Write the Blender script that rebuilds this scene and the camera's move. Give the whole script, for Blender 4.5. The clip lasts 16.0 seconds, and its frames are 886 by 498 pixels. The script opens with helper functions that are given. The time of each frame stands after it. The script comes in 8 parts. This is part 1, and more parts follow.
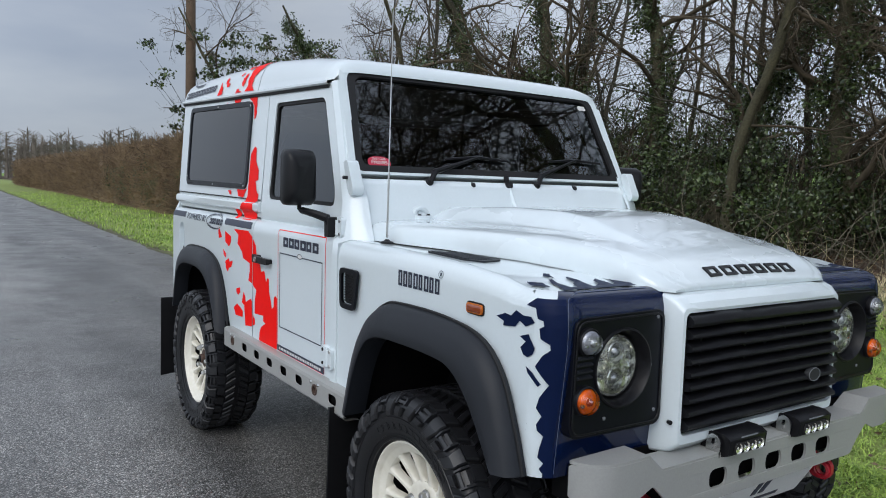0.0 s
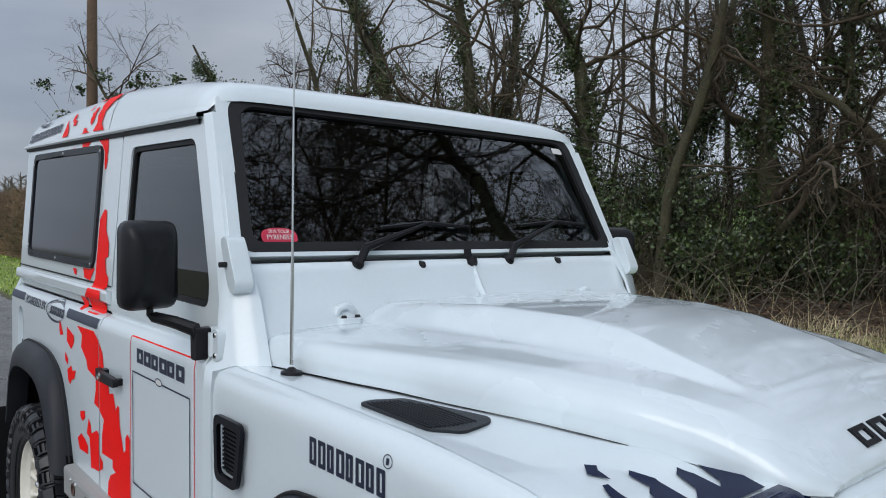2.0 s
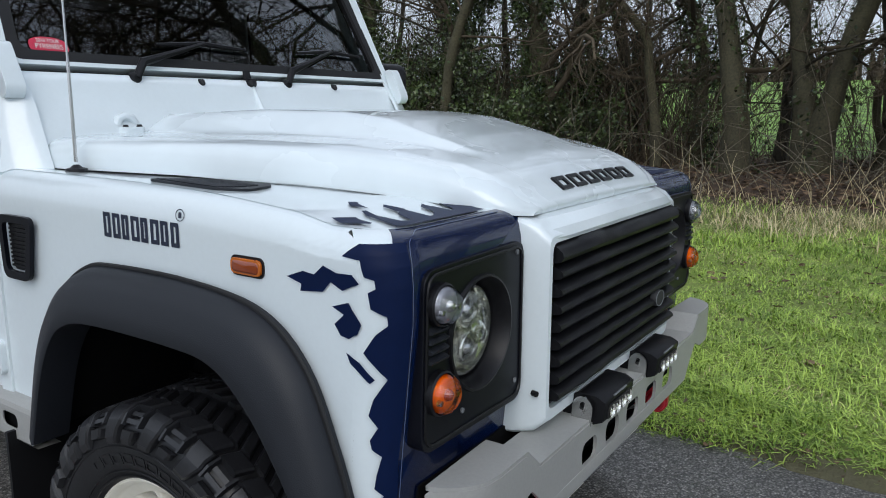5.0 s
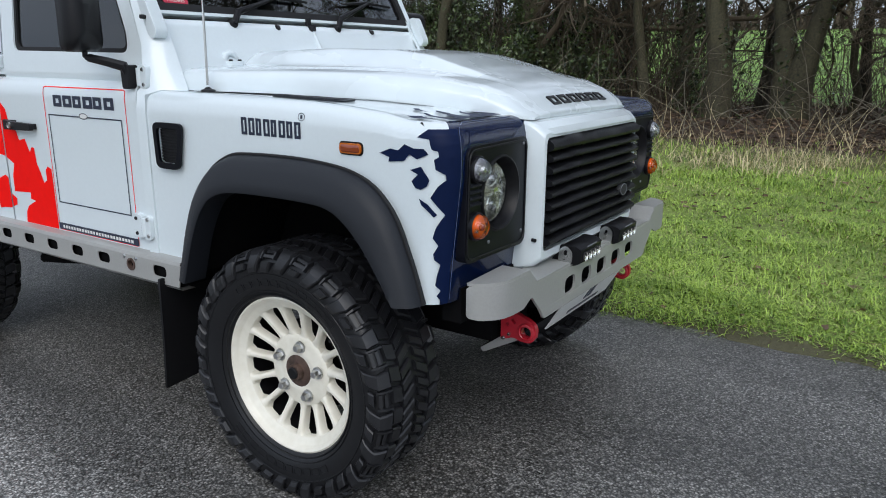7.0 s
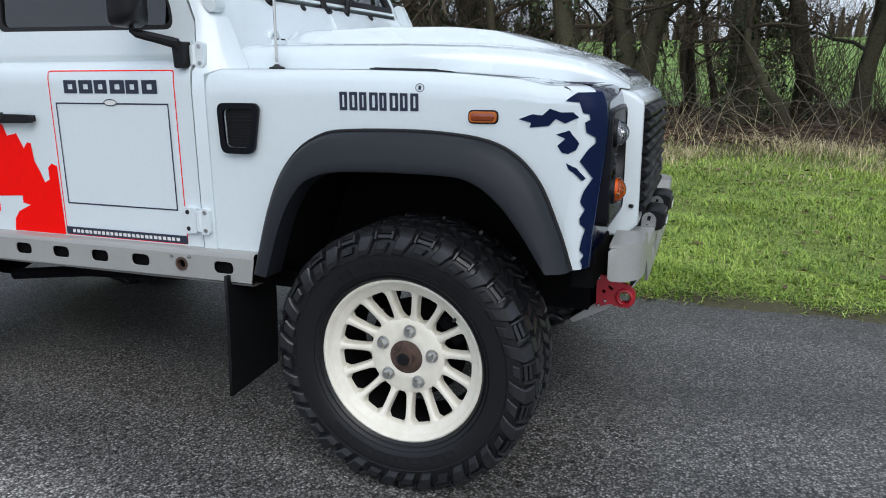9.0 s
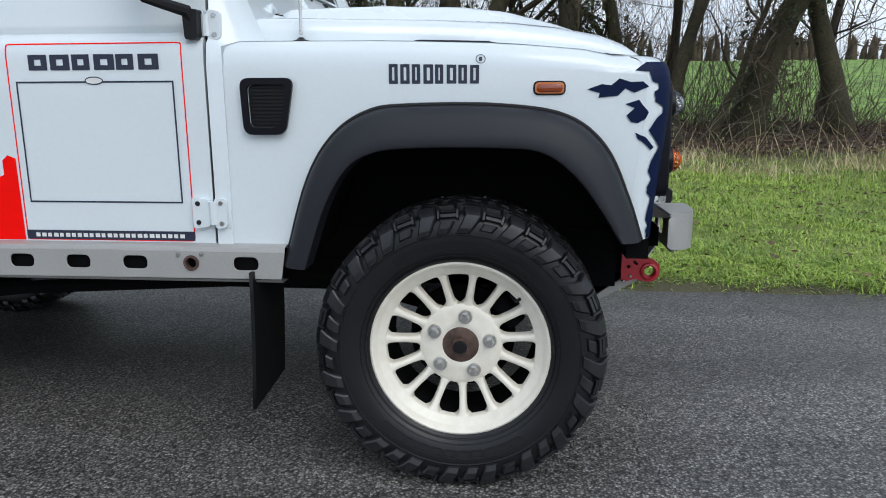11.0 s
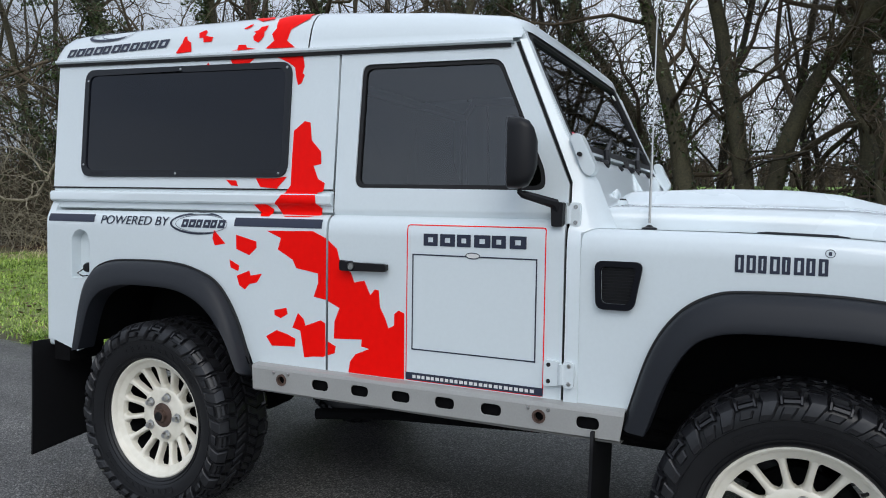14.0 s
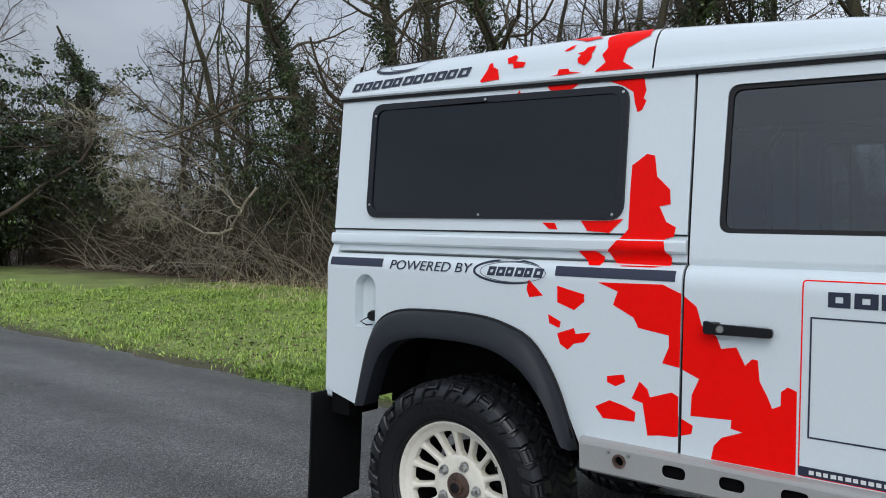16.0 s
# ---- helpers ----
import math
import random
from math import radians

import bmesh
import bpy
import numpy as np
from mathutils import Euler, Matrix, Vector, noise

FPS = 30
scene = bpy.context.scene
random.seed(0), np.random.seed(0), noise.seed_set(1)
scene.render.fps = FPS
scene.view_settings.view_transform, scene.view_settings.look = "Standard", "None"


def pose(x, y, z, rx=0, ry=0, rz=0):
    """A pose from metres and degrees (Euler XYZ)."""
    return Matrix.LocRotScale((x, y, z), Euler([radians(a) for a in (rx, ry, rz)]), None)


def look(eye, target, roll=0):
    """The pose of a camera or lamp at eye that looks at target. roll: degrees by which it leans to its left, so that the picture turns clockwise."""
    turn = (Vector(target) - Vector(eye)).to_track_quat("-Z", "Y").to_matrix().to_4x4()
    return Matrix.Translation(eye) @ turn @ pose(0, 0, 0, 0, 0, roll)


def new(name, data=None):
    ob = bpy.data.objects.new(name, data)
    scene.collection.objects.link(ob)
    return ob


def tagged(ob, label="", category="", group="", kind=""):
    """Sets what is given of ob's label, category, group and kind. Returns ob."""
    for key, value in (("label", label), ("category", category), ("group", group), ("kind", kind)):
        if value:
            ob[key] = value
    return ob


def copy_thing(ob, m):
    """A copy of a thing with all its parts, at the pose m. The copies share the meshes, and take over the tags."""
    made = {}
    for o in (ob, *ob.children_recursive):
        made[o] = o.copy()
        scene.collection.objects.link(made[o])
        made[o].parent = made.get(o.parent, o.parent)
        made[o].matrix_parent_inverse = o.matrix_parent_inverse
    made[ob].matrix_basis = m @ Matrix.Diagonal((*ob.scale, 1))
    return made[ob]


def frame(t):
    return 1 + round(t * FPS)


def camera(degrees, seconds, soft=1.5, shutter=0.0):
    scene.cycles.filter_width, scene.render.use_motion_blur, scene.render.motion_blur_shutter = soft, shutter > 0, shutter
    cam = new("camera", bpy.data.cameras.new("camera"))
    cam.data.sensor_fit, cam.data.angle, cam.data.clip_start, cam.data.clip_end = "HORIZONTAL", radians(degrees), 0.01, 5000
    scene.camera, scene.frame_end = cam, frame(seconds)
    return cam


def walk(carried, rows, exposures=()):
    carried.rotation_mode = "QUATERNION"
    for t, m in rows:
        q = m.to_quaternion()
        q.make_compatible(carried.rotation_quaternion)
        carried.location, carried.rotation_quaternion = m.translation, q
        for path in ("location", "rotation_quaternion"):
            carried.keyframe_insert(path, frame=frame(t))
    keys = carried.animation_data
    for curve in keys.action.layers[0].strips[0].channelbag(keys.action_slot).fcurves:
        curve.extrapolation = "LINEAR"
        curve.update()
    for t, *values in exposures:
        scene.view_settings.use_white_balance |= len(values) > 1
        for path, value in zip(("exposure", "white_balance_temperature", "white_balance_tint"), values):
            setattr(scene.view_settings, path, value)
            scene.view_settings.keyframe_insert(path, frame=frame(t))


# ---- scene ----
cam = camera(62.1, 16.0, soft=1.0)
PATH = [
    (0, (4.229, -1.996, 1.417), (2.573, -0.888, 1.248), 1.7),
    (0.5, (3.921, -1.815, 1.439), (2.271, -0.693, 1.302), 1.6),
    (1, (3.636, -1.663, 1.47), (2.005, -0.509, 1.365), 1.4),
    (1.5, (3.443, -1.545, 1.528), (1.842, -0.349, 1.455), 1.0),
    (2, (3.381, -1.476, 1.529), (1.844, -0.199, 1.474), 0.6),
    (2.5, (3.409, -1.4, 1.516), (2.007, 0.024, 1.433), 0.1),
    (3, (3.456, -1.355, 1.491), (2.222, 0.214, 1.363), -0.4),
    (3.5, (3.49, -1.354, 1.462), (2.388, 0.305, 1.273), -0.3),
    (4, (3.498, -1.387, 1.426), (2.45, 0.296, 1.166), -0.1),
    (4.5, (3.505, -1.483, 1.382), (2.444, 0.182, 1.06), 0.2),
    (5, (3.579, -1.634, 1.349), (2.479, -0.006, 0.978), 0.2),
    (5.2, (3.611, -1.683, 1.344), (2.498, -0.066, 0.964), 0.3),
    (7.3, (3.902, -2.377, 1.306), (2.857, -0.75, 0.795), 0.7),
    (7.5, (3.875, -2.415, 1.278), (2.847, -0.773, 0.783), 0.9),
    (8, (3.676, -2.571, 1.258), (2.748, -0.872, 0.756), 0.7),
    (8.5, (3.442, -2.663, 1.239), (2.65, -0.893, 0.752), 0.3),
    (8.7, (3.333, -2.659, 1.22), (2.59, -0.865, 0.742), 0.0),
    (10.8, (2.557, -2.692, 1.122), (2.35, -0.75, 0.693), -0.2),
    (11, (2.526, -2.74, 1.074), (2.337, -0.792, 0.659), -0.3),
    (11.5, (2.491, -2.877, 1.028), (2.278, -0.923, 0.657), -0.3),
    (12, (2.473, -2.922, 1.047), (2.173, -0.974, 0.705), -0.1),
    (12.5, (2.427, -2.935, 1.086), (2.005, -1.001, 0.804), -0.0),
    (13, (2.388, -2.955, 1.162), (1.801, -1.056, 0.947), 0.1),
    (13.5, (2.367, -2.983, 1.225), (1.628, -1.13, 1.072), 0.5),
    (14, (2.351, -3.026, 1.258), (1.488, -1.224, 1.154), 0.9),
    (14.5, (2.322, -3.023, 1.278), (1.353, -1.275, 1.202), 1.3),
    (15, (2.187, -2.987, 1.277), (1.127, -1.291, 1.226), 1.4),
    (15.5, (1.885, -2.988, 1.288), (0.746, -1.344, 1.254), 1.6),
    (16, (1.581, -3.002, 1.296), (0.373, -1.408, 1.273), 1.2),
]
walk(cam, [(t, look(eye, target, roll)) for t, eye, target, roll in PATH],
     exposures=[(0, 0.0), (1.5, -0.14), (2.5, -0.22), (4, -0.12), (7.5, 0.08), (9.5, 0.1), (11.5, 0.06), (13.5, -0.06), (16, -0.14)])

# ---- light ----
SUN_UP, SUN_ROUND = 42.0, 148.0
SUN_WAY = (math.sin(radians(SUN_ROUND)) * math.cos(radians(SUN_UP)), math.cos(radians(SUN_ROUND)) * math.cos(radians(SUN_UP)), math.sin(radians(SUN_UP)))
world = bpy.data.worlds.new("overcast_sky")
scene.world = world
world.use_nodes = True
wn, wl = world.node_tree.nodes, world.node_tree.links
wn.clear()
w_out, w_bg, w_sky = wn.new("ShaderNodeOutputWorld"), wn.new("ShaderNodeBackground"), wn.new("ShaderNodeTexSky")
w_sky.sky_type, w_sky.sun_disc = "NISHITA", False
w_sky.sun_elevation, w_sky.sun_rotation = radians(SUN_UP), radians(SUN_ROUND)
w_co, w_map, w_noise, w_ramp, w_mix = (wn.new("ShaderNode" + k) for k in ("TexCoord", "Mapping", "TexNoise", "ValToRGB", "MixRGB"))
w_map.inputs["Scale"].default_value = (1.0, 1.0, 3.2)
w_noise.inputs["Scale"].default_value, w_noise.inputs["Detail"].default_value = 1.7, 6.0
w_ramp.color_ramp.elements[0].position, w_ramp.color_ramp.elements[1].position = 0.32, 0.70
w_ramp.color_ramp.elements[0].color, w_ramp.color_ramp.elements[1].color = (4.0, 4.75, 6.2, 1), (7.6, 8.2, 9.0, 1)
w_mix.inputs["Fac"].default_value = 0.86
w_bg.inputs["Strength"].default_value = 0.098
wl.new(w_co.outputs["Generated"], w_map.inputs["Vector"])
wl.new(w_map.outputs["Vector"], w_noise.inputs["Vector"])
wl.new(w_noise.outputs["Fac"], w_ramp.inputs["Fac"])
wl.new(w_sky.outputs["Color"], w_mix.inputs["Color1"])
wl.new(w_ramp.outputs["Color"], w_mix.inputs["Color2"])
# the cloud is thinner and brighter towards the hidden sun
w_dot, w_glow, w_mul = wn.new("ShaderNodeVectorMath"), wn.new("ShaderNodeMapRange"), wn.new("ShaderNodeMixRGB")
w_dot.operation = "DOT_PRODUCT"
w_dot.inputs[1].default_value = SUN_WAY
w_glow.inputs["From Min"].default_value, w_glow.inputs["From Max"].default_value = -0.6, 1.0
w_glow.inputs["To Min"].default_value, w_glow.inputs["To Max"].default_value = 0.62, 1.85
w_mul.blend_type = "MULTIPLY"
w_mul.inputs["Fac"].default_value = 1.0
wl.new(w_co.outputs["Generated"], w_dot.inputs[0])
wl.new(w_dot.outputs["Value"], w_glow.inputs["Value"])
wl.new(w_mix.outputs["Color"], w_mul.inputs["Color1"])
wl.new(w_glow.outputs["Result"], w_mul.inputs["Color2"])
# and the cloud breaks to a white band of sky low beyond the wood
w_dot2, w_glow2, w_mul2 = wn.new("ShaderNodeVectorMath"), wn.new("ShaderNodeMapRange"), wn.new("ShaderNodeMixRGB")
w_dot2.operation = "DOT_PRODUCT"
w_dot2.inputs[1].default_value = Vector((-0.05, 0.97, 0.22)).normalized()
w_glow2.inputs["From Min"].default_value, w_glow2.inputs["From Max"].default_value = 0.45, 0.92
w_glow2.inputs["To Min"].default_value, w_glow2.inputs["To Max"].default_value = 1.0, 1.75
w_mul2.blend_type = "MULTIPLY"
w_mul2.inputs["Fac"].default_value = 1.0
wl.new(w_co.outputs["Generated"], w_dot2.inputs[0])
wl.new(w_dot2.outputs["Value"], w_glow2.inputs["Value"])
wl.new(w_mul.outputs["Color"], w_mul2.inputs["Color1"])
wl.new(w_glow2.outputs["Result"], w_mul2.inputs["Color2"])
wl.new(w_mul2.outputs["Color"], w_bg.inputs["Color"])
wl.new(w_bg.outputs["Background"], w_out.inputs["Surface"])
sun = new("sun", bpy.data.lights.new("sun", "SUN"))
sun.data.energy, sun.data.angle, sun.data.color = 1.05, radians(40), (1.0, 0.965, 0.91)
sun.matrix_basis = look((0, 0, 0), tuple(-c for c in SUN_WAY))


# ---- materials ----
def mat(name, col, rough=0.5, metal=0.0, coat=0.0, vary=0.12, grain=40.0, wide=2.5, bump=0.0, bump_scale=None, rand=0.0, island=0.0, spec=0.5, tint=None, rough_vary=0.1, sheen=0.0):
    """A surface with colour varied at two scales, fine relief, and roughness that follows the grain."""
    m = bpy.data.materials.new(name)
    m.use_nodes = True
    n, l = m.node_tree.nodes, m.node_tree.links
    b = n["Principled BSDF"]
    b.inputs["Roughness"].default_value, b.inputs["Metallic"].default_value = rough, metal
    b.inputs["Coat Weight"].default_value, b.inputs["Coat Roughness"].default_value = coat, 0.04
    b.inputs["Specular IOR Level"].default_value = spec
    co = n.new("ShaderNodeTexCoord")
    fine, broad = n.new("ShaderNodeTexNoise"), n.new("ShaderNodeTexNoise")
    fine.inputs["Scale"].default_value, fine.inputs["Detail"].default_value = grain, 5.0
    broad.inputs["Scale"].default_value, broad.inputs["Detail"].default_value = wide, 4.0
    for t in (fine, broad):
        l.new(co.outputs["Object"], t.inputs["Vector"])
    add = n.new("ShaderNodeMath")
    add.operation = "ADD"
    l.new(fine.outputs["Fac"], add.inputs[0])
    l.new(broad.outputs["Fac"], add.inputs[1])
    last = add.outputs[0]
    for share, node, socket in ((rand, "ShaderNodeObjectInfo", "Random"), (island, "ShaderNodeNewGeometry", "Random Per Island")):
        if share:
            src, mul, sm = n.new(node), n.new("ShaderNodeMath"), n.new("ShaderNodeMath")
            mul.operation, sm.operation = "MULTIPLY_ADD", "ADD"
            mul.inputs[1].default_value, mul.inputs[2].default_value = share, -share / 2
            l.new(src.outputs[socket], mul.inputs[0])
            l.new(last, sm.inputs[0])
            l.new(mul.outputs[0], sm.inputs[1])
            last = sm.outputs[0]
    ramp = n.new("ShaderNodeMapRange")
    ramp.inputs["From Min"].default_value, ramp.inputs["From Max"].default_value = 0.55, 1.45
    l.new(last, ramp.inputs["Value"])
    mix = n.new("ShaderNodeMixRGB")
    other = tint or col
    mix.inputs["Color1"].default_value = (*[c * (1 - vary) for c in col], 1)
    mix.inputs["Color2"].default_value = (*[min(1, c * (1 + vary)) for c in other], 1)
    l.new(ramp.outputs["Result"], mix.inputs["Fac"])
    l.new(mix.outputs["Color"], b.inputs["Base Color"])
    if rough_vary:
        rr = n.new("ShaderNodeMapRange")
        rr.inputs["To Min"].default_value, rr.inputs["To Max"].default_value = max(0.02, rough - rough_vary), min(1, rough + rough_vary)
        l.new(broad.outputs["Fac"], rr.inputs["Value"])
        l.new(rr.outputs["Result"], b.inputs["Roughness"])
    if bump:
        bn, src = n.new("ShaderNodeBump"), fine
        if bump_scale:
            src = n.new("ShaderNodeTexNoise")
            src.inputs["Scale"].default_value, src.inputs["Detail"].default_value = bump_scale, 3.0
            l.new(co.outputs["Object"], src.inputs["Vector"])
        bn.inputs["Strength"].default_value, bn.inputs["Distance"].default_value = bump, 0.01
        l.new(src.outputs["Fac"], bn.inputs["Height"])
        l.new(bn.outputs["Normal"], b.inputs["Normal"])
    return m


def glass(name, tint, gain=1.0):
    """A thin pane: tinted see-through, with gloss that grows towards grazing."""
    m = bpy.data.materials.new(name)
    m.use_nodes = True
    n, l = m.node_tree.nodes, m.node_tree.links
    n.clear()
    out, mix, clear, gloss, fr = (n.new("ShaderNode" + k) for k in ("OutputMaterial", "MixShader", "BsdfTransparent", "BsdfGlossy", "Fresnel"))
    clear.inputs["Color"].default_value = (*tint, 1)
    gloss.inputs["Roughness"].default_value = 0.015
    gloss.inputs["Color"].default_value = (0.95, 0.97, 1.0, 1)
    fr.inputs["IOR"].default_value = 1.0 + 0.5 * gain
    l.new(fr.outputs["Fac"], mix.inputs["Fac"])
    l.new(clear.outputs["BSDF"], mix.inputs[1])
    l.new(gloss.outputs["BSDF"], mix.inputs[2])
    l.new(mix.outputs["Shader"], out.inputs["Surface"])
    return m


M_WHITE = mat("white_car_paint", (0.69, 0.76, 0.785), 0.30, coat=0.9, vary=0.025, grain=90, wide=1.3, rough_vary=0.06)
M_DAMP = mat("damp_white_car_paint", (0.68, 0.75, 0.775), 0.26, coat=0.9, vary=0.035, grain=16, wide=4.0, rough_vary=0.14)
M_NAVY = mat("navy_car_paint", (0.0018, 0.0085, 0.042), 0.22, coat=0.6, vary=0.15, rough_vary=0.05, spec=0.25)
M_NAVYV = mat("navy_vinyl", (0.0018, 0.0085, 0.042), 0.5, spec=0.15, vary=0.12, rough_vary=0.05)
M_RED = mat("red_vinyl", (0.95, 0.004, 0.002), 0.45, vary=0.06, rough_vary=0.05, spec=0.10)
M_INK = mat("dark_navy_vinyl", (0.018, 0.024, 0.048), 0.4, vary=0.1)
M_BLACK = mat("black_plastic", (0.0055, 0.0055, 0.007), 0.42, spec=0.30, vary=0.2, grain=300, bump=0.05)
M_ARCH = mat("grey_black_arch_plastic", (0.014, 0.016, 0.0205), 0.48, spec=0.30, vary=0.15, grain=600, wide=4, bump=0.12)
M_RUBBER = mat("black_tyre_rubber", (0.012, 0.0124, 0.0145), 0.38, spec=0.5, vary=0.35, grain=60, wide=7, bump=0.08)
M_SIDEWALL = mat("black_tyre_sidewall", (0.0065, 0.0067, 0.0080), 0.36, spec=0.4, vary=0.25, grain=70, wide=7, bump=0.05)
M_FLAP = mat("black_rubber_sheet", (0.006, 0.006, 0.007), 0.6, spec=0.25, vary=0.2)
M_RIM = mat("cream_white_rim_paint", (0.76, 0.72, 0.60), 0.38, coat=0.2, vary=0.07, grain=35, wide=9, tint=(0.80, 0.77, 0.68))
M_RUST = mat("rusty_hub_steel", (0.07, 0.045, 0.035), 0.55, metal=0.4, vary=0.6, grain=50, wide=14, tint=(0.11, 0.07, 0.055))
M_STEEL = mat("bright_steel", (0.55, 0.55, 0.54), 0.28, metal=1.0, vary=0.1)
M_SILVER = mat("silver_grey_paint", (0.36, 0.36, 0.345), 0.42, metal=0.15, coat=0.15, vary=0.08, grain=150, wide=5)
# near-black colour puts deep shade into underparts and recesses
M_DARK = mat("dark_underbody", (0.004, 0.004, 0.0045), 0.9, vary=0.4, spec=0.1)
M_TRIM = mat("dark_interior_trim", (0.02, 0.021, 0.023), 0.7, vary=0.2)
M_TRIMG = mat("grey_interior_trim", (0.16, 0.17, 0.18), 0.7, vary=0.15)
# pale colour stands in for the glint along the nose seam's fold
M_SEAMB = mat("seam_edge_glint", (0.10, 0.13, 0.20), 0.3, coat=0.4, vary=0.1)
M_GLOSSB = mat("glossy_black_plastic", (0.004, 0.0045, 0.008), 0.36, spec=0.20, vary=0.2)
M_SEAM = mat("black_seal", (0.006, 0.006, 0.007), 0.7, vary=0.1)
M_REDM = mat("red_painted_steel", (0.42, 0.012, 0.025), 0.38, coat=0.3, vary=0.1)
M_CHROME = mat("lamp_reflector", (0.95, 0.94, 0.86), 0.14, metal=0.85, vary=0.05, rough_vary=0.06)
M_CUP = mat("frosted_lamp_cup", (0.50, 0.50, 0.55), 0.22, metal=0.6, vary=0.2, grain=160, bump=0.2)
M_AMBER = mat("amber_lens", (0.95, 0.30, 0.012), 0.12, coat=0.8, vary=0.15, grain=120)
M_AMBERM = mat("amber_lens_rim", (0.52, 0.13, 0.014), 0.12, coat=0.6, vary=0.2, grain=90)
M_AMBERD = mat("dull_amber_lens", (0.24, 0.042, 0.008), 0.10, coat=0.8, vary=0.2, grain=60)
M_WINDOW = mat("black_privacy_glass", (0.005, 0.0065, 0.011), 0.08, vary=0.1, rough_vary=0.03, spec=0.32)
M_MIRROR = mat("mirror", (0.9, 0.9, 0.9), 0.02, metal=1.0, vary=0.01, rough_vary=0.0)
M_STICKER = mat("red_sticker", (0.55, 0.03, 0.07), 0.4, vary=0.08)
M_PLATE = mat("white_plate", (0.72, 0.72, 0.70), 0.4, vary=0.05)
M_GLASS = glass("windscreen_glass", (0.28, 0.32, 0.32), 1.65)
M_TINT = glass("tinted_door_glass", (0.30, 0.345, 0.355), 1.5)
M_AMBERG = glass("clear_amber_lens", (0.99, 0.66, 0.28))
M_LENS = glass("clear_lamp_lens", (0.92, 0.93, 0.93))
M_BARK = mat("grey_brown_bark", (0.044, 0.036, 0.023), 0.9, vary=0.55, grain=26, wide=2.2, bump=0.8, tint=(0.072, 0.066, 0.036))
M_BARKD = mat("dark_bark", (0.040, 0.031, 0.024), 0.9, vary=0.5, grain=22, wide=1.5, bump=0.5, tint=(0.055, 0.05, 0.034))
M_BARKL = mat("pale_bark", (0.085, 0.070, 0.043), 0.85, vary=0.5, grain=20, wide=2.0, bump=0.4, tint=(0.17, 0.15, 0.11))
M_TWIG = mat("brown_twigs", (0.085, 0.062, 0.040), 0.9, vary=0.45, grain=3, wide=0.7, island=0.6, tint=(0.09, 0.07, 0.045))
# paler twig colour with the haze of distance mixed in
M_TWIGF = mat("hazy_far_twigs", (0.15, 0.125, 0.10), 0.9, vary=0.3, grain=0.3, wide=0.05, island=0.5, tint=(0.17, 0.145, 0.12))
M_PALE = mat("dead_pale_branches", (0.27, 0.235, 0.17), 0.85, vary=0.4, grain=6, wide=0.8, island=0.6, tint=(0.28, 0.25, 0.18))
M_TWIGR = mat("reddish_hedge_twigs", (0.145, 0.090, 0.056), 0.9, vary=0.5, grain=2, wide=0.5, island=0.7, tint=(0.20, 0.14, 0.08))
M_IVY = mat("dark_green_leaves", (0.020, 0.038, 0.014), 0.30, vary=0.5, grain=6, wide=0.8, island=0.9, tint=(0.062, 0.088, 0.028))
M_GRASS = mat("green_grass_blades", (0.160, 0.315, 0.036), 0.55, vary=0.38, grain=5, wide=0.7, island=0.9, tint=(0.36, 0.48, 0.092))
M_STRAW = mat("dry_straw_grass", (0.48, 0.39, 0.21), 0.8, vary=0.4, grain=3, wide=0.8, island=0.8, tint=(0.60, 0.51, 0.31))
M_LEAF = mat("fallen_leaves", (0.090, 0.056, 0.032), 0.75, vary=0.5, grain=3, wide=0.5, island=0.9, tint=(0.15, 0.098, 0.058))


# ---- building helpers ----
def empty_bm():
    return bmesh.new()


def part(name, bm, material, parent=None, label="", sharp=35, bevel=0.0, thick=0.0, segments=2):
    """Links a bmesh as one mesh object under a thing or a part."""
    bm.normal_update()
    for f in bm.faces:
        f.smooth = True
    for e in bm.edges:
        if len(e.link_faces) != 2 or e.calc_face_angle(0) > radians(sharp):
            e.smooth = False
    me = bpy.data.meshes.new(name)
    bm.to_mesh(me)
    bm.free()
    me.materials.append(material)
    ob = new(name, me)
    if parent:
        ob.parent = parent
    if thick:
        md = ob.modifiers.new("thickness", "SOLIDIFY")
        md.thickness, md.offset = thick, -1
    if bevel:
        md = ob.modifiers.new("edges", "BEVEL")
        md.width, md.segments, md.limit_method, md.angle_limit = bevel, segments, "ANGLE", radians(40)
    return tagged(ob, label)


def thing(name, label, category, group="", at=(0, 0, 0)):
    ob = new(name)
    ob.location = at
    return tagged(ob, label, category, group)


def arrays(name, verts, faces, material, parent=None, smooth=True):
    """Links a mesh made of numpy rows of vertices and a list or an array of faces."""
    me = bpy.data.meshes.new(name)
    verts = np.asarray(verts, np.float32)
    if isinstance(faces, np.ndarray):
        k = faces.shape[1]
        me.vertices.add(len(verts))
        me.vertices.foreach_set("co", verts.ravel())
        me.loops.add(faces.size)
        me.loops.foreach_set("vertex_index", faces.astype(np.int32).ravel())
        me.polygons.add(len(faces))
        me.polygons.foreach_set("loop_start", np.arange(0, faces.size, k, dtype=np.int32))
        me.update(calc_edges=True)
    else:
        me.from_pydata(verts.tolist(), [], faces)
    me.polygons.foreach_set("use_smooth", np.full(len(me.polygons), smooth))
    me.materials.append(material)
    ob = new(name, me)
    if parent:
        ob.parent = parent
    return ob


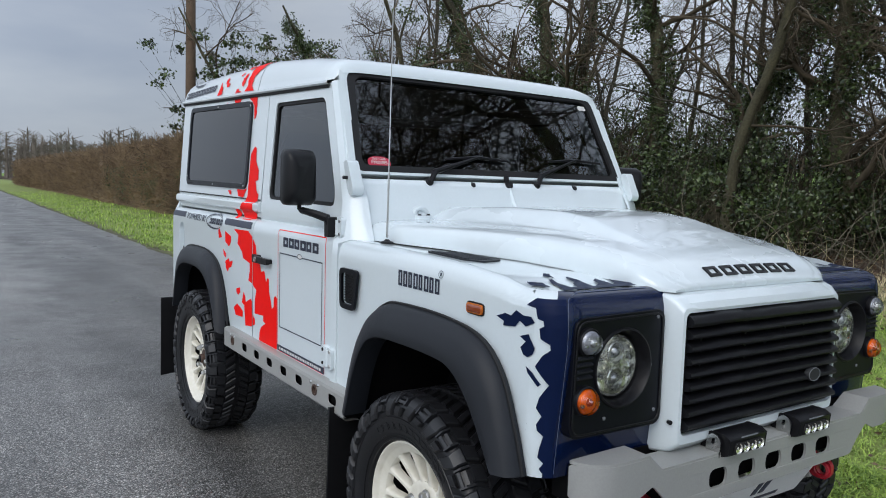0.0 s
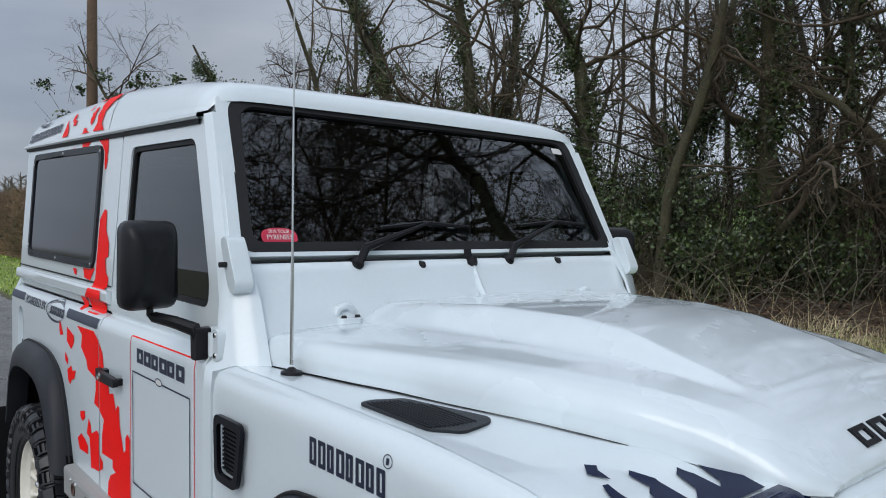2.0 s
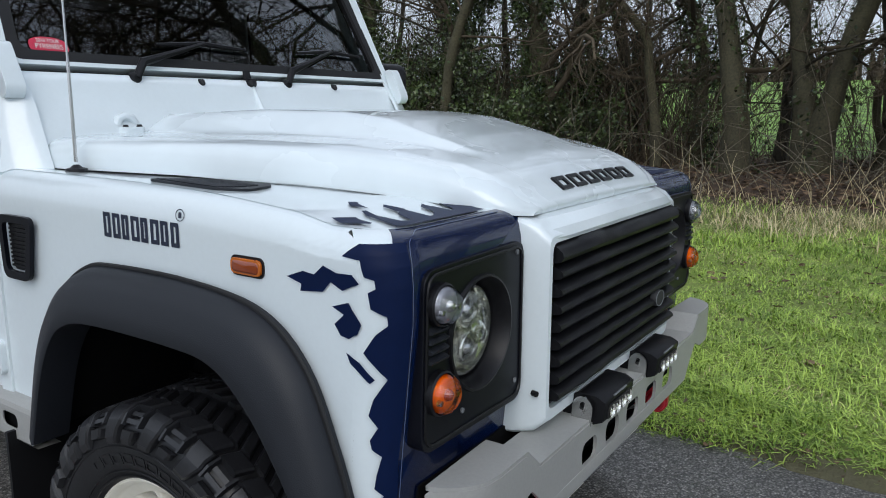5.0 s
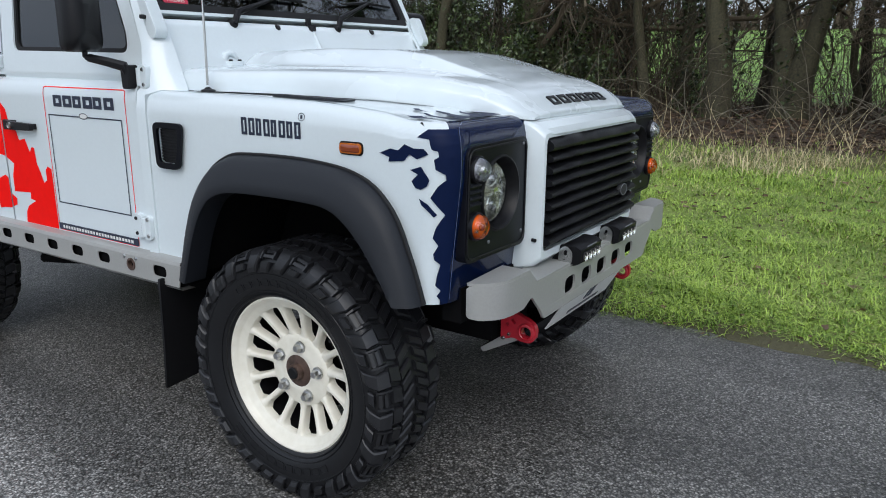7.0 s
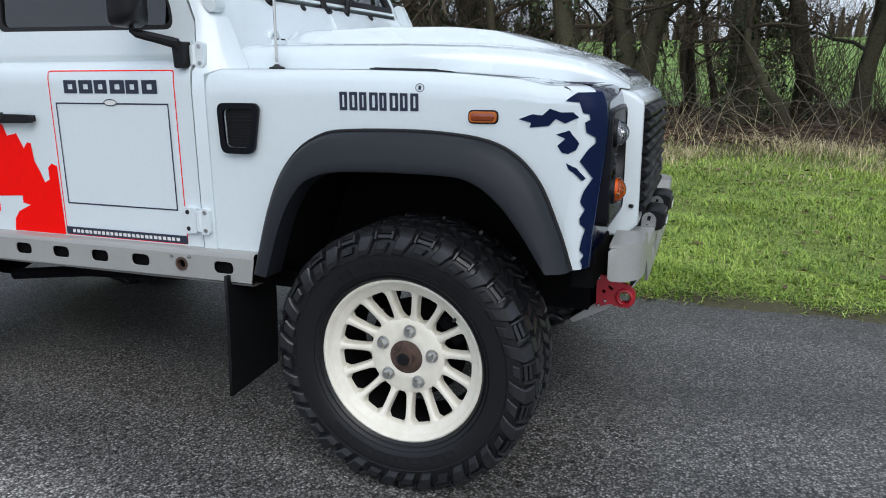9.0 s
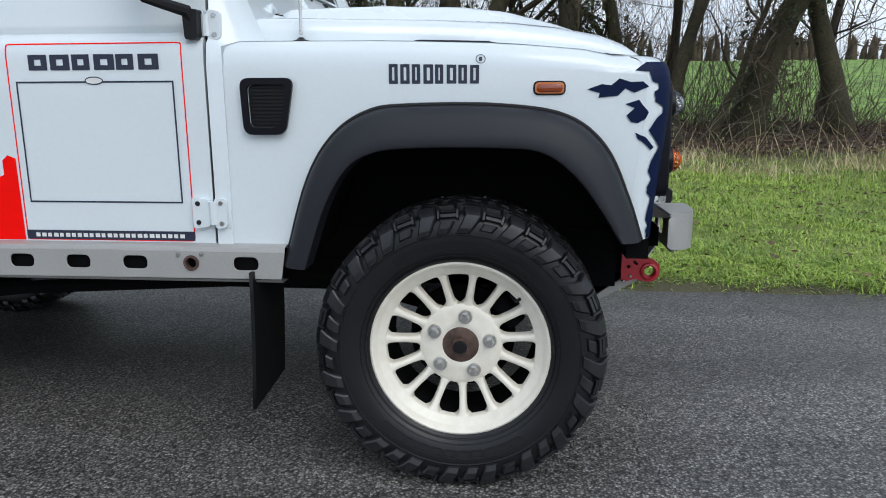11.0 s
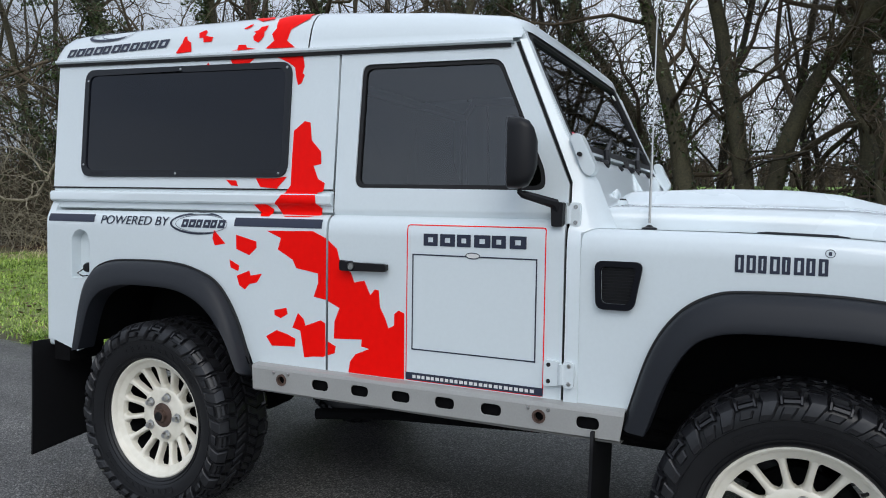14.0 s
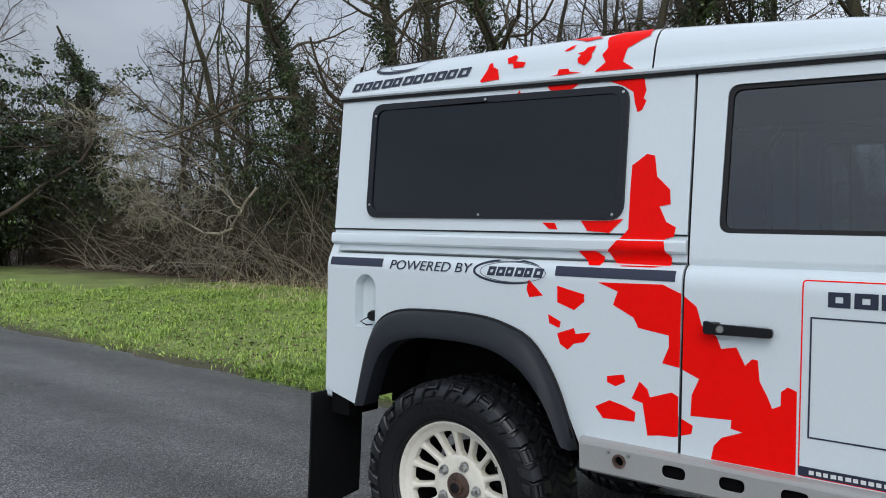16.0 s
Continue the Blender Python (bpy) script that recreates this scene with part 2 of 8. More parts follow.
def box(bm, x0, x1, y0, y1, z0, z1):
    v = [bm.verts.new((x, y, z)) for x in (x0, x1) for y in (y0, y1) for z in (z0, z1)]
    for q in ((0, 1, 3, 2), (4, 6, 7, 5), (0, 4, 5, 1), (2, 3, 7, 6), (0, 2, 6, 4), (1, 5, 7, 3)):
        bm.faces.new([v[i] for i in q])
    return bm


def grid(bm, rows, close=False):
    """A skin over rows of points."""
    vs = [[bm.verts.new(p) for p in r] for r in rows]
    for a, b in zip(vs, vs[1:]):
        n = len(a)
        for i in range(n if close else n - 1):
            j = (i + 1) % n
            bm.faces.new((a[i], a[j], b[j], b[i]))
    return vs


def lathe(bm, prof, centre, n=48, axis="y"):
    """Turns a profile of (radius, along) round an axis through centre."""
    c = Vector(centre)
    rows = []
    for i in range(n):
        a = 2 * math.pi * i / n
        row = []
        for r, h in prof:
            p = {"y": (r * math.cos(a), h, r * math.sin(a)), "x": (h, r * math.cos(a), r * math.sin(a)), "z": (r * math.cos(a), r * math.sin(a), h)}[axis]
            row.append(c + Vector(p))
        rows.append(row)
    rows.append(rows[0])
    grid(bm, rows)
    bmesh.ops.remove_doubles(bm, verts=bm.verts, dist=1e-5)
    return bm


def tube(bm, path, radius, n=8, cap=True):
    """A round bar along a path; radius is one number or one a point."""
    pts = [Vector(p) for p in path]
    rads = radius if isinstance(radius, (list, tuple)) else [radius] * len(pts)
    rows, side = [], None
    for i, p in enumerate(pts):
        d = (pts[min(i + 1, len(pts) - 1)] - pts[max(i - 1, 0)]).normalized()
        if side is None:
            side = d.cross(Vector((0.3, 0.5, 0.81))).normalized()
        side = (side - d * side.dot(d)).normalized()
        up = d.cross(side)
        rows.append([p + rads[i] * (math.cos(2 * math.pi * k / n) * side + math.sin(2 * math.pi * k / n) * up) for k in range(n)])
    vs = grid(bm, rows, close=True)
    if cap:
        bm.faces.new(vs[0][::-1])
        bm.faces.new(vs[-1])
    return bm


def rounded(poly, r, n=4):
    """A polygon with rounded corners; r is one number or one a corner."""
    out, m = [], len(poly)
    for i, p in enumerate(poly):
        ri = r[i] if isinstance(r, (list, tuple)) else r
        p, a, b = Vector(p), Vector(poly[i - 1]), Vector(poly[(i + 1) % m])
        if ri <= 0:
            out.append(tuple(p))
            continue
        da, db = (a - p), (b - p)
        ra, rb = min(ri, da.length * 0.49), min(ri, db.length * 0.49)
        s, e = p + da.normalized() * ra, p + db.normalized() * rb
        for k in range(n + 1):
            t = k / n
            out.append(tuple((1 - t) ** 2 * s + 2 * t * (1 - t) * p + t * t * e))
    return out


def spline(points, n):
    """A smooth line through points, n steps between each two."""
    p = [Vector(q) for q in points]
    p = [2 * p[0] - p[1]] + p + [2 * p[-1] - p[-2]]
    out = []
    for i in range(1, len(p) - 2):
        a, b, c, d = p[i - 1:i + 3]
        for k in range(n):
            t = k / n
            out.append(0.5 * ((2 * b) + (c - a) * t + (2 * a - 5 * b + 4 * c - d) * t * t + (3 * b - a - 3 * c + d) * t ** 3))
    out.append(p[-2])
    return out


def flat(bm, loops, place, knots=()):
    """A sheet bounded by the first loop, with the other loops as holes, cut along knots of its second axis and laid by place(u, v)."""
    loops = [[Vector((*p, 0)) for p in lp] for lp in loops]
    pts = [p for lp in loops for p in lp]
    vs = [bm.verts.new((p.x, p.y, 0)) for p in pts]
    from mathutils.geometry import tessellate_polygon
    for tri in tessellate_polygon(loops):
        if len(set(tri)) == 3:
            try:
                bm.faces.new([vs[i] for i in tri])
            except ValueError:
                pass
    for k in knots:
        bmesh.ops.bisect_plane(bm, geom=bm.verts[:] + bm.edges[:] + bm.faces[:], plane_co=(0, k, 0), plane_no=(0, 1, 0), dist=1e-5)
    for v in bm.verts:
        v.co = Vector(place(v.co.x, v.co.y))
    return bm


def slab(bm, loops, place, d0, d1):
    """A plate with holes: loops laid by place(u, v, d), from depth d0 to d1."""
    from mathutils.geometry import tessellate_polygon
    lv = [[Vector((*p, 0)) for p in lp] for lp in loops]
    flatpts = [p for lp in lv for p in lp]
    rows = [[bm.verts.new(place(p.x, p.y, d)) for p in flatpts] for d in (d0, d1)]
    for tri in tessellate_polygon(lv):
        for r, order in ((rows[0], 1), (rows[1], -1)):
            try:
                bm.faces.new([r[i] for i in tri][::order])
            except ValueError:
                pass
    at = 0
    for lp in lv:
        n = len(lp)
        for i in range(n):
            j = (i + 1) % n
            bm.faces.new((rows[0][at + i], rows[0][at + j], rows[1][at + j], rows[1][at + i]))
        at += n
    bmesh.ops.recalc_face_normals(bm, faces=bm.faces)
    return bm


def lerp(v, xs, ys):
    return float(np.interp(v, xs, ys))


# ---- ground, road ----
ROAD_EDGE, ROAD_FAR = 1.28, -4.3


def ground_z(x, y):
    """Height of the ground: a low verge, a bank under the trees, then a field that climbs away."""
    away = np.interp(y, [-400, -60, -12, -4.75, -4.35, ROAD_FAR + 0.05, ROAD_EDGE - 0.05, ROAD_EDGE + 0.07, 1.75, 7, 13, 19, 75, 140, 600],
                     [1.0, 0.5, 0.25, 0.08, 0.03, -0.05, -0.05, 0.022, 0.06, 0.10, 0.24, 0.35, 4.1, 6.5, 8.0])
    bumps = 0.03 * np.sin(x * 1.7 + np.sin(y * 1.3) * 2) * np.sin(y * 1.1 + 0.7) + 0.018 * np.sin(x * 5.1 + y * 3.3) * np.sin(y * 4.7 - x * 2)
    return away + bumps * np.clip((np.abs(y + 1.5) - 3.2) / 1.5, 0, 1)


def ground_material():
    m = mat("verge_and_wood_soil", (0.135, 0.210, 0.040), 0.95, vary=0.5, grain=48, wide=0.9, bump=1.0, tint=(0.21, 0.25, 0.066))
    n, l = m.node_tree.nodes, m.node_tree.links
    base = n["Principled BSDF"].inputs["Base Color"]
    soil = base.links[0].from_socket
    co, sep, wob, add = n.new("ShaderNodeTexCoord"), n.new("ShaderNodeSeparateXYZ"), n.new("ShaderNodeTexNoise"), n.new("ShaderNodeMath")
    wob.inputs["Scale"].default_value, wob.inputs["Detail"].default_value = 0.6, 5.0
    add.operation = "MULTIPLY_ADD"
    add.inputs[1].default_value = 3.0
    l.new(co.outputs["Object"], sep.inputs[0])
    l.new(co.outputs["Object"], wob.inputs["Vector"])
    l.new(wob.outputs["Fac"], add.inputs[0])
    l.new(sep.outputs["Y"], add.inputs[2])
    litter, field = (0.060, 0.036, 0.021), (0.16, 0.27, 0.048)
    for lo, hi, colour in ((8.0, 10.5, litter), (17.5, 19.5, field)):
        r, mx = n.new("ShaderNodeMapRange"), n.new("ShaderNodeMixRGB")
        r.inputs["From Min"].default_value, r.inputs["From Max"].default_value = lo, hi
        sp, sr, sm = n.new("ShaderNodeTexNoise"), n.new("ShaderNodeMapRange"), n.new("ShaderNodeMixRGB")
        sp.inputs["Scale"].default_value, sp.inputs["Detail"].default_value = (14.0 if colour is litter else 1.2), 6.0
        sr.inputs["From Min"].default_value, sr.inputs["From Max"].default_value = 0.35, 0.65
        sm.inputs["Color1"].default_value = (*[c * 0.5 for c in colour], 1)
        sm.inputs["Color2"].default_value = (*[c * 1.4 for c in colour], 1)
        l.new(co.outputs["Object"], sp.inputs["Vector"])
        l.new(sp.outputs["Fac"], sr.inputs["Value"])
        l.new(sr.outputs["Result"], sm.inputs["Fac"])
        l.new(add.outputs[0], r.inputs["Value"])
        l.new(r.outputs["Result"], mx.inputs["Fac"])
        l.new(soil, mx.inputs["Color1"])
        l.new(sm.outputs["Color"], mx.inputs["Color2"])
        soil = mx.outputs["Color"]
    # bare crumbling earth along the lane's edge
    er, ex, es = n.new("ShaderNodeMapRange"), n.new("ShaderNodeMixRGB"), n.new("ShaderNodeMath")
    es.operation = "MULTIPLY_ADD"
    es.inputs[1].default_value = 0.5
    l.new(wob.outputs["Fac"], es.inputs[0])
    l.new(sep.outputs["Y"], es.inputs[2])
    er.inputs["From Min"].default_value, er.inputs["From Max"].default_value = 1.60, 1.90
    er.inputs["To Min"].default_value, er.inputs["To Max"].default_value = 0.9, 0.0
    ex.inputs["Color2"].default_value = (0.062, 0.052, 0.034, 1)
    l.new(es.outputs[0], er.inputs["Value"])
    l.new(er.outputs["Result"], ex.inputs["Fac"])
    l.new(soil, ex.inputs["Color1"])
    l.new(ex.outputs["Color"], base)
    return m


def road_material():
    """Wet, worn chip-seal: dark binder, grey stones of a centimetre, worn streaks, a pale band of painted sheen, and
    damp sheen.
    """
    m = bpy.data.materials.new("damp_chipped_asphalt")
    m.use_nodes = True
    n, l = m.node_tree.nodes, m.node_tree.links
    b = n["Principled BSDF"]
    co, vor, big, mp, streak = (n.new("ShaderNode" + k) for k in ("TexCoord", "TexVoronoi", "TexNoise", "Mapping", "TexNoise"))
    vor.inputs["Scale"].default_value = 120
    big.inputs["Scale"].default_value, big.inputs["Detail"].default_value = 1.6, 7.0
    mp.inputs["Scale"].default_value = (0.12, 1.0, 1.0)
    streak.inputs["Scale"].default_value, streak.inputs["Detail"].default_value = 1.5, 6.0
    l.new(co.outputs["Object"], vor.inputs["Vector"])
    l.new(co.outputs["Object"], big.inputs["Vector"])
    l.new(co.outputs["Object"], mp.inputs["Vector"])
    l.new(mp.outputs["Vector"], streak.inputs["Vector"])
    stones, sep = n.new("ShaderNodeValToRGB"), n.new("ShaderNodeSeparateColor")
    el = stones.color_ramp.elements
    el[0].color, el[1].color = (0.082, 0.080, 0.077, 1), (0.40, 0.39, 0.37, 1)
    e = el.new(0.55)
    e.color = (0.175, 0.170, 0.160, 1)
    e = el.new(0.88)
    e.color = (0.29, 0.28, 0.265, 1)
    l.new(vor.outputs["Color"], sep.inputs["Color"])
    l.new(sep.outputs["Red"], stones.inputs["Fac"])
    gap, mul = n.new("ShaderNodeMapRange"), n.new("ShaderNodeMixRGB")
    gap.inputs["From Min"].default_value, gap.inputs["From Max"].default_value = 0.35, 0.62
    gap.inputs["To Min"].default_value, gap.inputs["To Max"].default_value = 1.0, 0.3
    l.new(vor.outputs["Distance"], gap.inputs["Value"])
    mul.blend_type = "MULTIPLY"
    mul.inputs["Fac"].default_value = 1.0
    l.new(stones.outputs["Color"], mul.inputs["Color1"])
    l.new(gap.outputs["Result"], mul.inputs["Color2"])
    wear, mul2 = n.new("ShaderNodeMapRange"), n.new("ShaderNodeMixRGB")
    wear.inputs["From Min"].default_value, wear.inputs["From Max"].default_value = 0.40, 0.64
    wear.inputs["To Min"].default_value, wear.inputs["To Max"].default_value = 0.82, 1.40
    l.new(streak.outputs["Fac"], wear.inputs["Value"])
    # a paler band along the lane: wet sky sheen painted into the colour
    sepy, shift, wide, sheen_band, both = n.new("ShaderNodeSeparateXYZ"), n.new("ShaderNodeMath"), n.new("ShaderNodeMath"), n.new("ShaderNodeMapRange"), n.new("ShaderNodeMath")
    shift.operation, wide.operation, both.operation = "MULTIPLY_ADD", "ABSOLUTE", "MULTIPLY"
    shift.inputs[1].default_value = 1.1
    offset = n.new("ShaderNodeMath")
    offset.operation = "ADD"
    offset.inputs[1].default_value = 1.0
    sheen_band.interpolation_type = "SMOOTHSTEP"
    sheen_band.inputs["From Min"].default_value, sheen_band.inputs["From Max"].default_value = 0.10, 0.75
    sheen_band.inputs["To Min"].default_value, sheen_band.inputs["To Max"].default_value = 1.65, 1.0
    l.new(co.outputs["Object"], sepy.inputs[0])
    l.new(sepy.outputs["Y"], offset.inputs[0])
    l.new(big.outputs["Fac"], shift.inputs[0])
    l.new(offset.outputs[0], shift.inputs[2])
    l.new(shift.outputs[0], wide.inputs[0])
    l.new(wide.outputs[0], sheen_band.inputs["Value"])
    l.new(sheen_band.outputs["Result"], both.inputs[0])
    l.new(wear.outputs["Result"], both.inputs[1])
    mul2.blend_type = "MULTIPLY"
    mul2.inputs["Fac"].default_value = 1.0
    l.new(mul.outputs["Color"], mul2.inputs["Color1"])
    l.new(both.outputs[0], mul2.inputs["Color2"])
    l.new(mul2.outputs["Color"], b.inputs["Base Color"])
    rr = n.new("ShaderNodeMapRange")
    rr.inputs["From Min"].default_value, rr.inputs["From Max"].default_value = 0.3, 0.7
    rr.inputs["To Min"].default_value, rr.inputs["To Max"].default_value = 0.26, 0.50
    l.new(big.outputs["Fac"], rr.inputs["Value"])
    l.new(rr.outputs["Result"], b.inputs["Roughness"])
    bump = n.new("ShaderNodeBump")
    bump.invert = True
    bump.inputs["Strength"].default_value, bump.inputs["Distance"].default_value = 0.5, 0.006
    l.new(vor.outputs["Distance"], bump.inputs["Height"])
    l.new(bump.outputs["Normal"], b.inputs["Normal"])
    return m


def build_ground():
    def steps(far, near, fine, coarse):
        inner = np.arange(-near, near + 1e-6, fine)
        outer = near + (far - near) * (np.arange(1, coarse + 1) / coarse) ** 2.5
        return np.concatenate([-outer[::-1], inner, outer])
    xs = steps(900, 14, 0.25, 24) - 1.0
    ys = np.concatenate([[-700, -300, -120, -60, -30, -15, -9, -6], np.arange(-5, 1.2, 0.6), np.arange(1.2, 2.0, 0.08), np.arange(2.0, 20, 0.3), 20 + 680 * (np.arange(1, 26) / 25) ** 2])
    gx, gy = np.meshgrid(xs, ys, indexing="ij")
    edge = gy + 0.05 * np.sin(gx * 2.1) * np.exp(-np.abs(gy - 1.4)) + 0.03 * np.sin(gx * 7.7 + 1) * np.exp(-np.abs(gy - 1.4))
    v = np.stack([gx, gy, ground_z(gx, edge)], -1).reshape(-1, 3)
    i = np.arange(len(xs) * len(ys)).reshape(len(xs), len(ys))
    f = np.stack([i[:-1, :-1], i[1:, :-1], i[1:, 1:], i[:-1, 1:]], -1).reshape(-1, 4)
    ob = arrays("ground", v, f, ground_material())
    tagged(ob, "grassy verge, leaf-strewn wood floor and green field beyond", "ground", kind="structure")
    xs = np.concatenate([np.linspace(-420, -12, 30), np.linspace(-11, 12, 47), np.linspace(14, 300, 24)])
    ys = np.linspace(ROAD_FAR - 0.15, ROAD_EDGE + 0.12, 16)
    gx, gy = np.meshgrid(xs, ys, indexing="ij")
    mid = (ROAD_FAR + ROAD_EDGE) / 2
    gz = 0.0 * gx - 0.004 * np.clip(np.abs(gy - mid) - 2.4, 0, 1) + 0.0015 * np.sin(gx * 0.9) * np.sin(gy * 2)
    v = np.stack([gx, gy, gz], -1).reshape(-1, 3)
    i = np.arange(len(xs) * len(ys)).reshape(len(xs), len(ys))
    f = np.stack([i[:-1, :-1], i[1:, :-1], i[1:, 1:], i[:-1, 1:]], -1).reshape(-1, 4)
    ob = arrays("road", v, f, road_material())
    tagged(ob, "damp grey country lane of chipped asphalt", "road", kind="structure")


build_ground()

# ---- the off-road car ----
car = thing("car", "white off-road car with red and navy splash livery", "car")

Z_LOW = [0.58, 1.182, 1.205, 1.222, 1.232, 1.2365, 1.237]
Y_LOW = [0.806, 0.808, 0.804, 0.795, 0.782, 0.768, 0.755]
Z_WING = [0.58, 1.150, 1.178, 1.196, 1.207, 1.2115, 1.212]
Z_TOP = [1.237, 1.250, 1.30, 1.86, 1.95]
Y_TOP = [0.755, 0.772, 0.770, 0.727, 0.722]
ARCH_F_OUT = [(1.904, 0.615), (1.975, 0.845), (2.050, 0.965), (2.142, 1.026), (2.247, 1.042), (2.482, 1.042), (2.655, 1.015), (2.757, 0.936), (2.820, 0.806), (2.858, 0.697)]
ARCH_F_IN = [(1.975, 0.615), (2.030, 0.775), (2.085, 0.872), (2.145, 0.918), (2.245, 0.937), (2.490, 0.939), (2.600, 0.925), (2.680, 0.868), (2.745, 0.785), (2.800, 0.697)]
ARCH_R_OUT = [(-0.495, 0.620), (-0.436, 0.873), (-0.380, 0.972), (-0.290, 1.016), (-0.153, 1.030), (0.078, 1.029), (0.220, 1.003), (0.324, 0.950), (0.413, 0.824), (0.492, 0.622)]
ARCH_R_IN = [(-0.405, 0.640), (-0.345, 0.815), (-0.285, 0.888), (-0.200, 0.922), (-0.090, 0.936), (0.100, 0.934), (0.215, 0.912), (0.310, 0.860), (0.395, 0.765), (0.462, 0.640)]
HUB_F, HUB_R, HUB_Z, TYRE_R = 2.386, 0.010, 0.392, 0.396


def rake(x, z):
    """The hard top rises a little towards the tail."""
    return (0.038 if x < 0.82 else 0.026) * (0.82 - x) * min(1.0, max(0.0, (z - 1.2) / 0.64))


def gutter_z(x):
    return 1.846 + rake(x, 1.84) + lerp(x, [0.82, 1.52], [0.0, -0.009])


def side_low(s, out=0.0):
    return lambda x, z: (x, s * (lerp(z, Z_LOW, Y_LOW) + out), z)


def side_top(s, out=0.0):
    return lambda x, z: (x, s * (lerp(z, Z_TOP, Y_TOP) + out), z + rake(x, z))


def side_any(s, out=0.0):
    zs, ys = Z_LOW[:-1] + Z_TOP[1:], Y_LOW[:-1] + Y_TOP[1:]
    return lambda x, z: (x, s * (lerp(z, zs, ys) + out), z + rake(x, z))


def wing_drop(x):
    """How far the wing's top sinks towards the nose."""
    return lerp(x, [1.757, 2.2, 2.5, 2.7, 2.775, 2.85, 2.93], [0.0, 0.003, 0.012, 0.030, 0.046, 0.048, 0.048])


def wing_top_z(x, y):
    return 1.212 - wing_drop(x) - 0.006 * smooth01((0.757 - abs(y)) / 0.10) * (1 - smooth01((x - 2.6) / 0.15))


def wing_in(x):
    """How far the wing's side draws in towards the nose."""
    return lerp(x, [2.1, 2.45, 2.85], [0.0, 0.006, 0.010])


def wing_side(s, out=0.0):
    return lambda x, z: (x, s * (lerp(z, Z_WING, Y_LOW) - wing_in(x) + out), z - wing_drop(x) * smooth01((z - 1.08) / 0.12))


KNOTS = [1.165] + Z_LOW[1:-1] + Z_TOP[1:-1] + [1.262, 1.315]


def arch_cut(points, inward=0.03):
    """An arch opening a little larger than the flare's inner lip."""
    mid = sum(p[0] for p in points) / len(points)
    return [(x + (x - mid) * 0.07, z + (0.03 if z > 0.7 else 0)) for x, z in points]


X_NOSE_Z = [0.690, 0.78, 1.02, 1.08, 1.115, 1.135, 1.148, 1.156, 1.161, 1.164]
X_NOSE_X = [2.892, 2.900, 2.925, 2.926, 2.923, 2.918, 2.911, 2.903, 2.893, 2.880]


CORNER = 0.070   # radius of the wing's front corner


def nose_x(z):
    return lerp(z, X_NOSE_Z, X_NOSE_X)


def nose_in(z):
    """How far the wing's shoulder has turned in at the nose."""
    return lerp(z, [1.110, 1.136, 1.152, 1.160, 1.164], [0.0, -0.004, -0.013, -0.026, -0.040])


def bonnet_w(x):
    return lerp(x, [1.78, 2.1, 2.36, 2.5, 2.6, 2.74, 2.80, 2.86, 2.895, 2.915, 2.932], [0.712, 0.648, 0.584, 0.545, 0.508, 0.462, 0.445, 0.432, 0.418, 0.400, 0.368])


def bonnet_edge(x):
    return lerp(x, [1.78, 1.82, 2.3, 2.5, 2.65, 2.78, 2.85, 2.89, 2.915, 2.932], [1.270, 1.282, 1.278, 1.272, 1.260, 1.238, 1.213, 1.190, 1.174, 1.162])


def smooth01(v):
    v = min(1.0, max(0.0, v))
    return v * v * (3 - 2 * v)


def bonnet_z(x, y):
    w, e = bonnet_w(x), bonnet_edge(x)
    crown = lerp(x, [1.78, 2.5, 2.85, 2.93], [0.014, 0.020, 0.014, 0.006]) * (1 - min(1, abs(y) / w) ** 2)
    base = lerp(x, [1.78, 2.07, 2.62, 2.76], [0.450, 0.392, 0.318, 0.290])
    ramp = lerp(x, [1.78, 2.20, 2.45, 2.62, 2.76], [0.075, 0.105, 0.085, 0.050, 0.040])
    high = lerp(x, [1.78, 2.10, 2.36, 2.48, 2.60, 2.70, 2.78], [0.042, 0.056, 0.052, 0.042, 0.022, 0.007, 0.0])
    t = min(1.0, max(0.0, (base - abs(y)) / ramp))
    swell = high * (0.72 * t + 0.28 * smooth01(t))
    return e + crown + swell


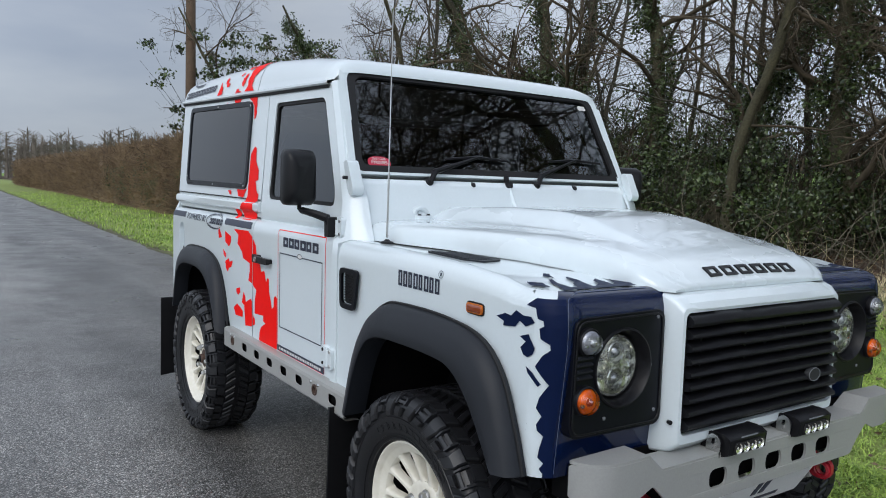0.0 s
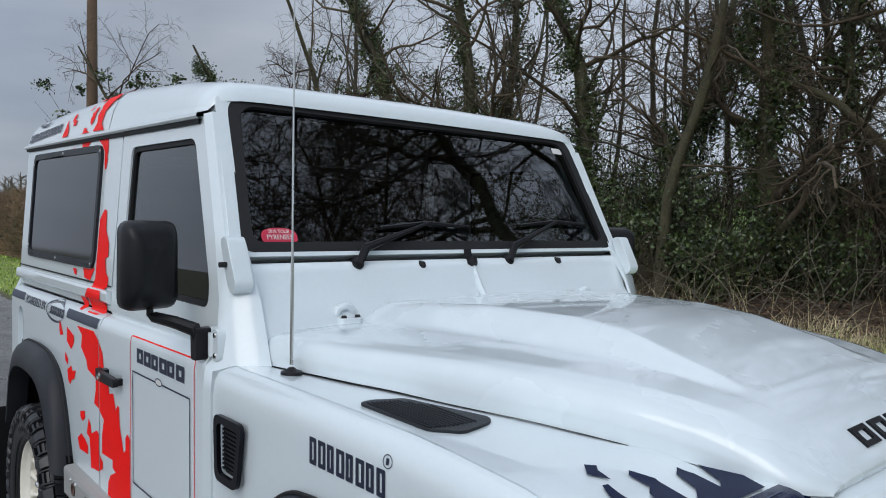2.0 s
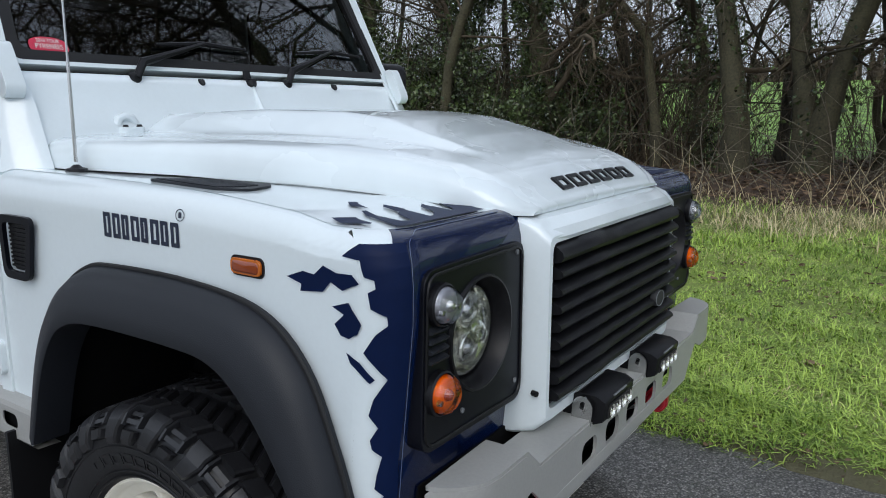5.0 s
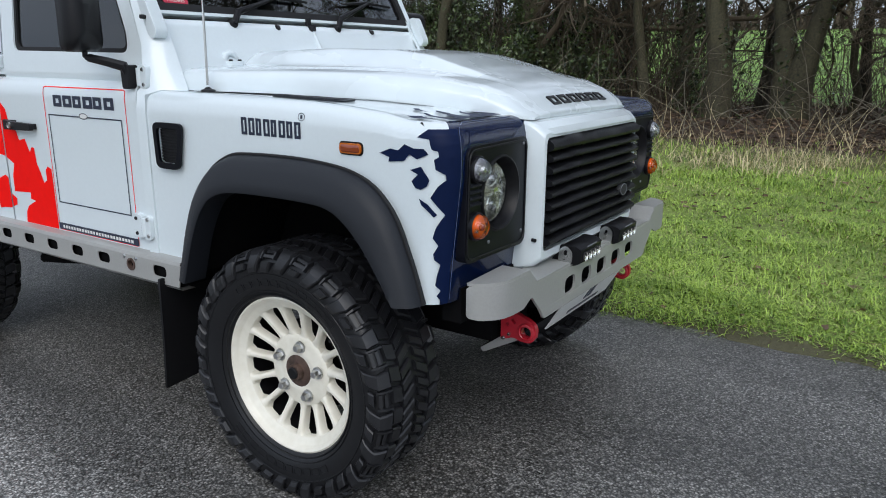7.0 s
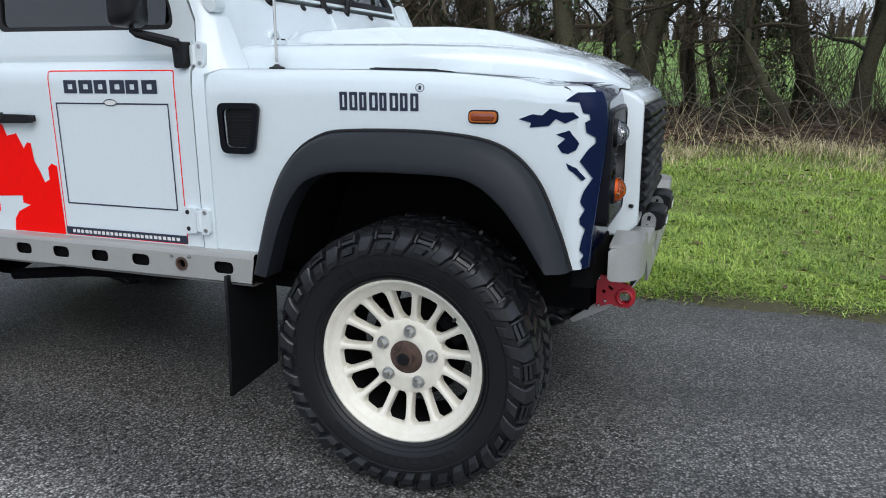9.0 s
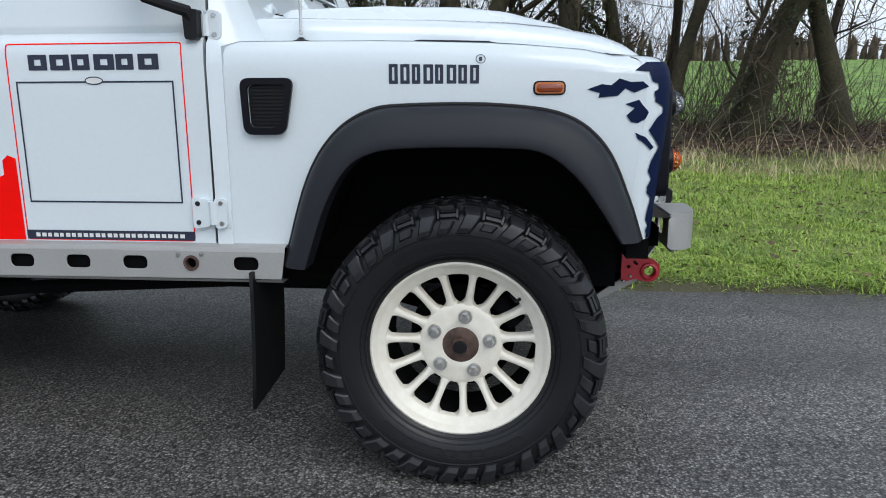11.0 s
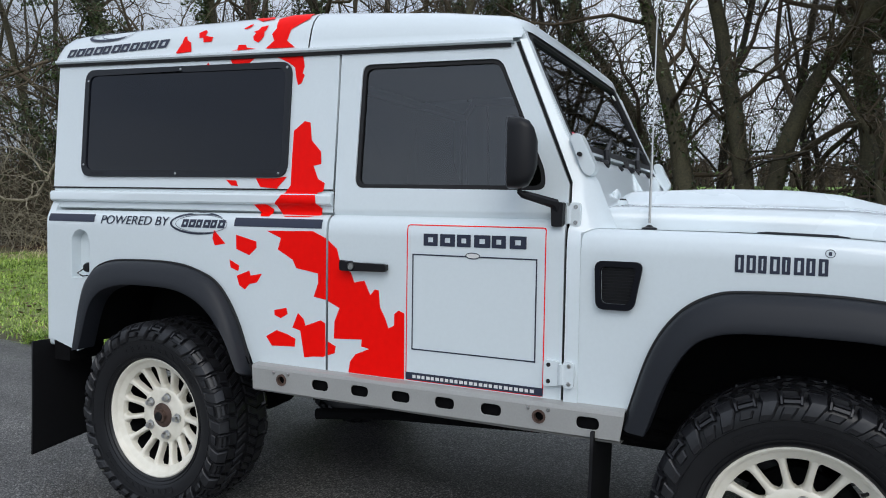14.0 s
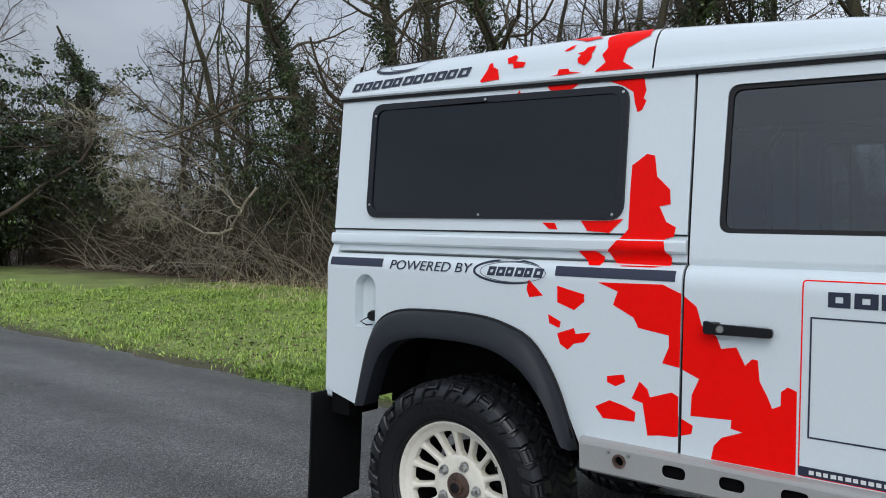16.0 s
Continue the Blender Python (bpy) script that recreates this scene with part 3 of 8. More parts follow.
def build_shell(s):
    # rear tub side
    bm = empty_bm()
    loop = [(0.820, 0.668), (0.820, 1.2365), (-0.675, 1.2365), (-0.690, 1.12), (-0.690, 0.660), (-0.500, 0.612)] + arch_cut(ARCH_R_IN) + [(0.500, 0.612), (0.505, 0.668)]
    pocket = [(-0.474 + 0.056 * math.cos(a), 1.096 + 0.056 * math.sin(a)) for a in np.linspace(0, math.pi, 13)] + [(-0.530, 0.938), (-0.418, 0.938)]
    flat(bm, [loop, pocket], side_low(s), [1.165] + Z_LOW[1:-1])
    part("rear_side_panel", bm, M_WHITE, car, thick=0.012 * -s)
    # hard top side above the capping
    bm = empty_bm()
    flat(bm, [[(0.820, 1.325), (0.820, 1.842), (-0.695, 1.842), (-0.695, 1.325)]], side_top(s), [1.3])
    part("hard_top_side", bm, M_WHITE, car, thick=0.012 * -s)
    bm = empty_bm()
    flat(bm, [[(0.822, 1.236), (0.822, 1.328), (-0.693, 1.328), (-0.680, 1.236)]], lambda x, z: (x, s * lerp(z, [1.236, 1.245, 1.33], [0.755, 0.768, 0.766]), z + rake(x, z)), [1.245])
    part("tub_waist", bm, M_WHITE, car)
    bm = empty_bm()
    prof = [(0.766, 1.268), (0.780, 1.270), (0.787, 1.277), (0.787, 1.303), (0.781, 1.311), (0.766, 1.313)]
    rows = [[(x, s * y, z + rake(x, z)) for y, z in prof] for x in np.linspace(-0.695, 0.822, 9)]
    vs = grid(bm, rows)
    bm.faces.new(vs[0])
    bm.faces.new(vs[-1][::-1])
    part("waist_capping", bm, M_WHITE, car)
    bm = empty_bm()
    flat(bm, [[(0.822, 1.3235), (0.822, 1.3295), (-0.695, 1.3295), (-0.695, 1.3235)]], side_top(s, 0.0025))
    part("seal_strip", bm, M_SEAM, car)
    # front wing side
    bm = empty_bm()
    zs = [0.697, 0.78, 0.9, 1.02, 1.08, 1.115, 1.135, 1.150]
    loop = [(1.757, 0.660), (1.905, 0.660)] + arch_cut(ARCH_F_IN) + [(nose_x(z) - CORNER + 0.006, z) for z in zs[:5]] + [(nose_x(z - 0.042 * smooth01((z - 1.08) / 0.12)) - CORNER + 0.006, z) for z in (1.12, 1.15, 1.165, 1.178, 1.19, 1.197, 1.203, 1.207, 1.2115)] + [(1.757, 1.2115)]
    bm = flat(bm, [loop], lambda u, v: (u, v, 0), [1.06, 1.10, 1.132] + Z_WING[1:-1])
    for k in list(np.arange(1.85, 2.85, 0.1)) + [2.7, 2.725, 2.775, 2.80, 2.82]:
        bmesh.ops.bisect_plane(bm, geom=bm.verts[:] + bm.edges[:] + bm.faces[:], plane_co=(k, 0, 0), plane_no=(1, 0, 0), dist=1e-5)
    for v in bm.verts:
        v.co = Vector(wing_side(s)(v.co.x, v.co.y))
    part("front_wing", bm, M_WHITE, car, thick=0.012 * -s)
    # wing top, under the bonnet's edge
    bm = empty_bm()
    rows = []
    for x in list(np.linspace(1.757, 2.65, 16)) + [2.7, 2.725, 2.75, 2.775, 2.80, 2.82, 2.838, 2.847, 2.856, 2.864, 2.871, 2.876, 2.8799]:
        yo = 0.771 - wing_in(x) if x < 2.811 else 0.759 - (CORNER + 0.002) * (1 - math.sin(math.acos(min(1.0, (x - 2.810) / CORNER))))
        yi = bonnet_w(x) - 0.06
        rows.append([(x, s * y, wing_top_z(x, y)) for y in np.linspace(yo, yi, 8)])
    grid(bm, rows)
    part("wing_top", bm, M_WHITE, car)
    # nose of the wing: front face, rounded corner and rolled top edge
    for name, lift, m, zcut, acut in (("wing_nose", 0.0, M_WHITE, 9.0, 8), ("navy_front", 0.0012, M_NAVY, 9.0, 4)):
        bm = empty_bm()
        rows = []
        for z in [z for z in list(np.linspace(0.690, 1.02, 8)) + X_NOSE_Z[3:] if z < zcut]:
            xf, ys = nose_x(z) + lift, lerp(z, Z_LOW, Y_LOW) - 0.0092 + lift
            ys += nose_in(z)
            row = [(xf, s * y, z) for y in (0.36, 0.45, 0.55, 0.67, 0.70, ys - CORNER - 0.002)]
            for k in range(1, acut):
                a = k / 7 * math.pi / 2
                row.append((xf - CORNER * (1 - math.cos(a)), s * (ys - (CORNER + 0.002) * (1 - math.sin(a))), z))
            rows.append(row)
        grid(bm, rows)
        # opening behind the lamp panel
        dead = [f for f in bm.faces if 0.45 < abs(f.calc_center_median().y) < 0.67 and 0.835 < f.calc_center_median().z < 1.075]
        bmesh.ops.delete(bm, geom=dead, context="FACES")
        part(name, bm, m, car, "navy blue painted nose of the wing" if lift else "", sharp=60)
    # nose panel's seam with side and top, its edge glint painted pale
    bm = empty_bm()
    a = math.radians(16)
    path = []
    for z in [0.70, 0.80, 0.90, 1.02, 1.08, 1.115, 1.136, 1.148]:
        ys = lerp(z, Z_LOW, Y_LOW) + nose_in(z) - 0.009
        path.append((nose_x(z) + 0.001 - CORNER * (1 - math.cos(a)), s * (ys - (CORNER + 0.002) * (1 - math.sin(a))), z))
    path += [(nose_x(1.158) + 0.001, s * 0.712, 1.1580), (nose_x(1.1605) + 0.001, s * 0.700, 1.1614)] + [(nose_x(1.1605) + 0.001, s * y, 1.1616) for y in (0.68, 0.60, 0.50, 0.44)]
    tube(bm, path, 0.0009, 5)
    part("nose_seam", bm, M_SEAMB, car)
    # seam along the wing shoulder at the bonnet
    bm = empty_bm()
    xs = np.linspace(1.79, 2.80, 24)
    rows = [[(x, s * (bonnet_w(x) + dy), 1.2085 - wing_drop(x)) for dy in (-0.03, 0.004)] for x in xs]
    grid(bm, rows)
    part("bonnet_seal", bm, M_SEAM, car)
    # bulkhead side post between door and wing
    bm = empty_bm()
    grid(bm, [[(1.716, s * 0.806, 0.668), (1.716, s * 0.806, 1.15), (1.716, s * 0.800, 1.20), (1.716, s * 0.776, 1.222), (1.716, s * 0.768, 1.352), (1.648, s * 0.752, 1.51), (1.516, s * 0.728, 1.816)],
              [(1.752, s * 0.806, 0.668), (1.752, s * 0.806, 1.15), (1.752, s * 0.800, 1.195), (1.790, s * 0.770, 1.214), (1.766, s * 0.752, 1.352), (1.672, s * 0.742, 1.51), (1.532, s * 0.716, 1.82)],
              [(1.752, s * 0.70, 0.668), (1.752, s * 0.70, 1.15), (1.80, s * 0.70, 1.190), (1.835, s * 0.700, 1.212), (1.775, s * 0.700, 1.352), (1.672, s * 0.70, 1.51), (1.530, s * 0.68, 1.82)]])
    part("bulkhead_post", bm, M_WHITE, car, sharp=60, thick=0.01 * -s)
    # flares
    for name, o, i in (("front_wheel_arch", ARCH_F_OUT, ARCH_F_IN), ("rear_wheel_arch", ARCH_R_OUT, ARCH_R_IN)):
        bm = empty_bm()
        so, si = spline(o, 6), spline(i, 6)
        rows = []
        for p, q in zip(so, si):
            row = []
            for t, y in ((0.0, 0.804), (0.0, 0.820), (0.05, 0.836), (0.16, 0.853), (0.35, 0.866), (0.7, 0.876), (0.93, 0.882), (1.0, 0.880), (1.02, 0.870), (1.03, 0.80)):
                c = p.lerp(q, t)
                row.append((c.x, s * y, c.y))
            rows.append(row)
        grid(bm, rows)
        flare = part(name, bm, M_ARCH, car, "grey-black moulded plastic wheel arch flare", sharp=50)
        bm = empty_bm()
        tube(bm, [(p.x + (p.x - q.x) * 0.02, s * 0.819, p.y + (p.y - q.y) * 0.02) for p, q in zip(so, si)], 0.0045, 6)
        part("flare_piping", bm, M_SEAM, flare, "thin black rubber piping")
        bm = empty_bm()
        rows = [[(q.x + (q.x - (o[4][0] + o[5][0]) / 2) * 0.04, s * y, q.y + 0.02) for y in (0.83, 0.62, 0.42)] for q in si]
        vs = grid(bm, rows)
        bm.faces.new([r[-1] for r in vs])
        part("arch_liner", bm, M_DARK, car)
    # gutter
    bm = empty_bm()
    rows = []
    for x in np.linspace(-0.705, 1.500, 13):
        g = gutter_z(x)
        rows.append([(x, s * y, g + dz) for y, dz in ((0.720, -0.012), (0.742, -0.010), (0.748, -0.004), (0.747, 0.004), (0.735, 0.008))])
    grid(bm, rows)
    part("roof_gutter", bm, M_WHITE, car)
    bm = empty_bm()
    grid(bm, [[(x, s * y, gutter_z(x) + dz) for y, dz in ((0.720, -0.022), (0.7375, -0.022), (0.7395, -0.011), (0.722, -0.0115))] for x in np.linspace(-0.70, 1.490, 9)])
    part("gutter_seal", bm, M_SEAM, car)


def build_roof():
    def top(x):
        return lerp(x, [-0.72, 0.0, 0.66, 0.80, 1.2, 1.50], [2.052, 2.046, 2.030, 2.017, 1.975, 1.928])
    def section(x, squeeze=0.0):
        g = gutter_z(x)
        h = top(x) - g - squeeze
        half = [(0.742, 0.006), (0.738, 0.05), (0.731, 0.22), (0.722, 0.42), (0.706, 0.62), (0.680, 0.78), (0.640, 0.885), (0.58, 0.935), (0.42, 0.965), (0.2, 0.99), (0.0, 1.0)]
        pts = [(x, -y, g + max(0.004, f * h)) for y, f in half]
        return pts + [(x, -q[1], q[2]) for q in pts[-2::-1]]
    bm = empty_bm()
    xs = list(np.linspace(1.45, 0.72, 10)) + [0.69]
    rows = [[(1.522, p[1] * 0.985, p[2] - (p[2] - 1.83) * 0.62) for p in section(1.495)], [(1.510, p[1] * 0.995, p[2] - (p[2] - 1.83) * 0.20) for p in section(1.49)]] + [section(x) for x in xs]
    grid(bm, rows[::-1])
    part("roof_front", bm, M_WHITE, car, sharp=70)
    bm = empty_bm()
    xs = list(np.linspace(0.684, -0.60, 14))
    rows = [section(x) for x in xs]
    for dx, q in ((0.66, 0.006), (0.69, 0.02), (0.712, 0.05), (0.722, 0.10)):
        rows.append([(p[0], p[1] * (1 - q * 0.12), p[2]) for p in section(-dx, q)])
    grid(bm, rows[::-1])
    part("roof_rear", bm, M_WHITE, car, sharp=70)
    # tail: back panel and rear door
    bm = empty_bm()
    slab(bm, [rounded([(-0.80, 0.62), (0.80, 0.62), (0.80, 1.2), (0.755, 1.3), (0.715, 1.91), (-0.715, 1.91), (-0.755, 1.3), (-0.80, 1.2)], 0.02)], lambda u, v, d: (d, u, v), -0.70, -0.66)
    part("tail_panel", bm, M_WHITE, car)
    # front rail above the windscreen
    bm = empty_bm()
    box(bm, 1.480, 1.508, -0.69, 0.69, 1.850, 1.890)
    part("roof_front_rail", bm, M_WHITE, car, bevel=0.008)


WS_BASE, WS_TOP = Vector((1.705, 0, 1.452)), Vector((1.495, 0, 1.886))
WS_DIR = (WS_TOP - WS_BASE).normalized()
WS_OUT = Vector((WS_DIR.z, 0, -WS_DIR.x))
WS_LEN = (WS_TOP - WS_BASE).length


def on_screen(u, v, d=0.0):
    p = WS_BASE + WS_DIR * v + WS_OUT * d
    return (p.x, u, p.z)


def build_windscreen():
    L = WS_LEN
    outer = rounded([(-0.746, 0), (0.746, 0), (0.703, L), (-0.703, L)], [0.02, 0.02, 0.05, 0.05])
    inner = rounded([(-0.714, 0.012), (0.714, 0.012), (0.672, L - 0.016), (-0.672, L - 0.016)], [0.035, 0.035, 0.06, 0.06], 6)
    glass_l = rounded([(-0.683, 0.040), (0.683, 0.040), (0.640, L - 0.042), (-0.640, L - 0.042)], [0.035, 0.035, 0.05, 0.05], 6)
    bm = empty_bm()
    slab(bm, [outer, inner], on_screen, -0.040, 0.010)
    frame_part = part("windscreen_frame", bm, M_WHITE, car, bevel=0.006)
    bm = empty_bm()
    slab(bm, [inner, glass_l], on_screen, -0.030, 0.009)
    part("rubber_seal", bm, M_SEAM, frame_part)
    bm = empty_bm()
    flat(bm, [glass_l], lambda u, v: on_screen(u, v, -0.004))
    part("windscreen_glass", bm, M_GLASS, frame_part)
    # stickers inside the glass
    bm = empty_bm()
    flat(bm, [rounded([(-0.652, 0.044), (-0.550, 0.044), (-0.552, 0.074), (-0.580, 0.084), (-0.622, 0.084), (-0.650, 0.074)], 0.012)], lambda u, v: on_screen(u, v, -0.0015))
    part("screen_sticker", bm, M_STICKER, frame_part, "red souvenir sticker behind the glass")
    bm = empty_bm()
    flat(bm, [rounded([(0.588, L - 0.082), (0.640, L - 0.082), (0.636, L - 0.058), (0.588, L - 0.058)], 0.006)], lambda u, v: on_screen(u, v, -0.0015))
    part("permit_sticker", bm, M_PLATE, frame_part)
    # scuttle below the screen
    bm = empty_bm()
    prof = [(1.812, 1.236, 0.700), (1.800, 1.300, 0.700), (1.768, 1.330, 0.712), (1.735, 1.415, 0.728), (1.718, 1.438, 0.735), (1.700, 1.440, 0.735)]
    rows = []
    for x, z, w in prof:
        rows.append([(x + 0.012 * (1 - (k / 10) ** 2), w * k / 10, z) for k in range(-10, 11)])
    grid(bm, rows)
    part("scuttle_panel", bm, M_WHITE, car, sharp=60)
    bm = empty_bm()
    box(bm, 1.698, 1.715, -0.735, 0.735, 1.4395, 1.4420)
    part("screen_hinge_seal", bm, M_SEAM, car)
    bm = empty_bm()
    tube(bm, [(1.741, 0.005, 1.425), (1.775, 0.005, 1.35), (1.808, 0.005, 1.322)], [0.004, 0.012, 0.006], 8)
    part("scuttle_rib", bm, M_WHITE, car)
    for s in (-1, 1):
        bm = empty_bm()
        slab(bm, [rounded([(1.700, 1.500), (1.735, 1.508), (1.790, 1.395), (1.772, 1.368), (1.745, 1.385)], 0.016)], lambda u, v, d: (u, s * d, v), 0.722, 0.768)
        part("screen_bracket", bm, M_WHITE, car, bevel=0.008)
        bm = empty_bm()
        tube(bm, [(1.738, s * 0.745, 1.44), (1.738, s * 0.785, 1.44)], 0.007, 8)
        part("bracket_bolt", bm, M_SEAM, car)


def build_wipers():
    for y, u0, u1, lift in ((-0.400, -0.292, 0.042, 0.092), (0.164, 0.275, 0.612, 0.106)):
        bm = empty_bm()
        lathe(bm, [(0.0, 0.022), (0.012, 0.022), (0.016, 0.012), (0.017, -0.01), (0.0, -0.01)], (1.722, y, 1.432), 14, "x")
        base = part("wiper", bm, M_BLACK, car, "black wiper resting on the windscreen")
        mid = (u0 + u1) / 2
        bm = empty_bm()
        a, b = Vector(on_screen(y + 0.03, 0.012, 0.030)), Vector(on_screen(mid, lift, 0.024))
        tube(bm, [(1.738, y, 1.432), a, a.lerp(b, 0.4), b], [0.011, 0.013, 0.009, 0.005], 8)
        part("wiper_arm", bm, M_BLACK, base)
        bm = empty_bm()
        tube(bm, [on_screen(u0, lift - 0.010, 0.010), on_screen(mid, lift + 0.004, 0.013), on_screen(u1, lift - 0.004, 0.010)], [0.005, 0.008, 0.005], 6)
        part("wiper_blade", bm, M_BLACK, base)
    for y, big in ((-0.188, 0.010), (0.003, 0.019), (0.387, 0.010)):
        bm = empty_bm()
        tube(bm, [(1.715, y, 1.431), (1.742, y, 1.427), (1.748, y, 1.421)], [big * 0.9, big, big * 0.6], 10)
        if big > 0.015:
            tube(bm, [(1.722, y, 1.428), (1.716, y, 1.468)], [0.016, 0.012], 6)
        part("washer_jet", bm, M_BLACK, car)


def build_bonnet():
    bm = empty_bm()
    xs = [1.780, 1.784, 1.795, 1.82] + list(np.linspace(1.86, 2.78, 40)) + [2.81, 2.835, 2.855, 2.872, 2.888, 2.902, 2.914, 2.924, 2.932]
    rows = []
    for x in xs:
        w, e = bonnet_w(x), bonnet_edge(x)
        drop = {1.780: 0.055, 1.784: 0.018, 1.795: 0.004}.get(x, 0.0)
        low = lerp(x, [1.78, 2.2, 2.5, 2.7, 2.80, 2.872, 2.93], [1.211, 1.207, 1.194, 1.178, 1.165, 1.158, 1.148])
        half = [(w, low), (w, lerp(0.35, [0, 1], [low, e])), (w - 0.004, lerp(0.60, [0, 1], [low, e])), (w - 0.012, lerp(0.79, [0, 1], [low, e])), (w - 0.024, lerp(0.92, [0, 1], [low, e])), (w - 0.042, e - 0.001 - drop * 0.6)]
        for k in range(1, 45):
            y = (w - 0.042) * (1 - k / 44)
            half.append((y, bonnet_z(x, y) - drop - (0.0 if k > 2 else 0.004 * (3 - k) / 3)))
        row = [(x, -y, z) for y, z in half] + [(x, y, z) for y, z in half[-2::-1]]
        rows.append(row)
    rows.append([(2.935, p[1] * 0.995, min(p[2], 1.150 + (p[2] - 1.150) * 0.55)) for p in rows[-1]])
    rows.append([(2.931, p[1] * 0.99, 1.148) for p in rows[-2]])
    grid(bm, rows)
    bonnet = part("bonnet", bm, M_DAMP, car, "white bonnet with a raised centre swell", sharp=60)
    # the maker's raised name as a row of plain hollow blocks
    for k in range(6):
        y = -0.190 + k * 0.0745
        bm = empty_bm()
        o = [(2.881, y), (2.913, y), (2.913, y + 0.054), (2.881, y + 0.054)]
        i = [(2.889, y + 0.012), (2.905, y + 0.012), (2.905, y + 0.042), (2.889, y + 0.042)]
        slab(bm, [o, i], lambda u, v, d: (u + d, v, bonnet_z(u, v) + d), 0.0, 0.0035)
        part("badge_block", bm, M_BLACK, bonnet, "raised black badge block")
    for s in (-1, 1):
        bm = empty_bm()
        y = s * 0.472
        slab(bm, [rounded([(1.752, y - 0.040), (1.822, y - 0.034), (1.826, y + 0.030), (1.752, y + 0.040)], 0.014, 3)], lambda u, v, d: (u, v, d), 1.286, 1.303)
        tube(bm, [(1.786, y - 0.030, 1.300), (1.789, y - 0.024, 1.324), (1.790, y - 0.006, 1.331), (1.789, y + 0.012, 1.326), (1.787, y + 0.030, 1.300)], [0.012, 0.012, 0.011, 0.012, 0.012], 8)
        hinge = part("bonnet_hinge", bm, M_WHITE, car, bevel=0.004)
        for e in (-1, 1):
            bm = empty_bm()
            lathe(bm, [(0.0, 0.006), (0.006, 0.006), (0.008, 0.0), (0.008, -0.004)], (1.812, y + e * 0.020, 1.303), 10, "z")
            part("hinge_bolt", bm, M_SEAM, hinge)


def aim(bm):
    """Turns all faces of a cover outwards to the front."""
    bm.normal_update()
    flip = [f for f in bm.faces if f.normal.x < 0]
    bmesh.ops.reverse_faces(bm, faces=flip)


def build_front():
    # grille surround
    bm = empty_bm()
    def ring(hw, z0, z1, x):
        return [(x, y, z) for y, z in rounded([(-hw, z0), (hw, z0), (hw, z1), (-hw, z1)], 0.02, 3)]
    rows = [ring(0.405, 0.702, 1.150, 2.885), ring(0.400, 0.704, 1.149, 2.915), ring(0.393, 0.715, 1.135, 2.955), ring(0.383, 0.738, 1.112, 2.980), ring(0.374, 0.762, 1.100, 2.982), ring(0.372, 0.765, 1.098, 2.950)]
    grid(bm, rows, close=True)
    surround = part("grille_surround", bm, M_WHITE, car, sharp=30)
    # the fuller middle of its brow
    bm = empty_bm()
    rows = []
    for y, k in ((-0.352, 0.0), (-0.300, 1.0), (0.300, 1.0), (0.352, 0.0)):
        rows.append([(2.912, y, 1.1495), (2.940 + 0.016 * k, y, 1.1410 + 0.0035 * k), (2.968 + 0.012 * k, y, 1.1230 + 0.004 * k), (2.981 + 0.004 * k, y, 1.108), (2.981, y, 1.099)])
    vs = grid(bm, rows)
    part("brow", bm, M_WHITE, surround, sharp=20)
    bm = empty_bm()
    box(bm, 2.880, 2.934, -0.376, 0.376, 0.755, 1.105)
    part("radiator_backing", bm, M_DARK, car)
    bm = empty_bm()
    slab(bm, [rounded([(-0.371, 0.766), (0.371, 0.766), (0.371, 1.097), (-0.371, 1.097)], 0.012), rounded([(-0.352, 0.785), (0.352, 0.785), (0.352, 1.085), (-0.352, 1.085)], 0.01)], lambda u, v, d: (d, u, v), 2.940, 2.972)
    grille = part("grille", bm, M_BLACK, car, "black slatted plastic grille", bevel=0.004)
    for k in range(9):
        z = 0.790 + k * 0.0355
        tall = 1.0 if k < 8 else 1.35
        bm = empty_bm()
        rows = []
        # every slat steps in and out along its length
        cuts = [-0.366] + [c + 0.018 * (k % 2) for c in (-0.255, -0.135, -0.01, 0.115, 0.235)] + [0.366]
        for j in range(6):
            lift = (0.0, 0.0035, 0.0)[j % 3] if j % 2 else -0.0015
            for y in (cuts[j] + (0.006 if j else 0), cuts[j + 1] - (0.006 if j < 5 else 0)):
                prof = [(2.945, -0.006), (2.982, -0.010), (2.997, -0.0075), (3.002, -0.001), (3.000, 0.006), (2.990, 0.0125), (2.970, 0.019), (2.945, 0.021)]
                rows.append([(x + lift * (x > 2.96), y, z + dz * tall + lift * 0.6) for x, dz in prof])
        vs = grid(bm, rows, close=True)
        bm.faces.new(vs[0])
        bm.faces.new(vs[-1][::-1])
        part("slat", bm, M_BLACK, grille, sharp=40)
    for y in np.linspace(-0.30, 0.30, 7):
        bm = empty_bm()
        box(bm, 2.950, 2.976, y - 0.004, y + 0.004, 0.79, 1.085)
        part("grille_bar", bm, M_BLACK, grille)
    bm = empty_bm()
    lathe(bm, [(0.0, 0.006), (0.019, 0.006), (0.022, 0.0), (0.022, -0.01)], (2.998, 0.232, 0.868), 20, "x")
    for v in bm.verts:
        v.co.y = 0.232 + (v.co.y - 0.232) * 1.5
    badge = part("badge", bm, M_TRIM, grille, "small dark oval badge")
    bm = empty_bm()
    tube(bm, [(3.004, 0.232 + 0.030 * math.cos(a), 0.868 + 0.020 * math.sin(a)) for a in np.linspace(0, 2 * math.pi, 25)], 0.0013, 5, False)
    part("badge_rim", bm, M_TRIMG, badge)
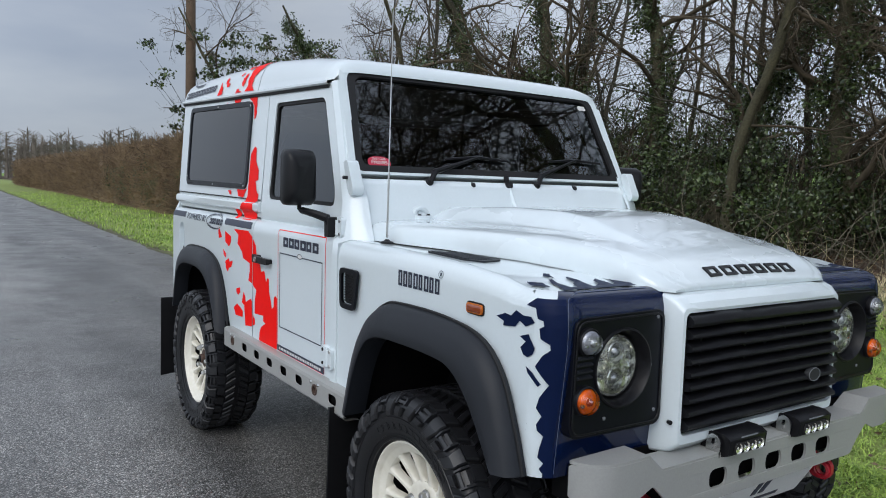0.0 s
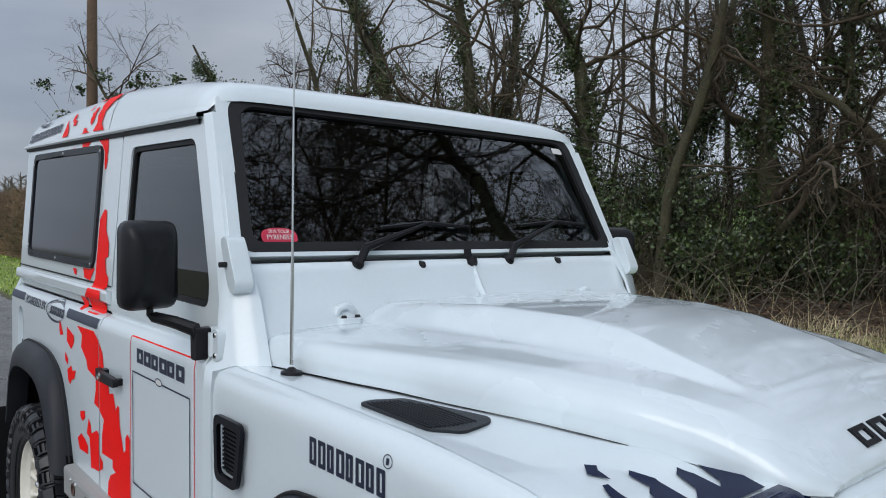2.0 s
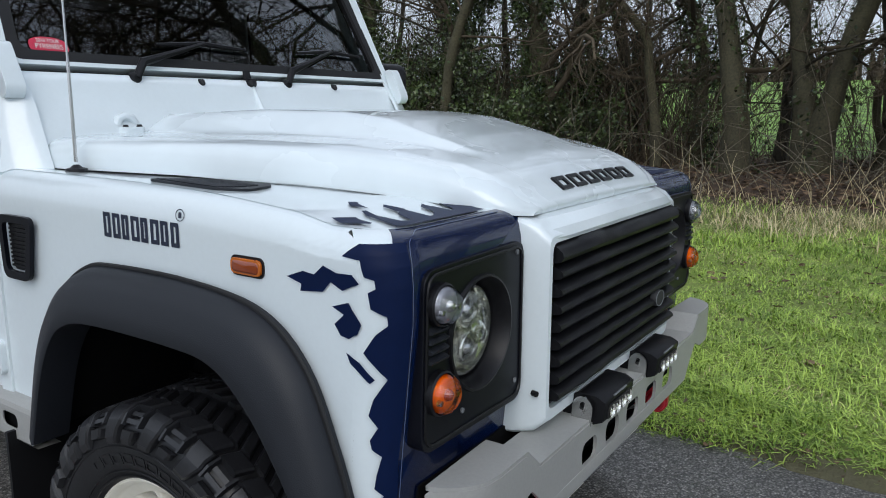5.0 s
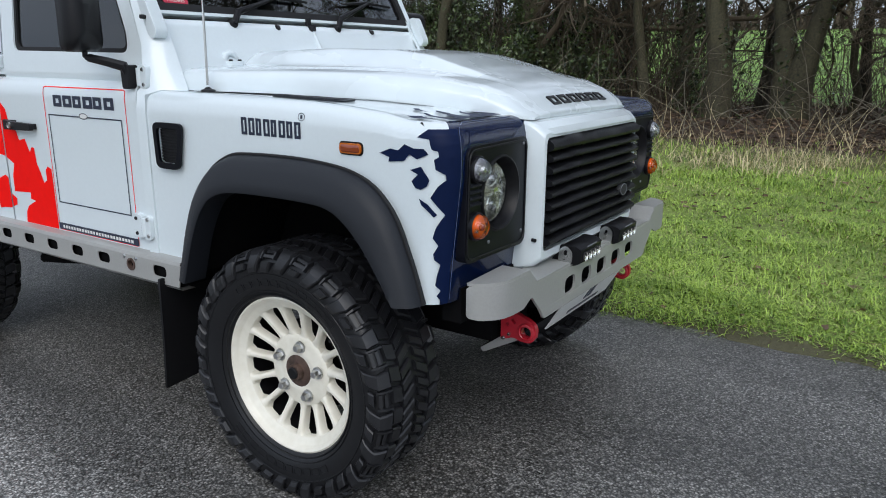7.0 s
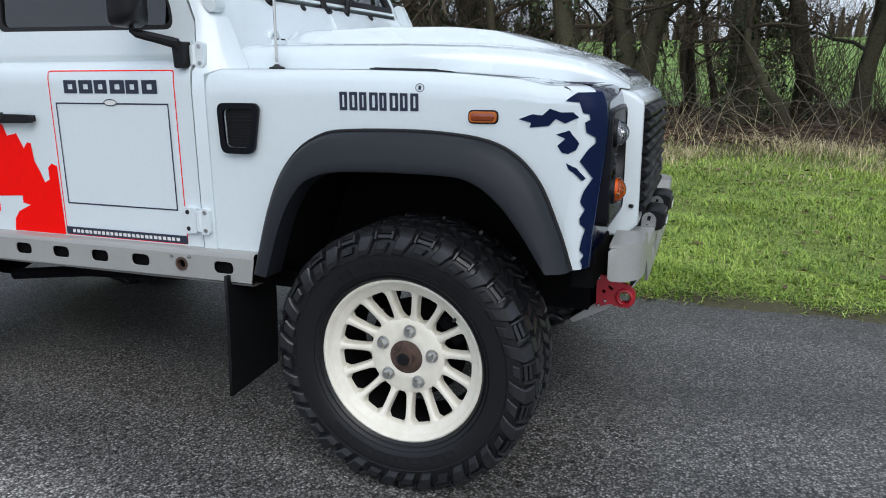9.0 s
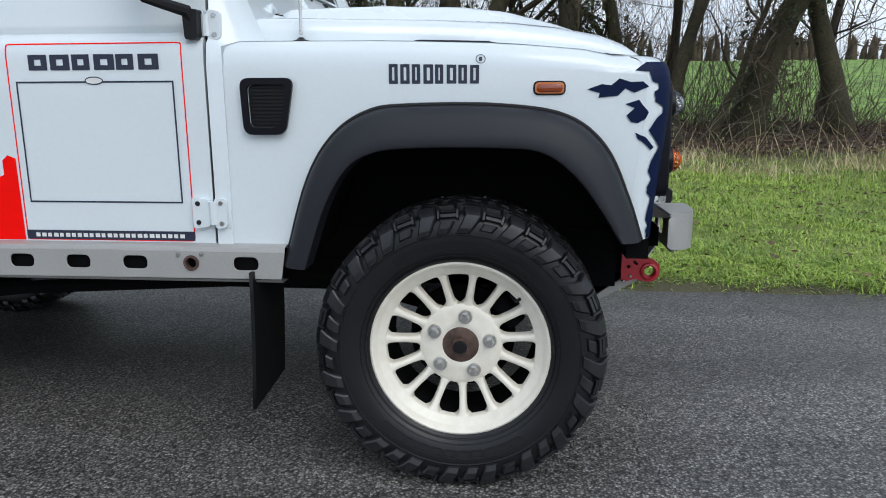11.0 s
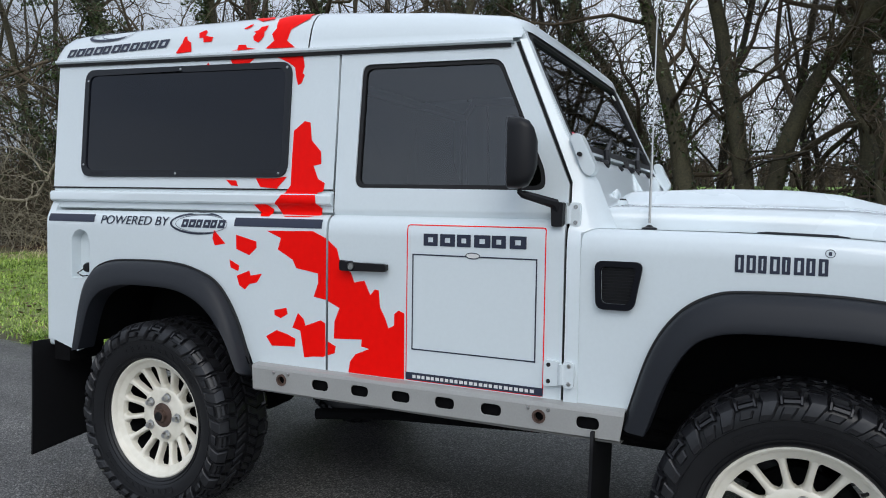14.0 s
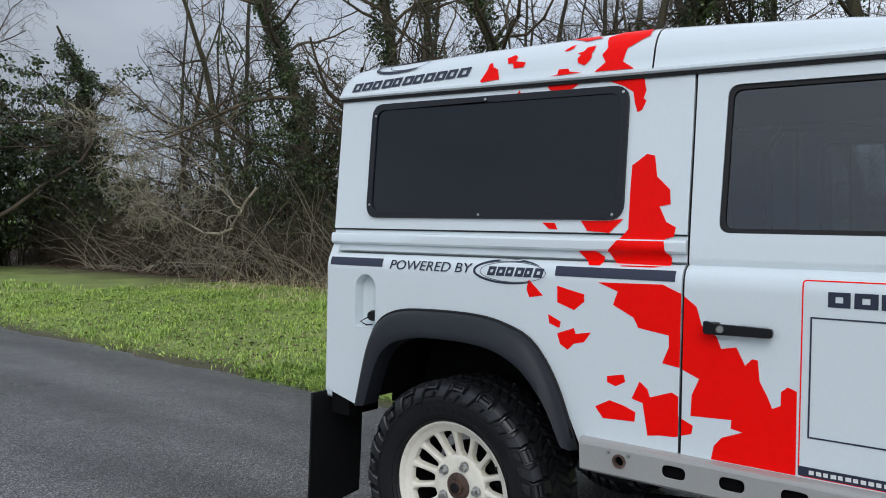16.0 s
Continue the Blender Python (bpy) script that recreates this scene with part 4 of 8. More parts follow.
    for s in (-1, 1):
        bm = empty_bm()
        tube(bm, [(2.955, s * 0.392, 0.800), (2.966, s * 0.396, 0.800)], 0.006, 8)
        part("screw", bm, M_BLACK, surround)
        # lamp panel
        cy, cz = s * 0.558, 0.963
        face = rounded([(s * 0.402, 0.792), (s * 0.740, 0.797), (s * 0.731, 1.102), (s * 0.402, 1.108)], 0.034, 5)
        hole = [(cy + 0.099 * math.cos(a), cz + 0.099 * math.sin(a)) for a in np.linspace(0, 2 * math.pi, 41)[:-1]]
        bm = empty_bm()
        slab(bm, [face, hole], lambda u, v, d: (d, u, v), 2.896, 2.934)
        panel = part("lamp_panel", bm, M_GLOSSB, car, "black plastic lamp panel", bevel=0.007)
        bm = empty_bm()
        pts = [(2.935, u, v) for u, v in rounded([(s * 0.412, 0.803), (s * 0.731, 0.807), (s * 0.722, 1.093), (s * 0.412, 1.098)], 0.030, 5)]
        tube(bm, pts + [pts[0]], 0.003, 6, False)
        part("panel_bead", bm, M_BLACK, panel)
        bm = empty_bm()
        lathe(bm, [(0.106, 0.934), (0.104, 0.939), (0.100, 0.940), (0.095, 0.932), (0.088, 0.900), (0.086, 0.878), (0.0, 0.876)], (2.0, cy, cz), 48, "x")
        part("lamp_bowl", bm, M_BLACK, panel)
        bm = empty_bm()
        lathe(bm, [(0.084, 0.896), (0.082, 0.906), (0.076, 0.909), (0.073, 0.900), (0.066, 0.888), (0.0, 0.883)], (2.0, cy, cz), 48, "x")
        lamp = part("headlamp", bm, M_CHROME, car, "round clear LED headlamp with chrome inside")
        # two large projectors between fluted chrome wings
        for dy, dz, r, f in ((0.0, 0.036, 0.030, 0.0), (0.0, -0.034, 0.030, 0.0), (-0.052, 0.020, 0.014, -0.004), (0.052, 0.020, 0.014, -0.004), (-0.050, -0.022, 0.014, -0.004), (0.050, -0.022, 0.014, -0.004)):
            c = (2.911 + f, cy + dy, cz + dz)
            bm = empty_bm()
            lathe(bm, [(r * 1.12, -0.026), (r * 1.10, -0.008), (r * 1.02, -0.002), (r * 0.92, 0.0), (r * 0.84, -0.006), (r * 0.72, -0.014), (0.0, -0.016)], c, 24, "x")
            eye = part("projector", bm, M_CHROME, lamp)
            bm = empty_bm()
            lathe(bm, [(0.0, 0.004), (r * 0.30, 0.002), (r * 0.55, -0.005), (r * 0.66, -0.014)], c, 18, "x")
            part("lens_eye", bm, M_STEEL, eye, "clear bulging lens")
        for k in range(8):
            for e in (-1, 1):
                u = 0.034 + 0.0052 * k
                h = math.sqrt(0.074 ** 2 - u ** 2) * 0.96
                bm = empty_bm()
                tube(bm, [(2.902, cy + e * u, cz - h), (2.893 - 0.0006 * k, cy + e * u, cz), (2.902, cy + e * u, cz + h)], 0.0031, 6)
                part("flute", bm, M_CHROME, lamp)
        bm = empty_bm()
        lathe(bm, [(0.0, 0.926), (0.030, 0.9245), (0.055, 0.919), (0.075, 0.910)], (2.0, cy, cz), 40, "x")
        aim(bm)
        part("lamp_lens", bm, M_LENS, lamp)
        for name, y2, z, r, m, lab in (("side_lamp", s * 0.690, 1.043, 0.032, M_LENS, "clear round side lamp"), ("turn_signal", s * 0.694, 0.895, 0.034, M_AMBERG, "amber round turn signal")):
            at = (2.942, y2, z)
            bm = empty_bm()
            lathe(bm, [(r + 0.005, -0.02), (r + 0.004, 0.003), (r + 0.001, 0.006), (r * 0.97, 0.003)], at, 28, "x")
            lamp2 = part(name, bm, M_BLACK, car, lab)
            bm = empty_bm()
            lathe(bm, [(r * 0.97, 0.004), (r * 0.88, 0.009), (r * 0.70, 0.012), (r * 0.5, 0.013), (0.0, 0.011)], at, 28, "x")
            part("reflector", bm, M_CUP if m is M_LENS else M_AMBER, lamp2)
            bm = empty_bm()
            lathe(bm, [(r, 0.003), (r * 0.98, 0.012), (r * 0.86, 0.019), (r * 0.80, 0.0175), (r * 0.70, 0.024), (r * 0.62, 0.0220), (r * 0.52, 0.0280), (r * 0.43, 0.0260), (r * 0.32, 0.031), (0.0, 0.0325)], at, 32, "x")
            aim(bm)
            part("lamp_dome", bm, m, lamp2, sharp=25)
            bm = empty_bm()
            lathe(bm, [(0.0, 0.022), (0.008, 0.019), (0.011, 0.012), (0.011, 0.002)], at, 12, "x")
            part("bulb", bm, M_STEEL if m is M_LENS else M_AMBERD, lamp2)
            for e in (-1, 1):
                bm = empty_bm()
                lathe(bm, [(0.0, 0.004), (0.005, 0.003), (0.006, -0.004)], (2.957, y2 + e * r * 0.74, z - 0.006), 8, "x")
                part("screw", bm, M_STEEL, lamp2)
        for k in range(4):
            bm = empty_bm()
            prof = [(2.930, 0.0), (2.944, 0.002), (2.946, 0.006), (2.930, 0.012)]
            rows = [[(x, s * y, 0.949 + k * 0.0165 + dz) for x, dz in prof] for y in (0.676, 0.724)]
            vs = grid(bm, rows, close=True)
            bm.faces.new(vs[0])
            bm.faces.new(vs[1][::-1])
            part("vent_slat", bm, M_ARCH, panel, sharp=30)
        for dy, dz in ((0.432, 1.088), (0.432, 0.835), (0.62, 0.838), (0.455, 0.96)):
            bm = empty_bm()
            lathe(bm, [(0.0, 0.003), (0.005, 0.002), (0.005, -0.002)], (2.935, s * dy, dz), 10, "x")
            part("screw", bm, M_TRIMG, panel)
    # valance under the grille
    bm = empty_bm()
    box(bm, 2.84, 2.90, -0.70, 0.70, 0.62, 0.72)
    part("front_crossmember", bm, M_DARK, car)


def bumper_x(y):
    return lerp(abs(y), [0, 0.58, 0.64, 0.675, 0.70, 0.722, 0.735, 0.742], [3.022, 3.026, 3.026, 3.021, 3.009, 2.990, 2.971, 2.950])


def build_bumper():
    bumper = tagged(part("bumper", box(empty_bm(), 2.86, 2.98, -0.42, 0.42, 0.60, 0.66), M_DARK, car, "silver-grey steel bumper with oval holes"))
    outer = rounded([(-0.742, 0.653), (-0.742, 0.747), (-0.545, 0.748), (-0.495, 0.704), (0.495, 0.704), (0.545, 0.748), (0.742, 0.747), (0.742, 0.653), (0.575, 0.650), (0.525, 0.672), (0.462, 0.612), (0.440, 0.582), (-0.440, 0.582), (-0.462, 0.612), (-0.525, 0.672), (-0.575, 0.650)], 0.010, 2)
    holes = [rounded([(y - 0.040, 0.614), (y + 0.040, 0.614), (y + 0.040, 0.668), (y - 0.040, 0.668)], 0.024, 4) for y in np.linspace(-0.255, 0.272, 5)]
    bm = empty_bm()
    slab(bm, [outer] + holes, lambda u, v, d: (-d, u, v), 0.0, 0.008)
    for k in [q * e for e in (-1, 1) for q in (0.455, 0.50, 0.545, 0.58, 0.61, 0.64, 0.66, 0.675, 0.69, 0.70, 0.712, 0.722, 0.73, 0.736)]:
        bmesh.ops.bisect_plane(bm, geom=bm.verts[:] + bm.edges[:] + bm.faces[:], plane_co=(0, k, 0), plane_no=(0, 1, 0), dist=1e-5)
    for v in bm.verts:
        v.co.x = bumper_x(v.co.y) + (0.0 if v.co.x > -0.004 else -0.008)
    part("bumper_face", bm, M_SILVER, bumper, bevel=0.003)
    bm = empty_bm()
    rows = []
    for y in [q * e for e in (-1, 1) for q in ((0.742, 0.735, 0.722, 0.70, 0.675, 0.64, 0.58, 0.545, 0.495, 0.2) if e < 0 else (0.2, 0.495, 0.545, 0.58, 0.64, 0.675, 0.70, 0.722, 0.735, 0.742))]:
        z = lerp(abs(y), [0.495, 0.545, 0.742], [0.704, 0.748, 0.747])
        xb = lerp(abs(y), [0.5, 0.54, 0.742], [2.930, 2.938, 2.944])
        rows.append([(bumper_x(y) - 0.001, y, z - 0.001), (xb, y, z - 0.001)])
    grid(bm, rows)
    part("bumper_top", bm, M_SILVER, bumper, thick=0.008)
    # number plate with its characters as bars
    bm = empty_bm()
    slab(bm, [rounded([(-0.26, 0.475), (0.26, 0.475), (0.26, 0.584), (-0.26, 0.584)], 0.006)], lambda u, v, d: (3.010 + d + (v - 0.584) * 0.60, u, v), 0.0, 0.005)
    plate = part("number_plate", bm, M_PLATE, bumper, "white plate with dark bars")
    for y0, y1, z0, z1 in ((-0.03, -0.006, 0.522, 0.572), (0.008, 0.034, 0.522, 0.572), (-0.13, 0.13, 0.494, 0.506)):
        bm = empty_bm()
        slab(bm, [[(y0, z0), (y1, z0), (y1, z1), (y0, z1)]], lambda u, v, d: (3.010 + d + (v - 0.584) * 0.60, u, v), 0.005, 0.007)
        part("plate_bar", bm, M_INK, plate)
    # two small driving lamps on brackets
    lead = 0.002
    for y in (-0.165, 0.172):
        bm = empty_bm()
        prof = [(2.962, 0.708), (2.968, 0.748), (2.992, 0.764), (3.034, 0.762), (3.050, 0.752), (3.046, 0.706), (3.030, 0.698), (2.975, 0.698)]
        rows = [[(x + lead - 0.004 * e, y + u, 0.731 + (z - 0.731) * (1 - 0.12 * e)) for x, z in prof] for u, e in ((-0.085, 1), (-0.078, 0), (0.078, 0), (0.085, 1))]
        vs = grid(bm, rows, close=True)
        bm.faces.new(vs[0])
        bm.faces.new(vs[-1][::-1])
        light = part("driving_lamp", bm, M_BLACK, car, "small black LED bar lamp on the bumper", bevel=0.003)
        for k in range(5):
            bm = empty_bm()
            box(bm, 2.945 + lead, 2.972 + lead, y - 0.074, y + 0.074, 0.706 + k * 0.0105, 0.7095 + k * 0.0105)
            part("cooling_fin", bm, M_BLACK, light)
        bm = empty_bm()
        slab(bm, [rounded([(y - 0.068, 0.708), (y + 0.068, 0.708), (y + 0.064, 0.741), (y - 0.064, 0.741)], 0.008, 2)], lambda u, v, d: (3.0468 + lead + (v - 0.706) * 0.087 + d, u, v), 0.0, 0.002)
        part("lamp_face", bm, M_SEAM, light)
        for k in range(4):
            bm = empty_bm()
            lathe(bm, [(0.0150, 0.003), (0.012, -0.001), (0.005, -0.0015), (0.0, 0.003)], (3.0515 + lead, y - 0.050 + k * 0.0333, 0.7245), 14, "x")
            part("led", bm, M_CHROME, light)
        bm = empty_bm()
        tube(bm, [(3.050 + lead, y - 0.036, 0.7535), (3.050 + lead, y + 0.036, 0.7535)], 0.0025, 4)
        part("maker_bar", bm, M_TRIMG, light)
        for s in (-1, 1):
            bm = empty_bm()
            slot = rounded([(2.996, 0.717), (3.006, 0.717), (3.012, 0.748), (3.002, 0.748)], 0.004, 2)
            slab(bm, [rounded([(2.980, 0.684), (3.024, 0.684), (3.030, 0.745), (3.006, 0.764), (2.984, 0.750)], 0.014, 3), slot], lambda u, v, d: (u, y + s * 0.094 + d, v), -0.002, 0.002)
            box(bm, 2.980, 3.024, *sorted((y + s * 0.092, y + s * 0.122)), 0.690, 0.694)
            part("bracket", bm, M_STEEL, light)
            bm = empty_bm()
            tube(bm, [(3.004, y + s * 0.086, 0.728), (3.004, y + s * 0.104, 0.728)], 0.008, 6)
            part("bolt", bm, M_STEEL, light)
    # tow eyes on their plates, and the skid plate
    TY, TX, TZ = 0.407, -0.014, -0.018
    for s in (-1, 1):
        bm = empty_bm()
        circle = lambda cx, cz, r, n: [(cx + r * math.cos(a), cz + r * math.sin(a)) for a in np.linspace(0, 2 * math.pi, n + 1)[:-1]]
        slot = rounded([(2.918, 0.563), (2.932, 0.552), (2.938, 0.558), (2.924, 0.570)], 0.003, 2)
        loop = rounded([(2.885, 0.494), (2.930, 0.510), (2.950, 0.502), (2.985, 0.500), (3.004, 0.520), (3.004, 0.555), (2.985, 0.572), (2.885, 0.605)], 0.010, 3)
        slab(bm, [loop, circle(2.972, 0.534, 0.017, 16), circle(2.908, 0.548, 0.006, 10), slot], lambda u, v, d: (u + TX, s * d, v + TZ), TY - 0.009, TY + 0.009)
        eye = part("tow_eye", bm, M_REDM, car, "red steel tow eye", bevel=0.002)
        bm = empty_bm()
        lathe(bm, [(0.018, -0.014), (0.021, -0.017), (0.027, -0.015), (0.030, -0.008), (0.030, 0.008), (0.027, 0.015), (0.021, 0.017), (0.018, 0.014)], (2.972 + TX, s * TY, 0.534 + TZ), 16, "y")
        part("eye_ring", bm, M_REDM, eye)
        for x, z in ((2.894, 0.502), (2.914, 0.518), (2.893, 0.592)):
            bm = empty_bm()
            lathe(bm, [(0.0, -0.016), (0.004, -0.016), (0.006, -0.013), (0.007, -0.008)], (x + TX, s * TY, z + TZ), 8, "y")
            for v in bm.verts:
                v.co.y = s * TY + (v.co.y - s * TY) * -s
            part("bolt", bm, M_STEEL, eye)
        bm = empty_bm()
        box(bm, 2.76, 2.90, *sorted((s * 0.30, s * (TY - 0.012))), 0.505, 0.640)
        part("chassis_horn", bm, M_DARK, car)
        # bright side strip of the skid plate
        bm = empty_bm()
        slab(bm, [rounded([(2.800, 0.440), (2.812, 0.428), (2.945, 0.500), (2.935, 0.516), (2.890, 0.506)], 0.004, 2)], lambda u, v, d: (u + TX, s * d, v + TZ), TY - 0.022, TY - 0.012)
        part("skid_strip", bm, M_SILVER, car, bevel=0.002)
    bm = empty_bm()
    slab(bm, [[(-TY + 0.02, 0.0), (TY - 0.02, 0.0), (TY - 0.02, 0.13), (-TY + 0.02, 0.13)]], lambda u, v, d: (2.80 + TX + v, u, 0.435 + TZ + v * 0.52 + d), 0.0, 0.008)
    part("skid_plate", bm, M_DARK, car, "dark metal skid plate")


def build_door(s):
    bm = empty_bm()
    outer = [(0.829, 0.668), (1.706, 0.668), (1.706, 1.352), (1.502, 1.834), (0.829, 1.832)]
    hole = rounded([(0.912, 1.336), (1.630, 1.332), (1.622, 1.400), (1.456, 1.778), (0.922, 1.782)], [0.035, 0.035, 0.02, 0.035, 0.035], 5)
    flat(bm, [outer, hole], side_any(s), KNOTS)
    door = part("door", bm, M_WHITE, car, "white door with a tinted window", thick=0.03 * -s)
    ring = rounded([(0.927, 1.350), (1.613, 1.347), (1.606, 1.400), (1.446, 1.764), (0.936, 1.767)], [0.03, 0.03, 0.02, 0.03, 0.03], 5)
    bm = empty_bm()
    flat(bm, [hole, ring], side_any(s, -0.006), KNOTS)
    part("window_seal", bm, M_SEAM, door, thick=0.012 * -s)
    bm = empty_bm()
    flat(bm, [ring], side_any(s, -0.014), [1.35, 1.5, 1.65])
    part("door_glass", bm, M_TINT, door)
    bm = empty_bm()
    for x0, x1, z0, z1 in ((0.810, 0.840, 0.66, 1.83), (1.695, 1.730, 0.66, 1.36)):
        flat_bm = empty_bm()
        flat(flat_bm, [[(x0, z0), (x1, z0), (x1, z1), (x0, z1)]], side_any(s, -0.016), KNOTS)
        part("door_seal", flat_bm, M_SEAM, door)
    bm = empty_bm()
    flat(bm, [[(1.690, 1.345), (1.728, 1.345), (1.522, 1.834), (1.487, 1.834)]], side_any(s, -0.012), KNOTS)
    part("door_seal", bm, M_SEAM, door)
    # handle
    bm = empty_bm()
    slab(bm, [rounded([(0.895, 1.040), (1.085, 1.044), (1.085, 1.070), (0.930, 1.072), (0.895, 1.080)], 0.010, 3)], lambda u, v, d: (u, s * d, v), 0.822, 0.838)
    box(bm, 0.90, 0.935, *sorted((s * 0.806, s * 0.824)), 1.045, 1.075)
    box(bm, 1.060, 1.078, *sorted((s * 0.806, s * 0.824)), 1.048, 1.068)
    part("door_handle", bm, M_BLACK, door, "black pull handle with a lock", bevel=0.004)
    bm = empty_bm()
    lathe(bm, [(0.0, 0.003), (0.010, 0.003), (0.012, 0.0), (0.012, -0.006)], (0.945, s * 0.8385, 1.058), 14, "y")
    for v in bm.verts:
        v.co.y = s * (0.8385 + abs(v.co.y - s * 0.8385))
    part("lock", bm, M_STEEL, door)
    bm = empty_bm()
    prof = [(0.985, 1.072), (0.995, 1.094), (1.06, 1.094), (1.07, 1.072)]
    flat(bm, [rounded(prof, 0.01)], lambda u, v: (u, s * 0.8095, v))
    part("handle_recess", bm, M_WHITE, door)
    # hinges
    for z0, z1, y0 in ((0.712, 0.800, 0.806), (1.212, 1.292, 0.772)):
        bm = empty_bm()
        slab(bm, [rounded([(1.652, z0), (1.700, z0 + 0.006), (1.700, z1 - 0.006), (1.652, z1)] if z0 < 1 else [(1.690, z0), (1.706, z0), (1.706, z1), (1.690, z1)], 0.008, 2)], lambda u, v, d: (u, s * d, v), y0, y0 + 0.018)
        slab(bm, [rounded([(1.716, z0), (1.750, z0 + 0.004), (1.750, z1 - 0.004), (1.716, z1)], 0.012, 3)], lambda u, v, d: (u, s * d, v), y0, y0 + 0.022)
        tube(bm, [(1.711, s * (y0 + 0.016), z0 + 0.012), (1.711, s * (y0 + 0.016), z1 - 0.012)], 0.012, 10)
        hinge = part("door_hinge", bm, M_WHITE, car, bevel=0.003)
        for x, z in ((1.735, z0 + 0.016), (1.735, z1 - 0.016)) + (((1.668, z0 + 0.018), (1.668, z1 - 0.018)) if z0 < 1 else ()):
            bm = empty_bm()
            top_y = y0 + (0.022 if x > 1.7 else 0.018)
            lathe(bm, [(0.0, 0.003), (0.006, 0.003), (0.008, -0.002)], (x, 0, z), 10, "y")
            for v in bm.verts:
                v.co.y = s * (top_y + v.co.y)
            part("hinge_bolt", bm, M_STEEL if x > 1.7 else M_SEAM, hinge)
    # mirror on its arm
    bm = empty_bm()
    zc = 1.435
    rows = []
    for t, k in ((0.0, 0.80), (0.02, 0.95), (0.06, 1.0), (0.5, 1.0), (0.8, 0.9), (0.95, 0.7), (1.0, 0.4)):
        x = 1.545 + 0.085 * t
        rows.append([(x + 0.02 * (u / 0.07), s * (0.893 + u * k), zc + v * k) for u, v in rounded([(-0.072, -0.106), (0.072, -0.106), (0.070, 0.106), (-0.070, 0.106)], 0.03, 4)])
    vs = grid(bm, rows, close=True)
    bm.faces.new(vs[-1])
    mirror = part("door_mirror", bm, M_BLACK, car, "black square-backed door mirror on an arm", sharp=60)
    bm = empty_bm()
    bm.faces.new([bm.verts.new((1.549 + 0.02 * (u / 0.07), s * (0.893 + u), zc + v)) for u, v in rounded([(-0.058, -0.090), (0.058, -0.090), (0.056, 0.090), (-0.056, 0.090)], 0.02, 4)])
    part("mirror_glass", bm, M_MIRROR, mirror)
    bm = empty_bm()
    tube(bm, [(1.586, s * 0.893, 1.34), (1.586, s * 0.893, 1.318), (1.596, s * 0.888, 1.312), (1.63, s * 0.850, 1.300), (1.675, s * 0.818, 1.285), (1.684, s * 0.812, 1.262)], [0.008, 0.009, 0.013, 0.015, 0.017, 0.014], 8)
    slab(bm, [rounded([(1.667, 1.214), (1.700, 1.214), (1.704, 1.290), (1.663, 1.290)], 0.008)], lambda u, v, d: (u, s * d, v), 0.785, 0.825)
    part("mirror_arm", bm, M_BLACK, mirror, bevel=0.003)


